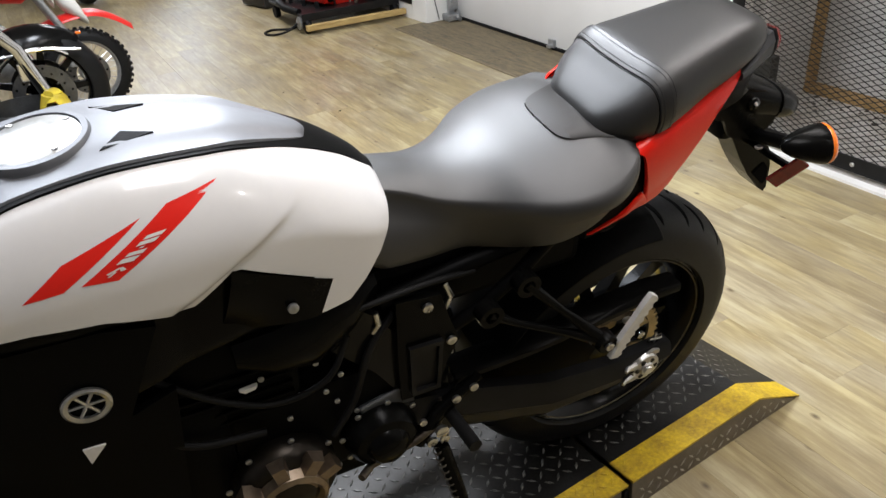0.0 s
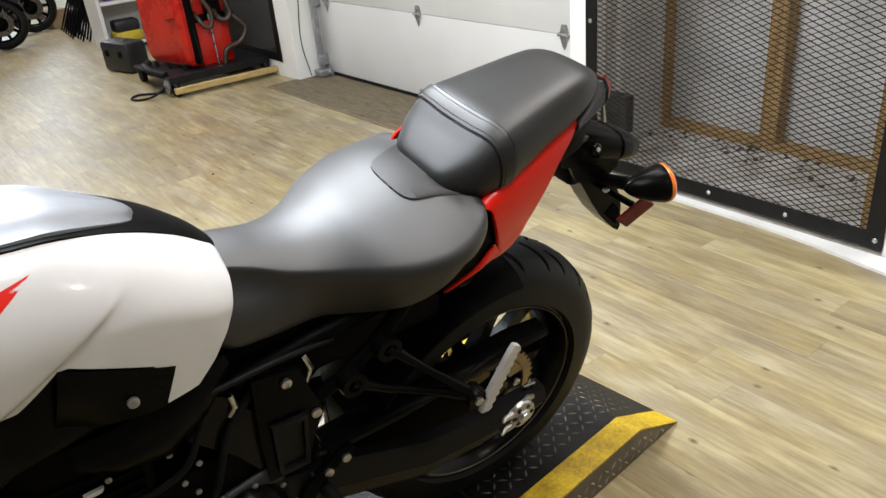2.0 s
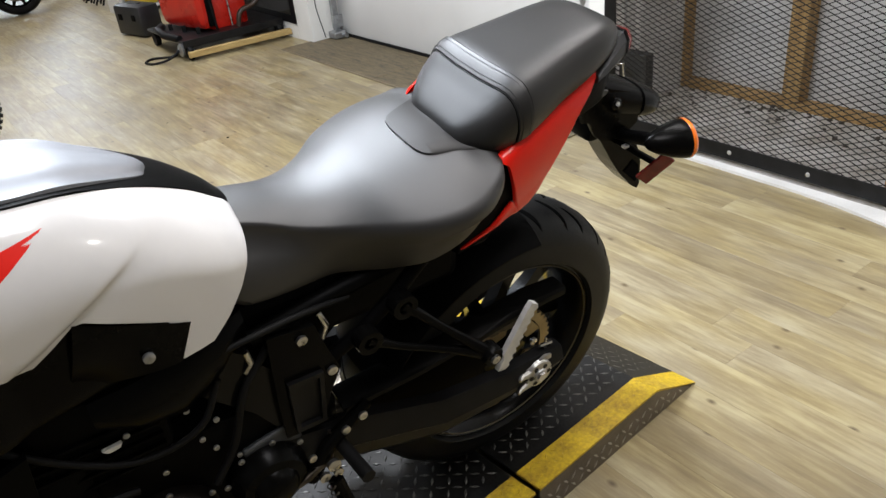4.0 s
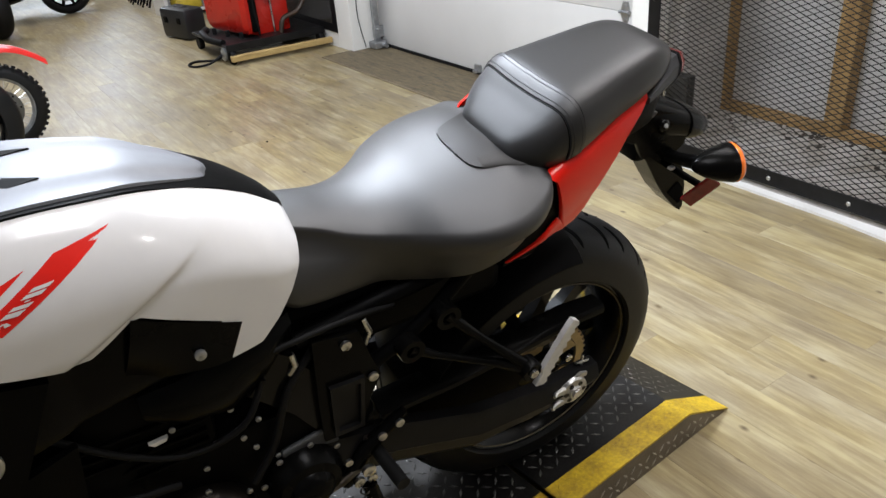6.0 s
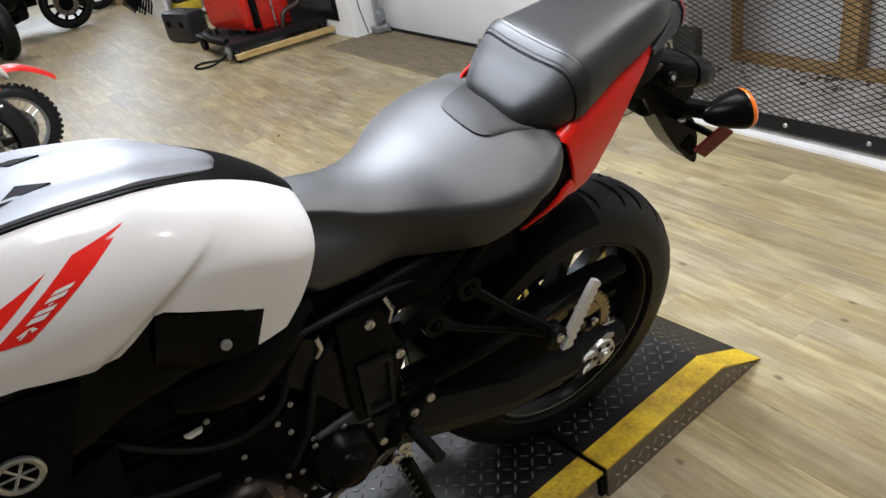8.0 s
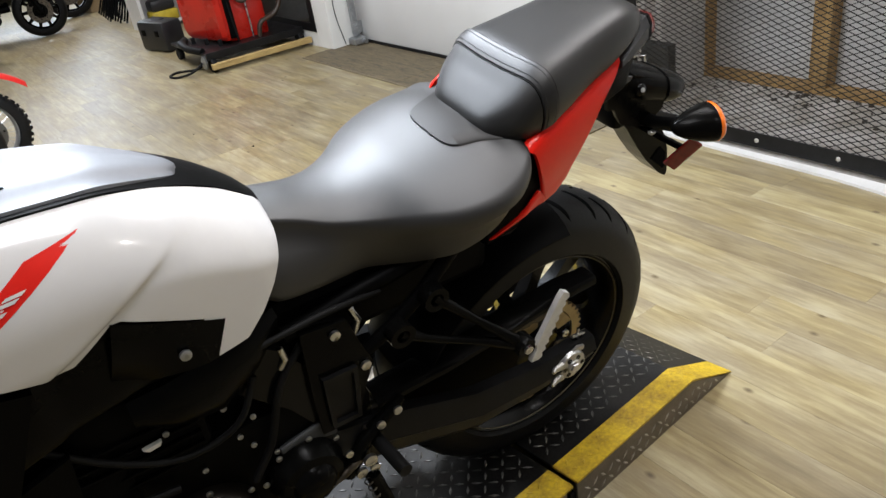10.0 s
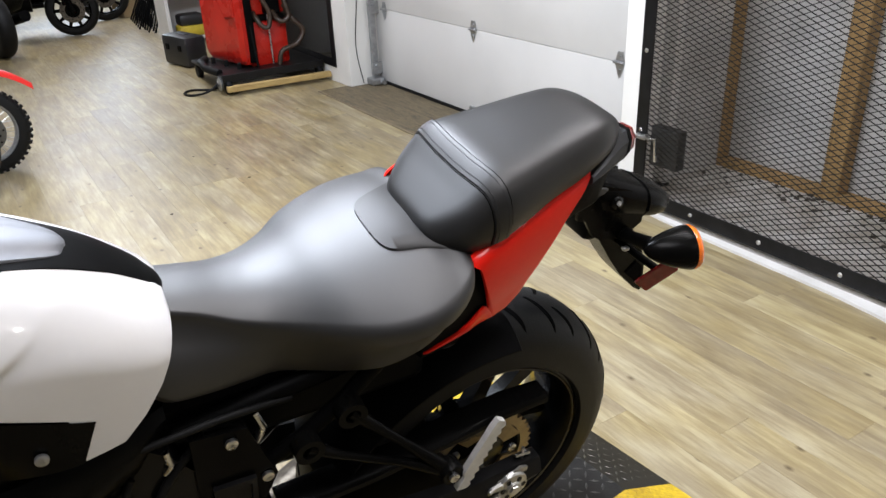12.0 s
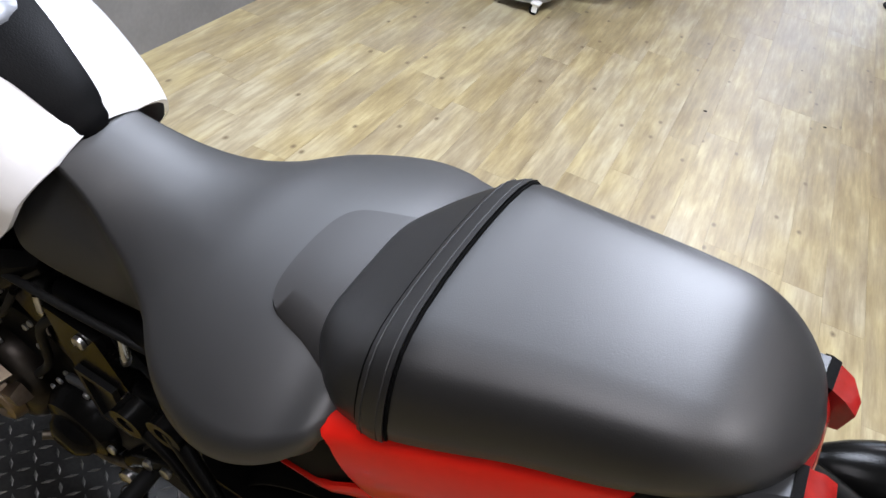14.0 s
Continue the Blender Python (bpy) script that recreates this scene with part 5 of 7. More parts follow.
# skirt that carries the bolt, narrowing into the plate bracket
g = Geo()
for y0, y1 in ((0.022, 0.030), (-0.054, -0.046)):
    g.prism([(-0.150, 0.842), (-0.155, 0.778), (-0.172, 0.774), (-0.190, 0.740), (-0.221, 0.720), (-0.270, 0.722), (-0.296, 0.740), (-0.300, 0.790), (-0.250, 0.815), (-0.190, 0.838)], y0, y1)
g.out("fender_skirt", M_MATTE2, fender, "black side skirts of the fender")
Geo().box((-0.235, FY, 0.744), (0.10, 0.070, 0.045), bevel=0.012).out("fender_stay", M_MATTE, fender, "black fender stay", smooth=True, angle=40)
Geo().prism([(-0.190, 0.752), (-0.221, 0.716), (-0.262, 0.655), (-0.290, 0.618), (-0.332, 0.574), (-0.349, 0.562), (-0.354, 0.570), (-0.345, 0.626), (-0.330, 0.664), (-0.292, 0.722)], -0.036, 0.016).out("plate_bracket", M_MATTE2, fender, "black plate bracket")
Geo().prism([(-0.300, 0.620), (-0.336, 0.585), (-0.343, 0.592), (-0.338, 0.622), (-0.322, 0.640)], 0.0162, 0.0185).out("bracket_slot", M_GAP_SHADE, fender, "dark slot in the bracket")
Geo().spin([(0.0, 0.009), (0.006, 0.0085), (0.0115, 0.005), (0.013, 0.0), (0.013, -0.004)], (-0.228, 0.031, 0.797), "y", 20).out("dome_bolt", M_GLOSSBLK, fender, "black dome bolt", smooth=True, angle=60)
Geo().tube([(-0.226, 0.038, 0.800), (-0.226, 0.0405, 0.801)], 0.0045, 8).out("bolt_socket", M_STEEL, fender, "steel bolt socket")
g = Geo().prism([(-0.112, 0.834), (-0.136, 0.852), (-0.196, 0.836), (-0.190, 0.829), (-0.150, 0.818)], 0.036, 0.041)
stay = g.out("stay_plate", M_STAY, fender, "grey steel stay")
Geo().prism([(-0.130, 0.838), (-0.134, 0.830), (-0.156, 0.824), (-0.163, 0.829), (-0.150, 0.836)], 0.0412, 0.0425).out("stay_slot", M_GAP_SHADE, stay, "dark slot")
for s in (1, -1):
    c = Vector((-0.262, s * 0.118 + 0.5 * TAIL_Y, 0.757))
    Geo().tube([(-0.262, s * 0.02 + FY, 0.722), (-0.262, s * 0.060 + FY, 0.728), (-0.258, c.y - s * 0.012, 0.752)], [0.015, 0.012, 0.014], 10).out("signal_stalk", M_MATTE, bike, "black rubber signal stalk", smooth=True)
    Geo().box((-0.246, s * 0.068 + FY, 0.716), (0.012, 0.010, 0.006), bevel=0.002).out("stalk_clip", M_STEEL, bike, "small bright clip on the stalk")
    sig_m = Matrix.Translation(c) @ pose(0, 0, 0, s * -22, 0, s * -17)
    def turned(prof):
        g = Geo().spin([(r, -x) for r, x in prof], (0, 0, 0), "x", 28)
        g.v = [sig_m @ Vector((v.x, v.y * 1.12, v.z * 0.90)) for v in g.v]
        return g
    sig = turned([(0.0, -0.040), (0.005, -0.0385), (0.012, -0.032), (0.020, -0.018), (0.0275, 0.002), (0.0325, 0.022), (0.0345, 0.034), (0.0335, 0.038), (0.0, 0.038)]).out("turn_signal", M_MATTE2, bike, "black turn signal with amber lens", smooth=True, angle=40)
    turned([(0.0338, 0.0365), (0.0345, 0.040), (0.032, 0.046), (0.022, 0.051), (0.0, 0.054)]).out("signal_lens", M_ORANGE, sig, "amber lens", smooth=True, angle=50)
rm = Matrix(((-0.48, 0.72, 0.50), (0.39, -0.36, 0.85), (0.78, 0.60, -0.10)))
reflector = Geo().box((-0.281, 0.104, 0.681), (0.070, 0.030, 0.008), rm, bevel=0.003).out("side_reflector", M_REDLENS, bike, "red side reflector")
cross_tube([(-0.27, 0.01, 0.70), (-0.275, 0.06, 0.695), (-0.284, 0.098, 0.690)], 0.007, "reflector_arm", M_MATTE)

# --- subframe, passenger peg brackets, heel guard
for s in (1, -1):
    y = s * 0.135
    joint, ringA, ringB = (0.155, s * 0.198, 0.530), (0.286, y + s * 0.012, 0.668), (0.347, y + s * 0.012, 0.628)
    bracket = Geo()
    bracket.tube([ringA, (0.22, s * 0.165, 0.595), joint], [0.011, 0.007, 0.012], 10)
    bracket.tube([ringB, (0.30, s * 0.152, 0.592), (0.22, s * 0.172, 0.555), joint], [0.011, 0.007, 0.007, 0.012], 10)
    for p in (ringA, ringB):
        bracket.spin([(0.011, -0.012), (0.021, -0.012), (0.021, 0.012), (0.011, 0.012)], p, "y", 18, closed=True)
    bracket.spin([(0.0, 0.014), (0.017, 0.014), (0.019, 0.010), (0.019, -0.012), (0, -0.012)], joint, "y", 16)
    br = bracket.out("peg_bracket", M_MATTE2, bike, "black passenger peg bracket", smooth=True, angle=40)
    bolt((joint[0], s * 0.212, joint[2]), 0.008, M_STEEL, br, (0, s, 0))
    # folded-up serrated peg
    p0, p1 = Vector((0.142, s * 0.212, 0.500)), Vector((0.088, s * 0.212, 0.618))
    d = (p1 - p0).normalized()
    side = Vector((d.z, 0, -d.x))
    poly = []
    for k in range(19):
        t = k / 18
        poly.append(p0 + d * (0.130 * t) + side * (0.0075 + 0.002 * t + (0.0048 if k % 2 else 0)) * (-1))
    poly += [p0 + d * 0.132 + side * 0.004, p0 + d * 0.118 + side * 0.007, p0 + d * 0.03 + side * 0.012, p0 + d * 0.022 + side * 0.007, p0 - d * 0.004 + side * 0.007]
    n = len(poly)
    g = Geo()
    vs = [p + Vector((0, -0.005 * s, 0)) for p in poly] + [p + Vector((0, 0.005 * s, 0)) for p in poly]
    g.add(vs, [tuple(range(n)), tuple(range(n, 2 * n))] + [(i, (i + 1) % n, n + (i + 1) % n, n + i) for i in range(n)])
    g.out("passenger_peg", M_PEG, br, "silver serrated folding foot peg")
    # subframe rails
    Geo().tube([(0.50, s * 0.085, 0.665), (0.36, s * 0.090, 0.690), (0.22, s * 0.098, 0.715), (0.05, s * 0.09, 0.79), (-0.10, s * 0.06, 0.875)], 0.014, 10).out("subframe_rail", M_MATTE, bike, "black subframe tube", smooth=True)
    Geo().tube([(0.44, s * 0.085, 0.53), (0.347, s * 0.125, 0.625), (0.286, s * 0.122, 0.665), (0.16, s * 0.10, 0.755)], 0.012, 10).out("subframe_strut", M_MATTE, bike, "black subframe strut", smooth=True)
    # heel guard plate with a recessed window
    m = Matrix.Translation((0, s * 0.112, 0))
    outer = [(0.487, 0.682), (0.415, 0.672), (0.398, 0.612), (0.382, 0.566), (0.402, 0.520), (0.418, 0.458), (0.482, 0.462), (0.486, 0.54)]
    g = Geo().prism(outer, -0.008, 0.008, "y", m)
    hg = g.out("heel_guard", M_MATTE2, bike, "satin black heel guard plate")
    win = [(0.463, 0.575), (0.420, 0.572), (0.424, 0.480), (0.460, 0.482)]
    ring = [(0.470, 0.584), (0.413, 0.581), (0.417, 0.471), (0.467, 0.473)]
    yf = s * 0.1205
    Geo().add([(x, yf + s * 0.008, z) for x, z in ring] + [(x, yf + s * 0.008, z) for x, z in win] + [(x, yf + s * 0.0005, z) for x, z in win] + [(x, yf, z) for x, z in ring],
              [(i, (i + 1) % 4, 4 + (i + 1) % 4, 4 + i) for i in range(4)] + [(4 + i, 4 + (i + 1) % 4, 8 + (i + 1) % 4, 8 + i) for i in range(4)] + [(i, 12 + i, 12 + (i + 1) % 4, (i + 1) % 4) for i in range(4)] + [(8, 9, 10, 11)]).out("guard_frame", M_GUARD, hg, "raised window frame of the guard")
    bolt((0.438, s * 0.121, 0.657), 0.0085, M_STEEL, hg, (0, s, 0))
    bolt((0.397, s * 0.121, 0.570), 0.0085, M_STEEL, hg, (0, s, 0))
    # frame spars and pivot casting
    Geo().loft([[Vector((x, s * (y + a * w), z + b * h)) for a, b in ((-1, -1), (1, -0.9), (1, 0.9), (-1, 1))] for x, y, z, w, h in ((0.39, 0.085, 0.42, 0.016, 0.07), (0.46, 0.088, 0.50, 0.018, 0.08), (0.52, 0.090, 0.60, 0.018, 0.07), (0.62, 0.088, 0.70, 0.016, 0.05), (0.80, 0.07, 0.78, 0.014, 0.035), (1.0, 0.035, 0.86, 0.012, 0.03))]).out("frame_spar", M_GLOSSBLK, bike, "gloss black frame spar", smooth=True, angle=35)
    # airbox side duct below the tank
    rings = []
    for x, z0, z1, y in ((0.505, 0.690, 0.722, 0.098), (0.55, 0.652, 0.722, 0.124), (0.61, 0.620, 0.716, 0.136), (0.67, 0.625, 0.706, 0.136), (0.72, 0.648, 0.690, 0.122)):
        rings.append([Vector((x, s * (y - 0.05), z0 + 0.004)), Vector((x, s * (y - 0.012), z0)), Vector((x, s * y, z0 + 0.25 * (z1 - z0))), Vector((x, s * y, z0 + 0.7 * (z1 - z0))), Vector((x, s * (y - 0.014), z1)), Vector((x, s * (y - 0.05), z1))])
    Geo().loft(rings).out("side_duct", M_MATTE2, bike, "satin black side duct", smooth=True, angle=40)
    # radiator shroud with round emblem
    poly = [(0.80, 0.80), (0.86, 0.815), (0.98, 0.82), (1.06, 0.80), (1.08, 0.70), (1.0, 0.60), (0.93, 0.58), (0.86, 0.66)]
    Geo().prism(poly, -0.006, 0.006, "y", Matrix.Translation((0, s * 0.142, 0))).out("radiator_shroud", M_MATTE, bike, "black radiator shroud")
    em = Geo().spin([(0.021, 0.004), (0.026, 0.006), (0.029, 0.004), (0.029, 0), (0.021, 0)], (0.900, s * 0.150, 0.712), "y", 28, closed=True)
    emblem = em.out("round_emblem", M_AXLE, bike, "small round metal emblem", smooth=True)
    for k in range(6):
        a = math.pi * k / 3
        Geo().tube([(0.900, s * 0.151, 0.712), (0.900 + 0.022 * math.cos(a), s * 0.151, 0.712 + 0.022 * math.sin(a))], 0.0022, 6).out("emblem_spoke", M_AXLE, emblem, smooth=True)

# --- engine
# added plates keep the area below the shroud dark
for s in (1, -1):
    Geo().prism([(0.80, 0.66), (0.93, 0.61), (1.05, 0.66), (1.10, 0.42), (0.95, 0.34), (0.83, 0.38)], -0.006, 0.006, "y", Matrix.Translation((0, s * 0.118, 0))).out("dark_fill_plate", M_MATTE, bike, "black plate added to darken the gap below the shroud")
engine = Geo().box((0.60, 0, 0.43), (0.30, 0.20, 0.22), bevel=0.02).out("engine", M_MATTE, bike, "black engine", smooth=True, angle=40)
Geo().box((0.72, 0, 0.58), (0.18, 0.19, 0.20), bevel=0.02).out("cylinder_block", M_MATTE, engine, "black cylinder block", smooth=True, angle=40)
Geo().box((0.815, 0, 0.39), (0.15, 0.21, 0.38), bevel=0.03).out("crankcase_front", M_MATTE, engine, "black front of the crankcase", smooth=True, angle=40)
Geo().box((0.60, 0, 0.33), (0.34, 0.18, 0.12), bevel=0.02).out("oil_sump", M_MATTE, engine, "black oil sump", smooth=True, angle=40)
for k in range(5):
    Geo().box((0.74, 0, 0.53 + k * 0.022), (0.19, 0.205, 0.005), bevel=0.002).out("cooling_fin", M_MATTE2, engine, "black cooling fin")
for (x, z, r, y, mat, lab) in ((0.685, 0.372, 0.082, 0.112, M_BRONZE, "bronze coloured generator cover"), (0.52, 0.40, 0.060, 0.112, M_MATTE2, "black sprocket cover")):
    cov = Geo().spin([(0.0, 0.055), (r * 0.35, 0.055), (r * 0.55, 0.046), (r * 0.62, 0.036), (r * 0.85, 0.032), (r, 0.018), (r + 0.004, 0.0), (r + 0.004, -0.02)], (x, y, z), "y", 36).out("engine_cover", mat, engine, lab, smooth=True, angle=40)
    for k in range(8):
        a = 2 * math.pi * k / 8 + 0.2
        bolt((x + (r + 0.008) * math.cos(a), y + 0.004, z + (r + 0.008) * math.sin(a)), 0.0052, M_ZINC, cov, (0, 1, 0), label="small dull bolt")
M_RIB = surf("light_bronze", (0.26, 0.205, 0.15), (0.15, 0.115, 0.085), 18, 0.32, metal=0.85, bump=0.1)
for a in (radians(30), radians(80), radians(122), radians(150)):
    Geo().loft([[Vector((0.685 + r * math.cos(a) + u * 0.014 * -math.sin(a), 0.150 + h, 0.372 + r * math.sin(a) + u * 0.014 * math.cos(a))) for u, h in ((-1, -0.01), (1, -0.01), (0.7, 0.012), (-0.7, 0.012))] for r in (0.03, 0.06, 0.088)]).out("cover_rib", M_RIB, engine, "bronze rib on the cover", smooth=True, angle=40)
Geo().spin([(0.040, 0.046), (0.048, 0.056), (0.056, 0.052), (0.060, 0.036)], (0.685, 0.112, 0.372), "y", 32).out("cover_ring", M_RIB, engine, "lighter bronze ridge", smooth=True, angle=40)
for p in ((0.600, 0.104, 0.530), (0.585, 0.106, 0.502), (0.575, 0.106, 0.560), (0.555, 0.106, 0.462), (0.64, 0.106, 0.545), (0.50, 0.11, 0.47), (0.53, 0.105, 0.43), (0.66, 0.106, 0.50), (0.69, 0.100, 0.60), (0.625, 0.100, 0.640), (0.61, 0.104, 0.60), (0.56, 0.10, 0.62)):
    bolt(p, 0.0046, M_ZINC, engine, (0, 1, 0.2), label="small dull bolt")
Geo().box((0.500, 0.108, 0.435), (0.09, 0.012, 0.085), Matrix.Rotation(radians(12), 3, "Y"), bevel=0.005).out("side_cover", surf("dark_grey_cast", (0.05, 0.053, 0.057), (0.035, 0.037, 0.04), 12, 0.5), engine, "dark grey side cover")
Geo().prism([(0.724, 0.607), (0.698, 0.609), (0.702, 0.602), (0.717, 0.600)], 0.112, 0.118).out("coolant_tag", M_DECAL_W, engine, "small white tag")
Geo().prism([(0.925, 0.634), (0.898, 0.632), (0.922, 0.604)], 0.148, 0.151).out("radiator_tag", M_DECAL_W, bike, "small white tag")
Geo().prism([(0.388, 0.452), (0.374, 0.420), (0.378, 0.412), (0.390, 0.418)], 0.070, 0.074).out("chain_tag", surf("yellow_label", (0.70, 0.55, 0.12), rough=0.5), bike, "small yellow label")
# hoses and cables
cross_tube([(0.40, 0.098, 0.672), (0.392, 0.106, 0.650), (0.402, 0.104, 0.625)], 0.006, "hose_clip", M_STEEL, bike, "bright hose clip")
cross_tube([(0.515, 0.108, 0.665), (0.512, 0.112, 0.645), (0.52, 0.108, 0.628)], 0.005, "hose_clip", M_STEEL, bike, "bright hose clip")
for pts, r in (([(0.56, 0.11, 0.64), (0.60, 0.125, 0.58), (0.68, 0.12, 0.56), (0.76, 0.11, 0.60), (0.84, 0.10, 0.68)], 0.005), ([(0.48, 0.10, 0.65), (0.53, 0.115, 0.60), (0.56, 0.115, 0.50), (0.60, 0.12, 0.44)], 0.006), ([(0.70, 0.115, 0.50), (0.80, 0.12, 0.53), (0.88, 0.11, 0.60), (0.93, 0.10, 0.70)], 0.006), ([(0.35, 0.10, 0.68), (0.44, 0.112, 0.695), (0.55, 0.115, 0.69)], 0.005)):
    cross_tube([Vector(p[:3]) for p in smooth_table(pts, 5)], r, "hose", M_RUBBER, bike, "black rubber hose")
# rider peg, shift lever, stand
peg = Geo().tube([(0.40, 0.13, 0.40), (0.395, 0.215, 0.405)], [0.012, 0.012], 10).out("rider_peg", M_RUBBER, bike, "black rubber rider peg", smooth=True)
cross_tube([(0.41, 0.12, 0.43), (0.425, 0.135, 0.385), (0.47, 0.14, 0.37), (0.55, 0.145, 0.36), (0.575, 0.165, 0.365)], 0.007, "shift_lever", M_CHAIN, bike, "dull shift lever")
for p, r in (((0.425, 0.148, 0.386), 0.012), ((0.442, 0.146, 0.362), 0.010), ((0.418, 0.146, 0.358), 0.009), ((0.455, 0.140, 0.415), 0.007), ((0.392, 0.135, 0.437), 0.008), ((0.36, 0.135, 0.452), 0.008)):
    bolt(p, r, M_STEEL, bike, (0, 1, 0.1))
cross_tube([(0.345, 0.125, 0.465), (0.42, 0.128, 0.412), (0.46, 0.126, 0.35)], [0.010, 0.014, 0.016], "peg_hanger", M_MATTE2, bike, "black rider peg hanger")
stand = Geo().tube([(0.425, 0.150, 0.345), (0.41, 0.185, 0.26), (0.385, 0.262, 0.065)], [0.013, 0.013, 0.011], 10).out("side_stand", M_MATTE2, bike, "black side stand", smooth=True)
Geo().box((0.385, 0.272, 0.052), (0.05, 0.045, 0.008), Matrix.Rotation(radians(12.5), 3, "X"), bevel=0.003).out("stand_foot", M_MATTE2, stand)
g = Geo()
for k in range(14):
    t = k / 13
    c = Vector((0.425 + 0.012, 0.158, 0.345)) * (1 - t) + Vector((0.40, 0.225, 0.17)) * t
    g.spin([(0.006, -0.002), (0.008, 0.0), (0.006, 0.002)], c, "z", 10)
g.out("stand_spring", M_CHAIN, stand, "steel return spring")
Geo().prism([(0.36, 0.46), (0.10, 0.40), (0.05, 0.33), (0.08, 0.27), (0.36, 0.36)], 0.060, 0.066).out("chain_guard", M_MATTE, bike, "black lower chain guard")
# added block keeps the space under the seat dark
Geo().box((0.33, 0, 0.655), (0.40, 0.15, 0.12), bevel=0.02).out("seat_gap_block", M_MATTE, bike, "black block added to darken the gap under the seat")
# exhaust below, shock and an added plate standing for silver light through the wheel
cross_tube([(0.80, -0.05, 0.22), (0.55, -0.08, 0.17), (0.38, -0.10, 0.17), (0.25, -0.13, 0.20)], [0.022, 0.024, 0.045, 0.05], "exhaust", M_CHAIN, bike, "dark steel exhaust", seg=14)
cross_tube([(0.44, 0.0, 0.50), (0.34, 0.02, 0.62)], 0.035, "shock_absorber", M_MATTE2, bike, "black shock absorber", seg=14)
Geo().box((0.29, -0.095, 0.53), (0.20, 0.006, 0.10), Matrix.Rotation(radians(20), 3, "Y"), bevel=0.002).out("light_patch_plate", M_ZINC, bike, "grey plate standing for the light seen through the wheel")

# --- front of the machine
front = new("front_wheel")
front.parent, front.location = bike, (1.40, 0, 0.30)
front["label"] = "black cast front wheel with twin discs"
build_wheel(front, 0.30, 0.060, 0.076, M_GLOSSBLK)
for s in (1, -1):
    Geo().spin([(0.08, 0.062 * s), (0.141, 0.062 * s), (0.141, 0.067 * s), (0.08, 0.067 * s)], seg=40, closed=True).out("brake_disc", M_STEEL, front, "steel brake disc")
    Geo().tube([(1.40, s * 0.095, 0.30), (1.30, s * 0.10, 0.55), (1.14, s * 0.10, 0.95)], [0.028, 0.027, 0.021], 14).out("fork_leg", M_MATTE2, bike, "black fork leg", smooth=True)
    cross_tube([(1.12, s * 0.03, 1.00), (1.10, s * 0.10, 1.02), (1.04, s * 0.24, 1.06), (0.98, s * 0.27, 1.06)], 0.011, "handlebar", M_MATTE, bike, "black handlebar")
    cross_tube([(0.985, s * 0.268, 1.06), (0.93, s * 0.385, 1.045)], 0.016, "grip", M_RUBBER, bike, "black rubber grip")
Geo().box((1.12, 0, 0.955), (0.06, 0.24, 0.03), bevel=0.012).out("fork_clamp", M_MATTE2, bike, "black fork clamp")
Geo().box((1.22, 0, 0.90), (0.12, 0.19, 0.20), bevel=0.05).out("headlamp", M_GLOSSBLK, bike, "black headlamp shell", smooth=True)
Geo().box((1.03, 0.0, 0.83), (0.10, 0.07, 0.16), bevel=0.02).out("steering_head", M_MATTE, bike, "black steering head")
Geo().box((0.98, 0.0, 0.62), (0.05, 0.24, 0.28), bevel=0.008).out("radiator", M_MATTE, bike, "black radiator core")
rows = []
for k in range(11):
    a = radians(35 + 110 * k / 10)
    rows.append([Vector((1.40 + (0.315 - 0.02 * abs(u) ** 3) * math.cos(a), u * 0.07, 0.30 + (0.315 - 0.02 * abs(u) ** 3) * math.sin(a))) for u in (-1, -0.6, 0, 0.6, 1)])
inn = [[p * 1.0 + Vector((0, 0, -0.004)) for p in r] for r in rows]
Geo().loft([r + list(reversed(q)) for r, q in zip(rows, inn)]).out("front_fender", M_MATTE2, bike, "black front fender", smooth=True, angle=50)

# ---------------------------------------------------------------- things further back
M_RED2 = surf("red_plastic", (0.66, 0.020, 0.014), (0.55, 0.016, 0.012), 5, 0.34, rvar=0.06)
M_REDMETAL = surf("red_enamel", (0.54, 0.018, 0.008), (0.40, 0.012, 0.006), 6, 0.28, bump=0.08)
M_SPOKE = surf("spoke_steel", (0.55, 0.55, 0.54), rough=0.3, metal=1.0)
M_GLOVE = surf("yellow_rubber_glove", (0.55, 0.42, 0.03), (0.38, 0.28, 0.02), 14, 0.5, bump=0.2, bscale=90)
M_KEG = surf("dull_keg_steel", (0.15, 0.15, 0.15), (0.085, 0.085, 0.085), 9, 0.38, metal=0.9, bump=0.1)
M_BLACKCASE = surf("black_case_plastic", (0.014, 0.014, 0.015), (0.008, 0.008, 0.009), 15, 0.45, bump=0.2, bscale=260)
M_HOSE = surf("brown_hose", (0.055, 0.032, 0.02), (0.03, 0.02, 0.013), 20, 0.38)
M_PURPLE = surf("purple_carton", (0.09, 0.04, 0.22), (0.06, 0.03, 0.16), 9, 0.6)
M_CARD = surf("cardboard", (0.36, 0.26, 0.14), (0.28, 0.20, 0.11), 6, 0.8, bump=0.1)
M_SHROUD_W = surf("white_plastic", (0.70, 0.69, 0.65), (0.62, 0.61, 0.57), 8, 0.4)


def disc_holes(parent, r0, r1, y, mat, label):
    g = Geo().spin([(r0, y), (r1, y), (r1, y + 0.004), (r0, y + 0.004)], seg=36, closed=True)
    ob = g.out("brake_disc", mat, parent, label)
    return ob


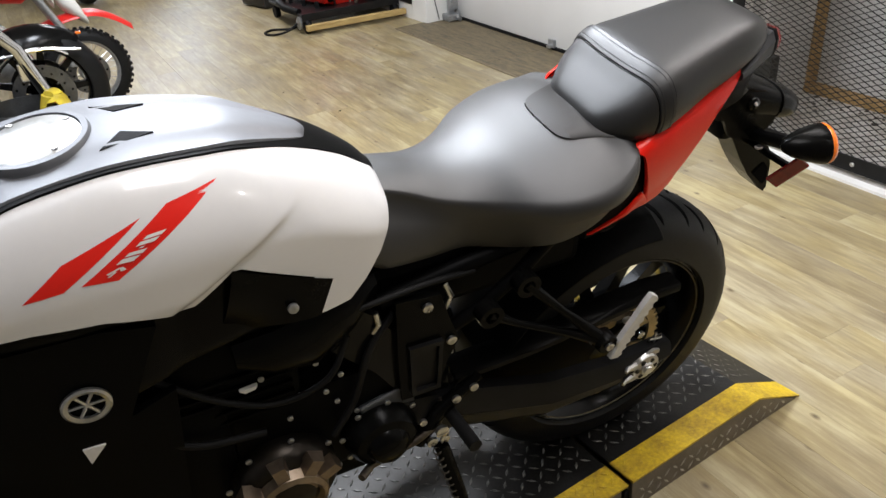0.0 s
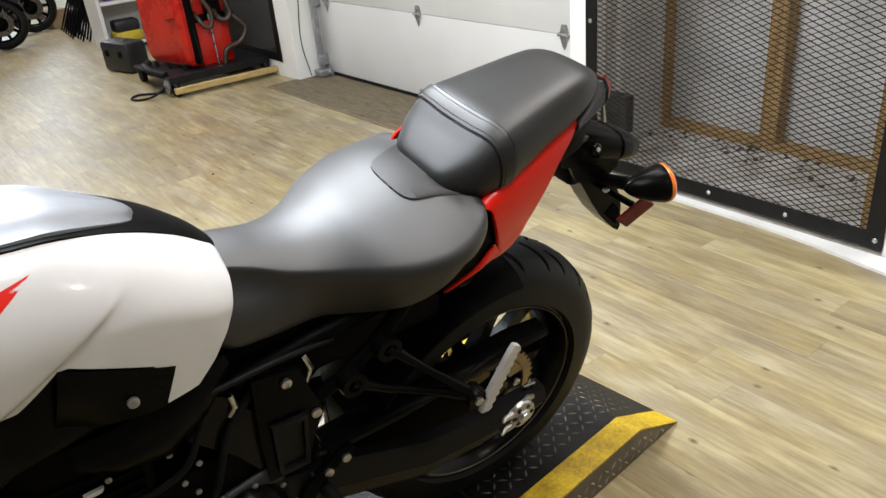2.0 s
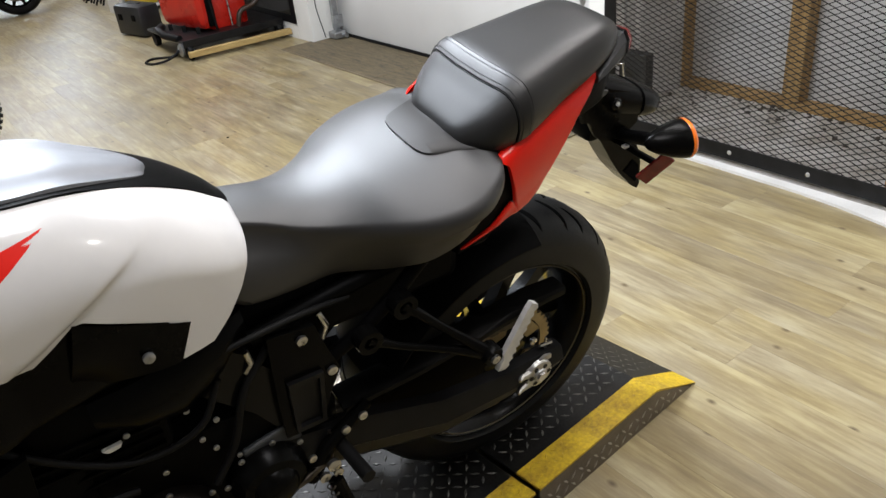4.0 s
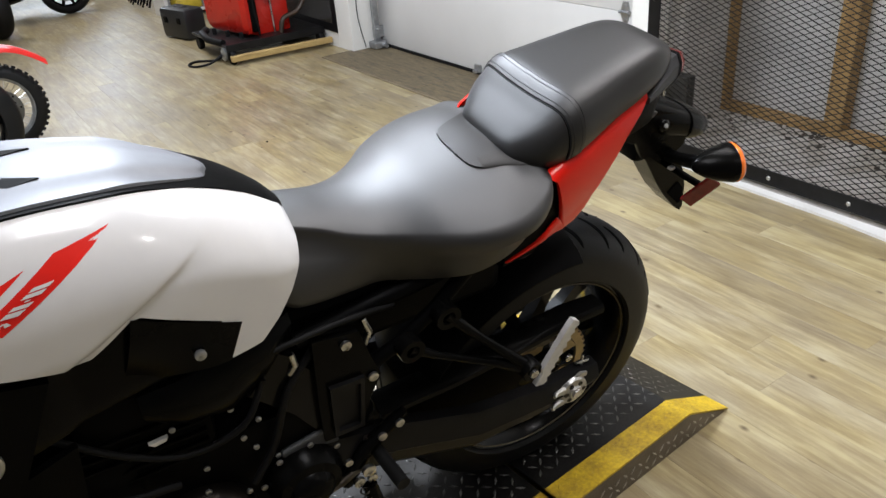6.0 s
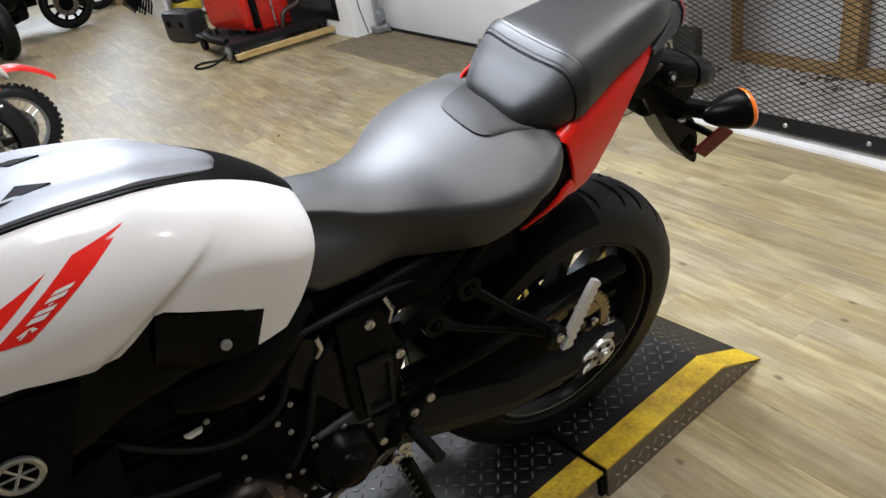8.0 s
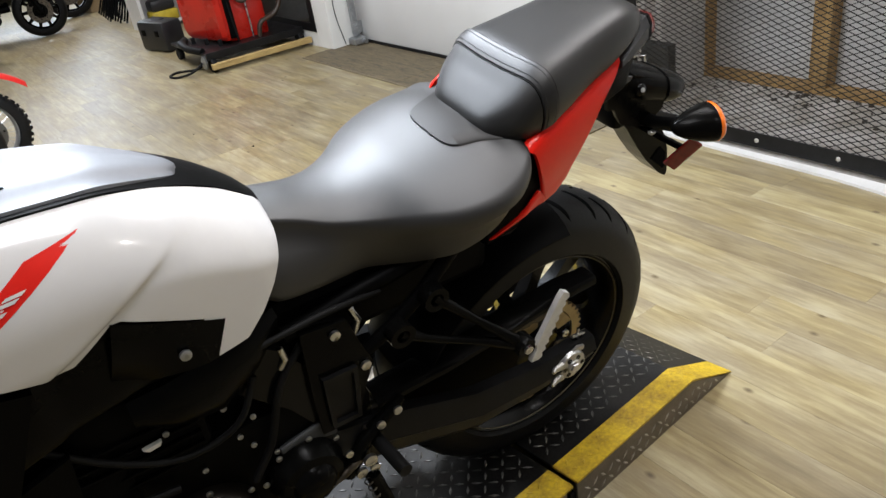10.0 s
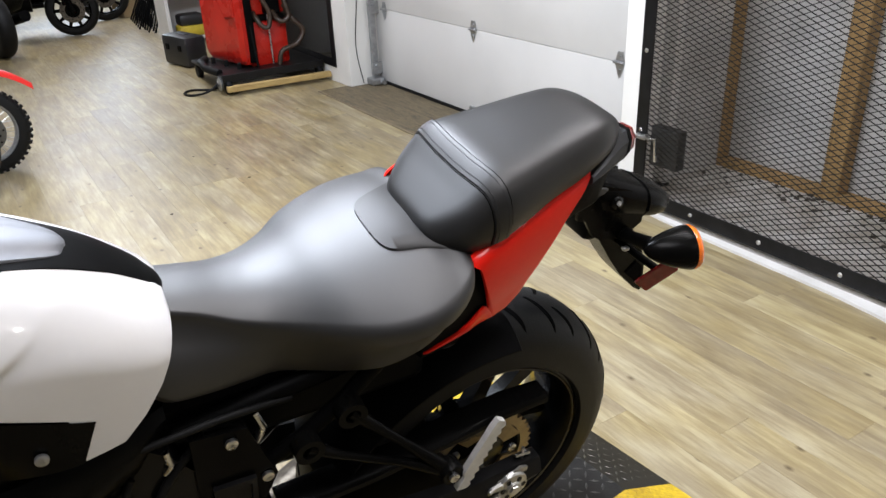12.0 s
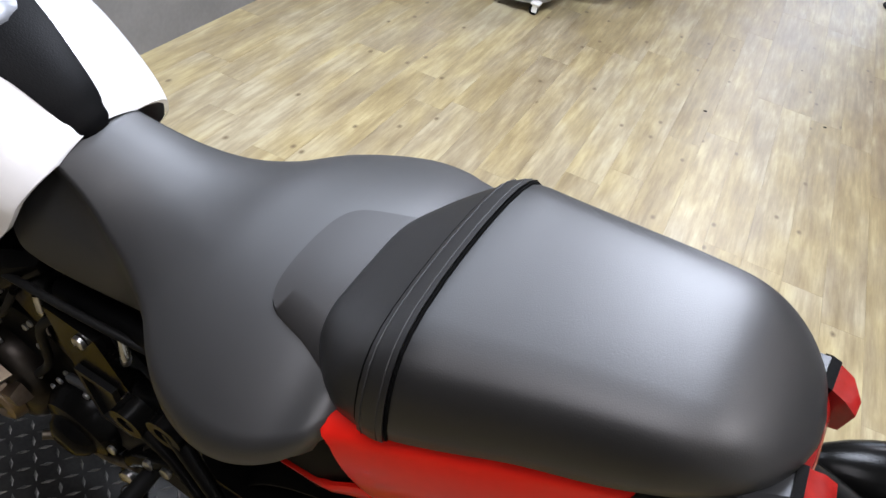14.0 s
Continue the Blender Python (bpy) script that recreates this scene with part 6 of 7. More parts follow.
def background_bike(name, label, m, R, tw, style):
    """A motorcycle heading along +x in its own frame, front axle at (wb, 0, R)."""
    b = empty(name, m, label, "motorcycle", "parked motorcycles")
    wb = style["wb"]
    body, accent = style["body"], style["accent"]
    for nm, x in (("front_wheel", wb), ("rear_wheel", 0.0)):
        w = new(nm)
        w.parent, w.location = b, (x, 0, R)
        prof = tyre_profile(R, tw, style["depth"]) + [(R - style["depth"] - 0.003, -tw * 0.85), (R - style["depth"] - 0.003, tw * 0.85)]
        Geo().spin(prof, seg=48, closed=True).out("tyre", M_TYRE, w, "black tyre", smooth=True, angle=50)
        rin = R - style["depth"]
        if style["knobs"]:
            g = Geo()
            for k in range(44):
                a = 2 * math.pi * k / 44
                for yy in ((-0.72, 0.0, 0.72) if k % 2 else (-0.4, 0.4)):
                    rr = R - style["depth"] * (1 - math.sin(math.acos(yy)) ** 0.62)
                    mm = Matrix.Rotation(-a, 3, "Y")
                    g.box((rr * math.cos(a), yy * tw, rr * math.sin(a)), (0.020, tw * 0.34, 0.018), mm)
            g.out("blocky_tread", M_TYRE, w, "blocky tread")["kind"] = "stuff"
        Geo().spin([(rin + 0.004, tw * 0.55), (rin - 0.010, tw * 0.6), (rin - 0.018, tw * 0.3), (rin - 0.018, -tw * 0.3), (rin - 0.010, -tw * 0.6), (rin + 0.004, -tw * 0.55)], seg=40).out("rim", style["rim"], w, "wheel rim", smooth=True)
        if style["trim"]:
            Geo().spin([(rin - 0.002, tw * 0.62), (rin + 0.006, tw * 0.62), (rin + 0.006, tw * 0.66), (rin - 0.002, tw * 0.66)], seg=40, closed=True).out("rim_stripe", M_ZINC, w, "bright rim edge")
            Geo().spin([(rin - 0.002, -tw * 0.66), (rin + 0.006, -tw * 0.66), (rin + 0.006, -tw * 0.62), (rin - 0.002, -tw * 0.62)], seg=40, closed=True).out("rim_stripe", M_ZINC, w, "bright rim edge")
        if style["spoked"]:
            g = Geo()
            for k in range(32):
                a = 2 * math.pi * k / 32
                a2 = a + (0.5 if k % 2 else -0.5)
                s = 1 if k % 4 < 2 else -1
                g.tube([(0.03 * math.cos(a2), s * 0.03, 0.03 * math.sin(a2)), ((rin - 0.015) * math.cos(a), s * 0.004, (rin - 0.015) * math.sin(a))], 0.0016, 5)
            g.out("wire_spokes", M_SPOKE, w, "steel wire spokes")["kind"] = "stuff"
        else:
            for k in range(style["spokes"]):
                a = 2 * math.pi * k / style["spokes"]
                rings = []
                for u in (0.0, 0.5, 1.0):
                    r = 0.04 + (rin - 0.055) * u
                    wd = 0.022 - 0.008 * u
                    rings.append([Vector((r * math.cos(a) - p * wd * math.sin(a), q * 0.014, r * math.sin(a) + p * wd * math.cos(a))) for p, q in ((-1, -1), (1, -1), (1, 1), (-1, 1))])
                Geo().loft(rings).out("spoke", style["rim2"], w)
        Geo().spin([(0.0, 0.045), (0.035, 0.045), (0.045, 0.03), (0.045, -0.03), (0.035, -0.045), (0, -0.045)], seg=20).out("hub", style["rim2"], w, smooth=True)
        if nm == "front_wheel":
            for yy in style["discs"]:
                dsc = disc_holes(w, R * 0.28, R * 0.47, yy, style["disc"], "drilled steel brake disc")
                g = Geo()
                for k in range(18):
                    a = 2 * math.pi * k / 18
                    rr = R * (0.34 if k % 2 else 0.41)
                    sg = 1 if yy > 0 else -1
                    yo = yy + (0.0042 if yy > 0 else -0.0002)
                    g.tube([(rr * math.cos(a), yo, rr * math.sin(a)), (rr * math.cos(a), yo + sg * 0.0005, rr * math.sin(a))], 0.006, 8)
                g.out("disc_holes", M_GLOSSBLK, dsc, "dark drilled holes")["kind"] = "stuff"
                Geo().box((-0.06, yy * 1.05, R * 0.40), (0.05, 0.03, 0.09), bevel=0.008).out("caliper", style["fork"], w)
    fh = style["fork_top"]
    for s in (1, -1):
        fy = s * (tw + 0.045)
        Geo().tube([(wb + 0.01, fy, R), (wb - 0.06, fy, R + 0.24), (wb - style["rake"], fy, fh)], [style["fr"] * 1.25, style["fr"] * 1.2, style["fr"]], 12).out("fork_leg", style["fork"], b, "fork leg", smooth=True)
        Geo().tube([(wb - style["rake"] - 0.02, s * 0.03, fh + 0.03), (wb - style["rake"] - 0.04, s * 0.18, fh + 0.08), (wb - style["rake"] - 0.12, s * 0.34, fh + 0.07)], 0.012, 8).out("handlebar", M_MATTE, b, "black handlebar", smooth=True)
    # fender
    fr, a0, a1, lift, fw = style["fender"]
    rows, under = [], []
    for k in range(15):
        a = radians(a0 + (a1 - a0) * k / 14)
        t = k / 14
        rad = R + lift
        w = fw * (0.35 + 0.65 * math.sin(math.pi * min(1, max(0.0, 0.12 + 0.8 * t))))
        cx, cz = wb + rad * math.cos(a), R + rad * math.sin(a)
        if style["flat"]:
            cx, cz = wb + 0.30 - 0.55 * t, R + lift + 0.10 * math.sin(math.pi * (0.22 + 0.68 * t)) - 0.085 * max(0.0, (0.40 - t) / 0.40) ** 1.6
            w = fw * (0.30 + 0.70 * math.sin(math.pi / 2 * min(1, t * 2.0))) * (1 - 0.25 * max(0, t - 0.6))
        row = []
        for u in (-1, -0.85, -0.5, 0, 0.5, 0.85, 1):
            drop = style["skirt"] * abs(u) ** 3
            row.append(Vector((cx - (drop * math.cos(a) if not style["flat"] else 0), u * w, cz - (drop * math.sin(a) if not style["flat"] else drop))))
        rows.append(row)
        under.append([p + Vector((0, 0, -0.004)) for p in row])
    fend = Geo().loft([r + list(reversed(q)) for r, q in zip(rows, under)]).out("front_fender", accent, b, "front fender", smooth=True, angle=50)
    if style["trim"]:
        for s in (1, -1):
            Geo().tube([r[0 if s < 0 else -1] + Vector((0, s * 0.004, 0.012)) for r in rows], 0.006, 6).out("fender_trim", M_CHROME, fend, "chrome fender trim", smooth=True)
            Geo().tube([(wb + R * 0.70, s * (fw + 0.004), R * 1.62), (wb + R * 0.2, s * (fw + 0.008), R * 1.72), (wb - R * 0.45, s * (fw + 0.008), R * 1.70)], 0.007, 6).out("fender_spear", M_CHROME, fend, "chrome spear along the fender", smooth=True)
        Geo().box(tuple(rows[0][3] + Vector((0.0, 0, 0.012))), (0.026, 0.024, 0.012), bevel=0.004).out("fender_lamp", M_ORANGE, fend, "amber fender tip lamp")
    # body masses
    for nm, prm, mat, lab in style["masses"]:
        Geo().loft([[Vector((x, w * math.cos(2 * math.pi * k / 12), z + h * math.sin(2 * math.pi * k / 12))) for k in range(12)] for x, z, w, h in prm]).out(nm, mat, b, lab, smooth=True, angle=60)
    Geo().tube([(wb * 0.55, -0.13, R * 0.9), (wb * 0.2, -0.16, R * 0.9), (-0.25, -0.18, R * 1.3)], [0.03, 0.04, 0.05], 12).out("exhaust", style["pipe"], b, "exhaust pipe", smooth=True)
    return b


DIRT = dict(disc=M_KEG, wb=1.20, body=M_RED2, accent=M_RED2, depth=0.060, knobs=True, rim=M_ZINC, rim2=M_ZINC, spoked=True, spokes=0, discs=(-0.045,), fork=M_ZINC, fork_top=0.80, rake=0.20, fr=0.017,
            fender=(0, 0, 0, 0.235, 0.065), flat=True, skirt=0.03, trim=False, pipe=M_MATTE,
            masses=(("tank", ((1.06, 0.74, 0.02, 0.05), (0.98, 0.75, 0.11, 0.10), (0.80, 0.76, 0.10, 0.08), (0.62, 0.74, 0.07, 0.05)), M_RED2, "red tank and shrouds"),
                    ("number_plate", ((1.13, 0.66, 0.07, 0.06), (1.11, 0.72, 0.10, 0.09), (1.08, 0.80, 0.08, 0.06)), M_SHROUD_W, "white front plate"),
                    ("fork_guard", ((1.27, 0.52, 0.080, 0.03), (1.23, 0.59, 0.090, 0.07), (1.16, 0.67, 0.090, 0.08), (1.11, 0.75, 0.07, 0.03)), M_SHROUD_W, "white plastic fork guards"),
                    ("guard_stripe", ((1.185, 0.67, 0.094, 0.012), (1.155, 0.71, 0.096, 0.03), (1.12, 0.755, 0.075, 0.015)), M_GLOVE, "yellow stripe"),
                    ("seat", ((0.65, 0.77, 0.07, 0.03), (0.30, 0.75, 0.075, 0.04), (-0.05, 0.76, 0.07, 0.03)), M_MATTE, "black seat"),
                    ("engine", ((0.85, 0.36, 0.09, 0.10), (0.65, 0.38, 0.12, 0.16), (0.45, 0.38, 0.10, 0.12)), M_ZINC, "grey engine"),
                    ("rear_fender", ((0.05, 0.72, 0.07, 0.015), (-0.2, 0.72, 0.08, 0.015), (-0.42, 0.68, 0.05, 0.01)), M_RED2, "red rear fender")))
CRUISER = dict(disc=M_KEG, wb=1.62, body=M_GLOSSBLK, accent=M_GLOSSBLK, depth=0.085, knobs=False, rim=M_GLOSSBLK, rim2=M_GLOSSBLK, spoked=False, spokes=9, discs=(-0.07, 0.066), fork=M_CHROME, fork_top=0.82, rake=0.28, fr=0.026,
               fender=(0, 46, 165, 0.022, 0.098), flat=False, skirt=0.11, trim=True, pipe=M_CHROME,
               masses=(("tank", ((1.22, 0.78, 0.03, 0.04), (1.10, 0.80, 0.13, 0.11), (0.85, 0.78, 0.14, 0.11), (0.62, 0.74, 0.08, 0.06)), M_GLOSSBLK, "gloss black tank"),
                       ("seat", ((0.70, 0.72, 0.10, 0.04), (0.40, 0.68, 0.17, 0.06), (0.0, 0.74, 0.14, 0.05)), M_MATTE, "black seat"),
                       ("engine", ((1.05, 0.36, 0.12, 0.14), (0.80, 0.42, 0.17, 0.22), (0.50, 0.38, 0.14, 0.18)), M_CHROME, "chrome engine"),
                       ("headlamp", ((1.30, 0.86, 0.10, 0.10), (1.38, 0.86, 0.13, 0.13), (1.48, 0.85, 0.12, 0.12)), M_GLOSSBLK, "black lamp housing"),
                       ("saddlebag", ((0.25, 0.50, 0.26, 0.16), (-0.30, 0.50, 0.26, 0.15)), M_GLOSSBLK, "black saddlebags")))
STREET = dict(disc=M_CHAIN, wb=1.42, body=M_GLOSSBLK, accent=M_MATTE2, depth=0.075, knobs=False, rim=M_MATTE2, rim2=M_MATTE2, spoked=False, spokes=10, discs=(-0.06, 0.056), fork=M_MATTE2, fork_top=0.80, rake=0.22, fr=0.024,
              fender=(0, 20, 130, 0.016, 0.07), flat=False, skirt=0.04, trim=False, pipe=M_MATTE,
              masses=(("tank", ((1.10, 0.80, 0.05, 0.05), (0.95, 0.86, 0.16, 0.11), (0.72, 0.84, 0.14, 0.10), (0.55, 0.78, 0.08, 0.05)), M_GLOSSBLK, "gloss black tank"),
                      ("seat", ((0.60, 0.78, 0.09, 0.03), (0.30, 0.80, 0.13, 0.04), (-0.10, 0.88, 0.09, 0.03), (-0.3, 0.90, 0.04, 0.02)), M_MATTE, "black seat"),
                      ("engine", ((1.05, 0.42, 0.10, 0.14), (0.78, 0.45, 0.16, 0.20), (0.48, 0.42, 0.12, 0.16)), M_MATTE, "black engine"),
                      ("fairing", ((1.24, 0.70, 0.10, 0.08), (1.12, 0.70, 0.22, 0.16), (0.95, 0.58, 0.24, 0.28), (0.70, 0.50, 0.22, 0.28), (0.45, 0.46, 0.16, 0.22)), M_GLOSSBLK, "gloss black side fairing"),
                      ("fork_reflector", ((1.31, 0.60, 0.045, 0.004), (1.315, 0.61, 0.105, 0.018), (1.32, 0.60, 0.105, 0.004)), M_ORANGE, "amber fork reflectors"),
                      ("tail", ((0.30, 0.72, 0.12, 0.08), (-0.05, 0.78, 0.12, 0.08), (-0.36, 0.86, 0.06, 0.04)), M_GLOSSBLK, "gloss black tail"),
                      ("headlamp", ((1.15, 0.88, 0.10, 0.10), (1.25, 0.88, 0.12, 0.13), (1.34, 0.86, 0.08, 0.09)), M_GLOSSBLK, "black headlamp")))
background_bike("dirt_bike", "small red dirt bike with white plate, parked on planks", pose(2.368, -3.92, 0, 0, 0, 184.8), 0.238, 0.040, DIRT)
background_bike("cruiser", "black cruiser with long fender, chrome fork and trim", pose(3.040, -3.52, 0, 0, 0, 180), 0.305, 0.062, CRUISER)
background_bike("street_bike", "black street motorcycle parked at the far end", pose(0.0 + 1.40, -8.7, 0, 0, 0, 172), 0.262, 0.055, STREET)
background_bike("street_bike", "black street motorcycle with rack beside the dirt bike", pose(0.77, -7.68, 0, 0, 0, -75), 0.29, 0.075, STREET)
# added bike serves as a dark mass where far clutter stands
background_bike("street_bike", "black motorcycle added as a dark stand-in for far clutter", pose(0.93, -9.50, 0, 0, 0, 174), 0.28, 0.06, STREET)

# --- steel keg on a wheeled dolly, with gloves
keg = empty("steel_keg", pose(1.543, -3.285, 0.068), "dull steel keg bin standing on a wheeled dolly", "keg")
prof = [(0.0, 0.01), (0.135, 0.01), (0.140, 0.0), (0.158, 0.0), (0.160, 0.02), (0.168, 0.028), (0.168, 0.075), (0.176, 0.085), (0.176, 0.092), (0.168, 0.102), (0.168, 0.155), (0.176, 0.165), (0.176, 0.172), (0.168, 0.182), (0.168, 0.225), (0.172, 0.238), (0.166, 0.250), (0.160, 0.250), (0.160, 0.05), (0.0, 0.05)]
Geo().spin(prof, axis="z", seg=48).out("body", M_KEG, keg, smooth=True, angle=35)
Geo().box((-0.115, 0.123, 0.205), (0.05, 0.003, 0.03), Matrix.Rotation(radians(43), 3, "Z"), bevel=0.001).out("sticker", M_RED2, keg, "small faded red sticker")
dolly = empty("keg_dolly", pose(1.543, -3.285, 0), "round steel dolly with white casters under the keg", "dolly")
Geo().spin([(0.10, 0.052), (0.165, 0.052), (0.165, 0.066), (0.10, 0.066)], axis="z", seg=32, closed=True).out("ring", M_ZINC, dolly)
for k in range(4):
    a = radians(45 + 90 * k)
    c = Vector((0.175 * math.cos(a), 0.175 * math.sin(a), 0))
    caster = Geo().box(tuple(c + Vector((0, 0, 0.058))), (0.045, 0.045, 0.014), bevel=0.005).box(tuple(c + Vector((0, 0.012, 0.036))), (0.026, 0.003, 0.04)).box(tuple(c + Vector((0, -0.012, 0.036))), (0.026, 0.003, 0.04)).out("caster", M_SHROUD_W, dolly, "white caster")
    Geo().spin([(0.0, -0.009), (0.020, -0.009), (0.022, -0.006), (0.022, 0.006), (0.020, 0.009), (0, 0.009)], tuple(c + Vector((0.006, 0, 0.0225))), "y", 18).out("caster_wheel", M_RUBBER, caster, "black caster wheel", smooth=True)
glove = empty("rubber_glove", pose(1.543, -3.285, 0.318), "yellow rubber gloves draped over the keg rim", "glove")
for k, a in enumerate((205, 160)):
    ca, sa = math.cos(radians(a)), math.sin(radians(a))
    ta, tb = -sa, ca
    base = Vector((0.160 * ca, 0.160 * sa, 0.0))
    out_ = Vector((ca, sa, 0))
    tan = Vector((ta, tb, 0))
    rings = []
    for t, w, dz, o in ((0.0, 0.05, -0.05, -0.05), (0.3, 0.055, 0.012, -0.02), (0.55, 0.058, 0.018, 0.02), (0.8, 0.055, -0.02, 0.045), (1.0, 0.05, -0.06, 0.05)):
        rings.append([base + out_ * (o + 0.012 * math.sin(2 * math.pi * q / 10)) + tan * w * math.cos(2 * math.pi * q / 10) + Vector((0, 0, dz + 0.012 * math.sin(2 * math.pi * q / 10))) for q in range(10)])
    Geo().loft(rings).out("palm", M_GLOVE, glove, smooth=True)
    for f in range(4):
        p = base + out_ * 0.05 + tan * (-0.036 + 0.024 * f) + Vector((0, 0, -0.055))
        Geo().tube([p, p + Vector((0, 0, -0.03)) + out_ * 0.006, p + Vector((0, 0, -0.062 + 0.006 * (f % 2)))], [0.013, 0.012, 0.007], 8).out("finger", M_GLOVE, glove, smooth=True)

# --- red machine on its low cart
cart = empty("machine_cart", pose(0, 0, 0), "low black steel cart with a pale timber rail along its foot", "cart")
Geo().box((-0.80, -5.24, 0.125), (0.80, 0.78, 0.02), bevel=0.004).out("deck", M_FRAME_STEEL, cart)
Geo().box((-0.80, -4.855, 0.115), (0.80, 0.012, 0.055), bevel=0.003).out("skirt", M_FRAME_STEEL, cart)
Geo().box((-0.81, -4.79, 0.048), (0.80, 0.045, 0.042), Matrix.Rotation(radians(-3), 3, "Z"), bevel=0.004).out("timber_rail", M_PINE, cart, "pale pine rail")
for x, y in ((-0.44, -4.86), (-1.16, -4.86), (-0.44, -5.58), (-1.16, -5.58)):
    Geo().spin([(0.0, -0.02), (0.046, -0.02), (0.05, -0.014), (0.05, 0.014), (0.046, 0.02), (0, 0.02)], (x, y, 0.05), "x", 20).out("cart_wheel", M_RUBBER, cart, smooth=True)
Geo().spin([(0.0, 0.0), (0.045, 0.004), (0.050, 0.018), (0.040, 0.024), (0.0, 0.024)], (-0.405, -4.90, 0.075), "x", 20).out("cart_lamp", M_ZINC, cart, "round grey end cap", smooth=True)
Geo().tube([(-0.42, -4.96, 0.14), (-0.36, -5.1, 0.16), (-0.40, -5.35, 0.16), (-0.48, -5.5, 0.15)], 0.028, 10).out("bumper", M_RUBBER, cart, "black rubber bumper", smooth=True)
machine = empty("red_machine", pose(0, 0, 0), "tall red enamel workshop machine with black hoses on a cart", "machine")
# the broad cover on its end, with a raised field and a painted groove line
rings = []
for z, e in ((0.16, 0.030), (0.19, 0.008), (0.24, 0.0), (0.60, 0.0), (1.0, 0.004), (1.22, 0.03)):
    rings.append([Vector(p) for p in ((-0.51 - e, -5.50 + e, z), (-0.555 - e * 0.6, -5.24, z), (-0.605 - e, -4.99 - e, z), (-0.640, -4.965 - e, z), (-0.72, -5.0, z), (-0.70, -5.46, z), (-0.55, -5.53 + e, z))])
cover = Geo().loft(rings).out("front_cover", M_REDMETAL, machine, "glossy red end cover", smooth=True, angle=28)


def on_cover(y, z, lift):
    return Vector((-0.51 - 0.2 * (y + 5.5) + lift, y + 0.2 * lift, z))


step = [(-5.14, 0.465), (-5.0, 0.488), (-5.0, 1.10), (-5.28, 1.10), (-5.24, 0.70)]
inner = [(-5.125, 0.50), (-5.015, 0.52), (-5.015, 1.08), (-5.26, 1.08), (-5.215, 0.71)]
vs = [on_cover(y, z, -0.012) for y, z in step] + [on_cover(y, z, 0.026) for y, z in inner]
Geo().add(vs, [(i, (i + 1) % 5, 5 + (i + 1) % 5, 5 + i) for i in range(5)] + [(5, 6, 7, 8, 9)]).out("cover_step", M_REDMETAL, cover, "raised red field of the cover")
# dark tube laid on the face paints the groove's shade
Geo().tube([on_cover(-5.44, 0.68, -0.003), on_cover(-5.30, 0.43, -0.006), on_cover(-5.17, 0.215, -0.003)], 0.006, 6).out("groove", M_RUBBER, cover, "dark strip painted as the shade of a groove")
for k in range(3):
    Geo().box((-0.50 - 0.045 * k, -5.36 + 0.17 * k, 0.155), (0.03, 0.022, 0.05), bevel=0.004).out("cover_foot", M_RUBBER, machine, "black foot")
Geo().box((-0.85, -5.24, 0.29), (0.32, 0.42, 0.33), bevel=0.03).out("lower_tank", M_REDMETAL, machine, "red lower tank", smooth=True)
Geo().box((-0.86, -5.28, 0.88), (0.34, 0.42, 0.78), bevel=0.03).out("upper_tank", M_REDMETAL, machine, "red upper tank", smooth=True)
# black blocks put shade into the gaps between the red parts
Geo().box((-0.85, -5.22, 0.472), (0.30, 0.36, 0.036), bevel=0.008).out("tank_gap_shade", M_MATTE, machine, "black block standing for the shade between the tanks")
Geo().box((-0.700, -4.995, 0.68), (0.06, 0.05, 1.02), bevel=0.01).out("edge_gap_shade", M_MATTE, machine, "black box standing for the dark gap beside the cover")
Geo().box((-0.90, -5.04, 0.56), (0.12, 0.07, 0.12), bevel=0.012).out("valve_block", M_MATTE, machine, "black valve block")
for pts, r, mat in (([(-0.79, -5.03, 1.0), (-0.80, -4.96, 0.66), (-0.845, -4.94, 0.53), (-0.83, -4.93, 0.43), (-0.785, -4.94, 0.43), (-0.753, -4.97, 0.49), (-0.76, -5.04, 0.52)], 0.017, M_HOSE),
                    ([(-0.96, -5.05, 1.0), (-0.975, -4.96, 0.62), (-0.995, -4.94, 0.49), (-0.95, -4.94, 0.45), (-0.908, -4.96, 0.47), (-0.90, -5.02, 0.52)], 0.019, M_HOSE),
                    ([(-0.99, -5.02, 0.56), (-1.03, -4.97, 0.46), (-1.096, -4.94, 0.37), (-1.038, -4.94, 0.278), (-0.917, -4.95, 0.235), (-0.882, -4.95, 0.135)], 0.019, M_HOSE),
                    ([(-0.86, -5.03, 0.56), (-0.855, -5.01, 0.40), (-0.85, -4.99, 0.14)], 0.007, M_STEEL),
                    ([(-0.70, -5.01, 0.95), (-0.70, -4.98, 0.5), (-0.72, -4.97, 0.14)], 0.008, M_RUBBER)):
    Geo().tube([Vector(p) for p in smooth_table(pts, 6)], r, 10).out("hose", mat, machine, "hanging hose", smooth=True)
cable = Geo().tube([Vector(p) for p in smooth_table([(-0.42, -4.93, 0.09), (-0.30, -4.92, 0.03), (-0.20, -4.98, 0.009), (-0.17, -5.08, 0.009), (-0.25, -5.14, 0.009), (-0.36, -5.06, 0.009), (-0.42, -5.02, 0.03)], 6)], 0.009, 8).out("power_cable", M_RUBBER, smooth=True)
tagged(cable, "black power cable looped on the floor by the cart", "cable")

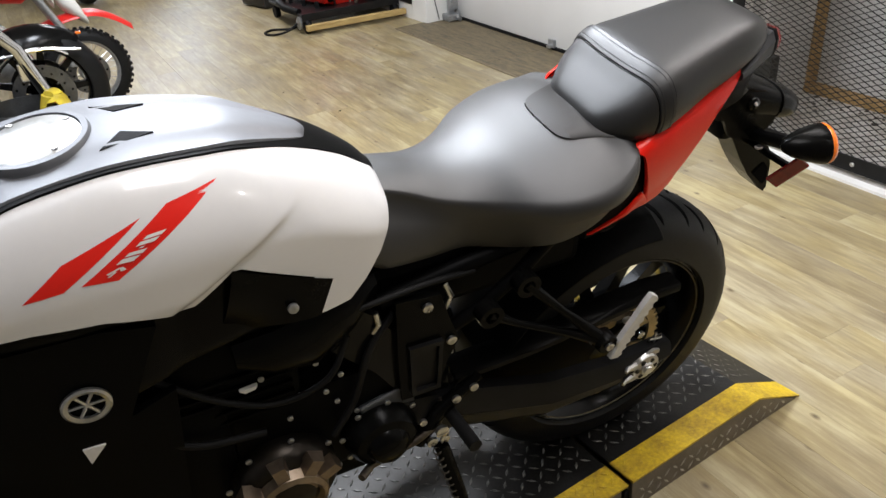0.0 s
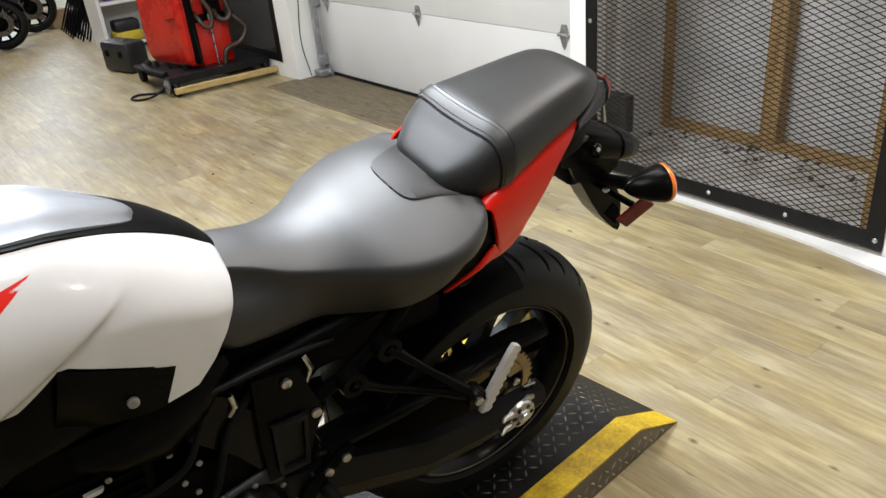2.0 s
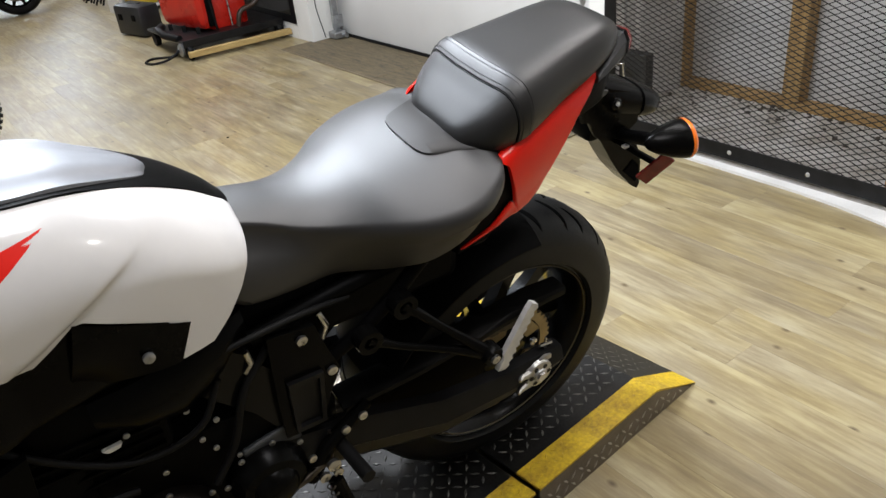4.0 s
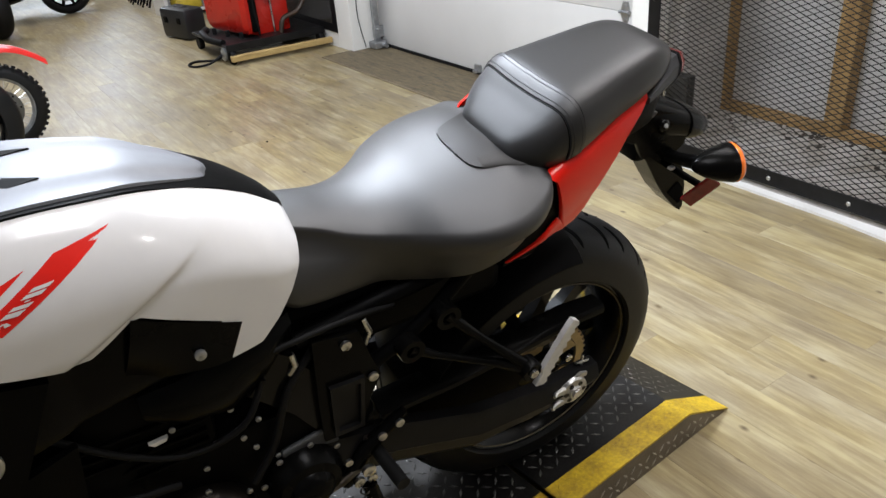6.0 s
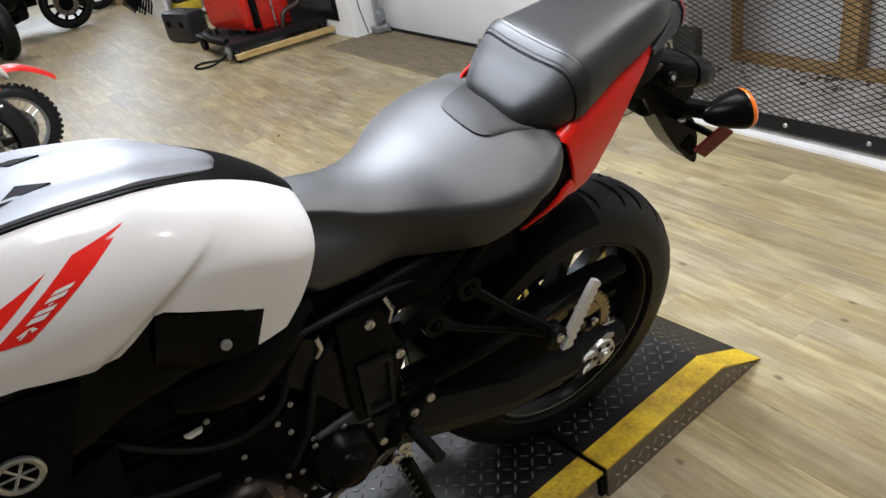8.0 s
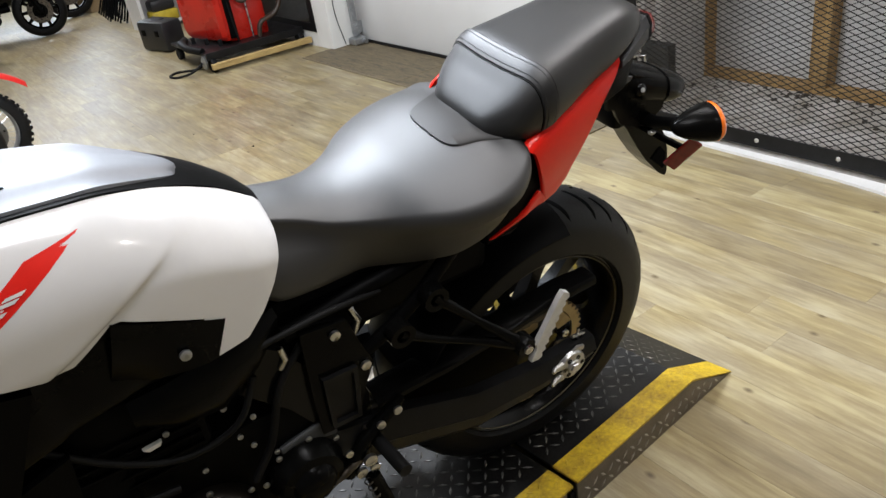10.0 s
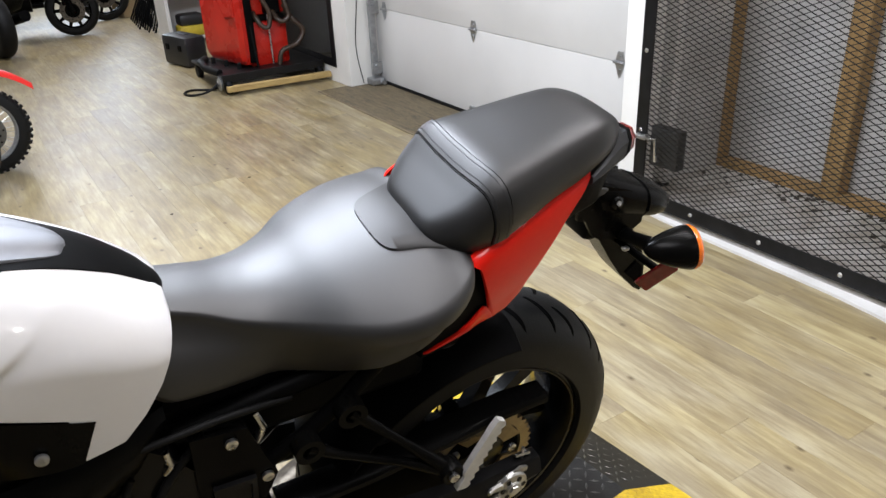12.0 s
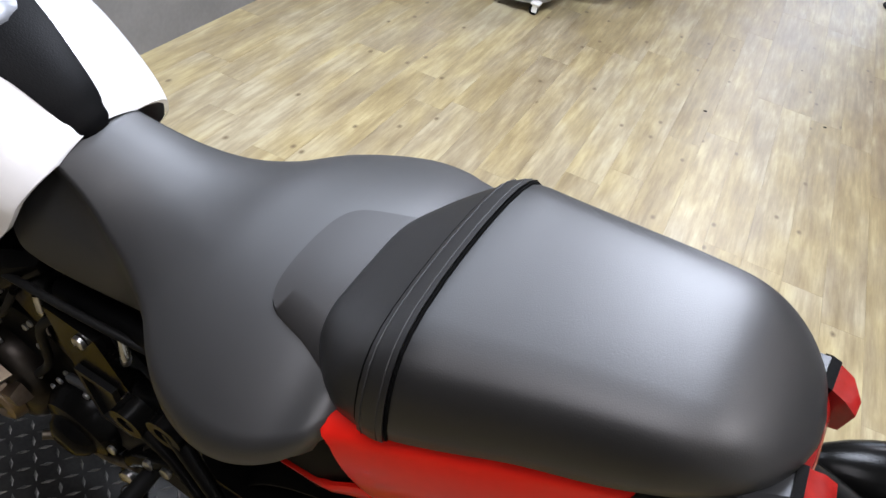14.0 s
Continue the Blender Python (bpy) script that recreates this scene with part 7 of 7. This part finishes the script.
# --- second caged bay, shelves and what stands about them
cage(WIN_Y0, WIN_Y1, "mesh_bay", "dark mesh panel in a black frame behind the machine", bolts=False, latch=False, foot=0.143, pitch=(0.026, 0.011), strand=0.0008)
structure("wall_foot", Geo().box((WALL_X - 0.05, (WIN_Y0 + WIN_Y1) / 2, 0.055), (0.10, WIN_Y1 - WIN_Y0, 0.11)), M_WHITE, "low white wall below the far mesh bay")
tagged(Geo().box((-1.45, -4.95, 1.1), (0.05, 0.09, 2.1), bevel=0.004).out("wall_stud", M_STUD), "brown timber stud inside the far mesh bay", "stud")
# separate dark sheet in front of the bay's grey sheathing
structure("wall_bay", Geo().box((DEEP_X + 0.25, (WIN_Y0 + WIN_Y1) / 2, 1.1), (0.02, WIN_Y1 - WIN_Y0, 2.2)), surf("dark_bay_sheet", (0.06, 0.06, 0.06), rough=0.8), "dark sheet set before the back of the far mesh bay")
case_ = empty("bookcase", pose(-0.93, -7.30, 0), "white painted bookcase with open shelves, partly filled", "bookcase")
for x in (-0.29, 0.29):
    Geo().box((x, 0, 0.90), (0.035, 0.40, 1.80), bevel=0.003).out("side_panel", M_TRIM, case_)
for z in (0.05, 0.44, 0.86, 1.30, 1.78):
    Geo().box((0, 0, z), (0.545, 0.39, 0.03), bevel=0.003).out("shelf_board", M_TRIM, case_)
Geo().box((0, -0.19, 0.90), (0.545, 0.012, 1.74)).out("back_panel", M_TRIM, case_)
box_ = tagged(Geo().box((-0.78, -7.22, 0.56), (0.11, 0.14, 0.20), bevel=0.004).out("carton", M_PURPLE), "small purple carton standing on the shelf", "carton")
tagged(Geo().box((-0.93, -7.24, 0.54), (0.12, 0.12, 0.16), bevel=0.004).out("carton", M_CARD), "small brown carton on the bookcase shelf", "carton")
bag = empty("tool_bag", pose(-0.86, -7.20, 0.066), "black and yellow tool bag on the bottom shelf", "tool bag")
Geo().box((0, 0, 0.05), (0.26, 0.20, 0.10), bevel=0.02).out("base", M_GLOVE, bag, "yellow bag base", smooth=True)
Geo().box((0, 0, 0.15), (0.24, 0.18, 0.11), bevel=0.03).out("top", M_BLACKCASE, bag, "black bag top", smooth=True)
tc = empty("tool_case", pose(-0.50, -6.15, 0, 0, 0, 14), "black moulded plastic case standing on the floor", "case")
Geo().box((0, 0, 0.13), (0.20, 0.40, 0.25), bevel=0.03).out("shell", M_BLACKCASE, tc, smooth=True, angle=35)
Geo().box((0.0, 0.0, 0.252), (0.05, 0.14, 0.02), bevel=0.008).out("handle", M_BLACKCASE, tc)
for y in (-0.1, 0.1):
    Geo().box((0.102, y, 0.16), (0.012, 0.05, 0.05), bevel=0.004).out("clasp", M_MATTE, tc, "black clasp")
# stack of folded chairs
for k in range(6):
    ch = empty("folding_chair", pose(-0.72 - 0.015 * k, -7.95 - 0.15 * k, 0, 0, -12, 6), "folded black tubular chair leaning in a row", "chair", "folded chairs")
    for y in (-0.16, 0.16):
        Geo().tube([(0.10, y, 0.012), (0.02, y, 0.45), (-0.06, y, 0.92)], 0.011, 8).out("leg", M_MATTE, ch, smooth=True)
        Geo().tube([(0.16, y * 0.86, 0.012), (0.05, y * 0.86, 0.40), (-0.03, y * 0.86, 0.55)], 0.010, 8).out("leg", M_MATTE, ch, smooth=True)
    Geo().box((0.0, 0, 0.58), (0.025, 0.30, 0.36), Matrix.Rotation(radians(-10), 3, "Y"), bevel=0.008).out("seat", M_MATTE, ch)
    Geo().box((-0.06, 0, 0.86), (0.02, 0.32, 0.14), Matrix.Rotation(radians(-10), 3, "Y"), bevel=0.008).out("backrest", M_MATTE, ch)
tagged(Geo().box((-0.74, -9.5, 0.10), (0.24, 0.24, 0.20), Matrix.Rotation(radians(20), 3, "Z"), bevel=0.006).out("carton", M_CARD), "brown cardboard box on the floor beyond the chairs", "carton")
# thin cable on the pillar
tagged(Geo().tube([Vector(p) for p in smooth_table([(WALL_X - 0.09, DOOR_Y0 + 0.006, 1.3), (WALL_X - 0.10, DOOR_Y0 + 0.008, 0.7), (WALL_X - 0.06, DOOR_Y0 + 0.008, 0.3), (WALL_X - 0.10, DOOR_Y0 + 0.01, 0.02)], 6)], 0.003, 6).out("wall_cable", M_MATTE, smooth=True), "thin grey cable hanging down the white pillar", "cable")
# dark specks and scuffs on the boards
for k, (x, y, r) in enumerate(((0.062, -3.07, 0.008), (0.53, -2.82, 0.008), (0.20, -3.6, 0.005))):
    tagged(Geo().spin([(0.0, 0.003), (r * 0.7, 0.002), (r, 0.0005)], (x, y, 0), "z", 9).out("debris", M_RUBBER), "small dark crumb of rubber lying on the planks", "debris", "crumbs on the floor")

lay_planks()
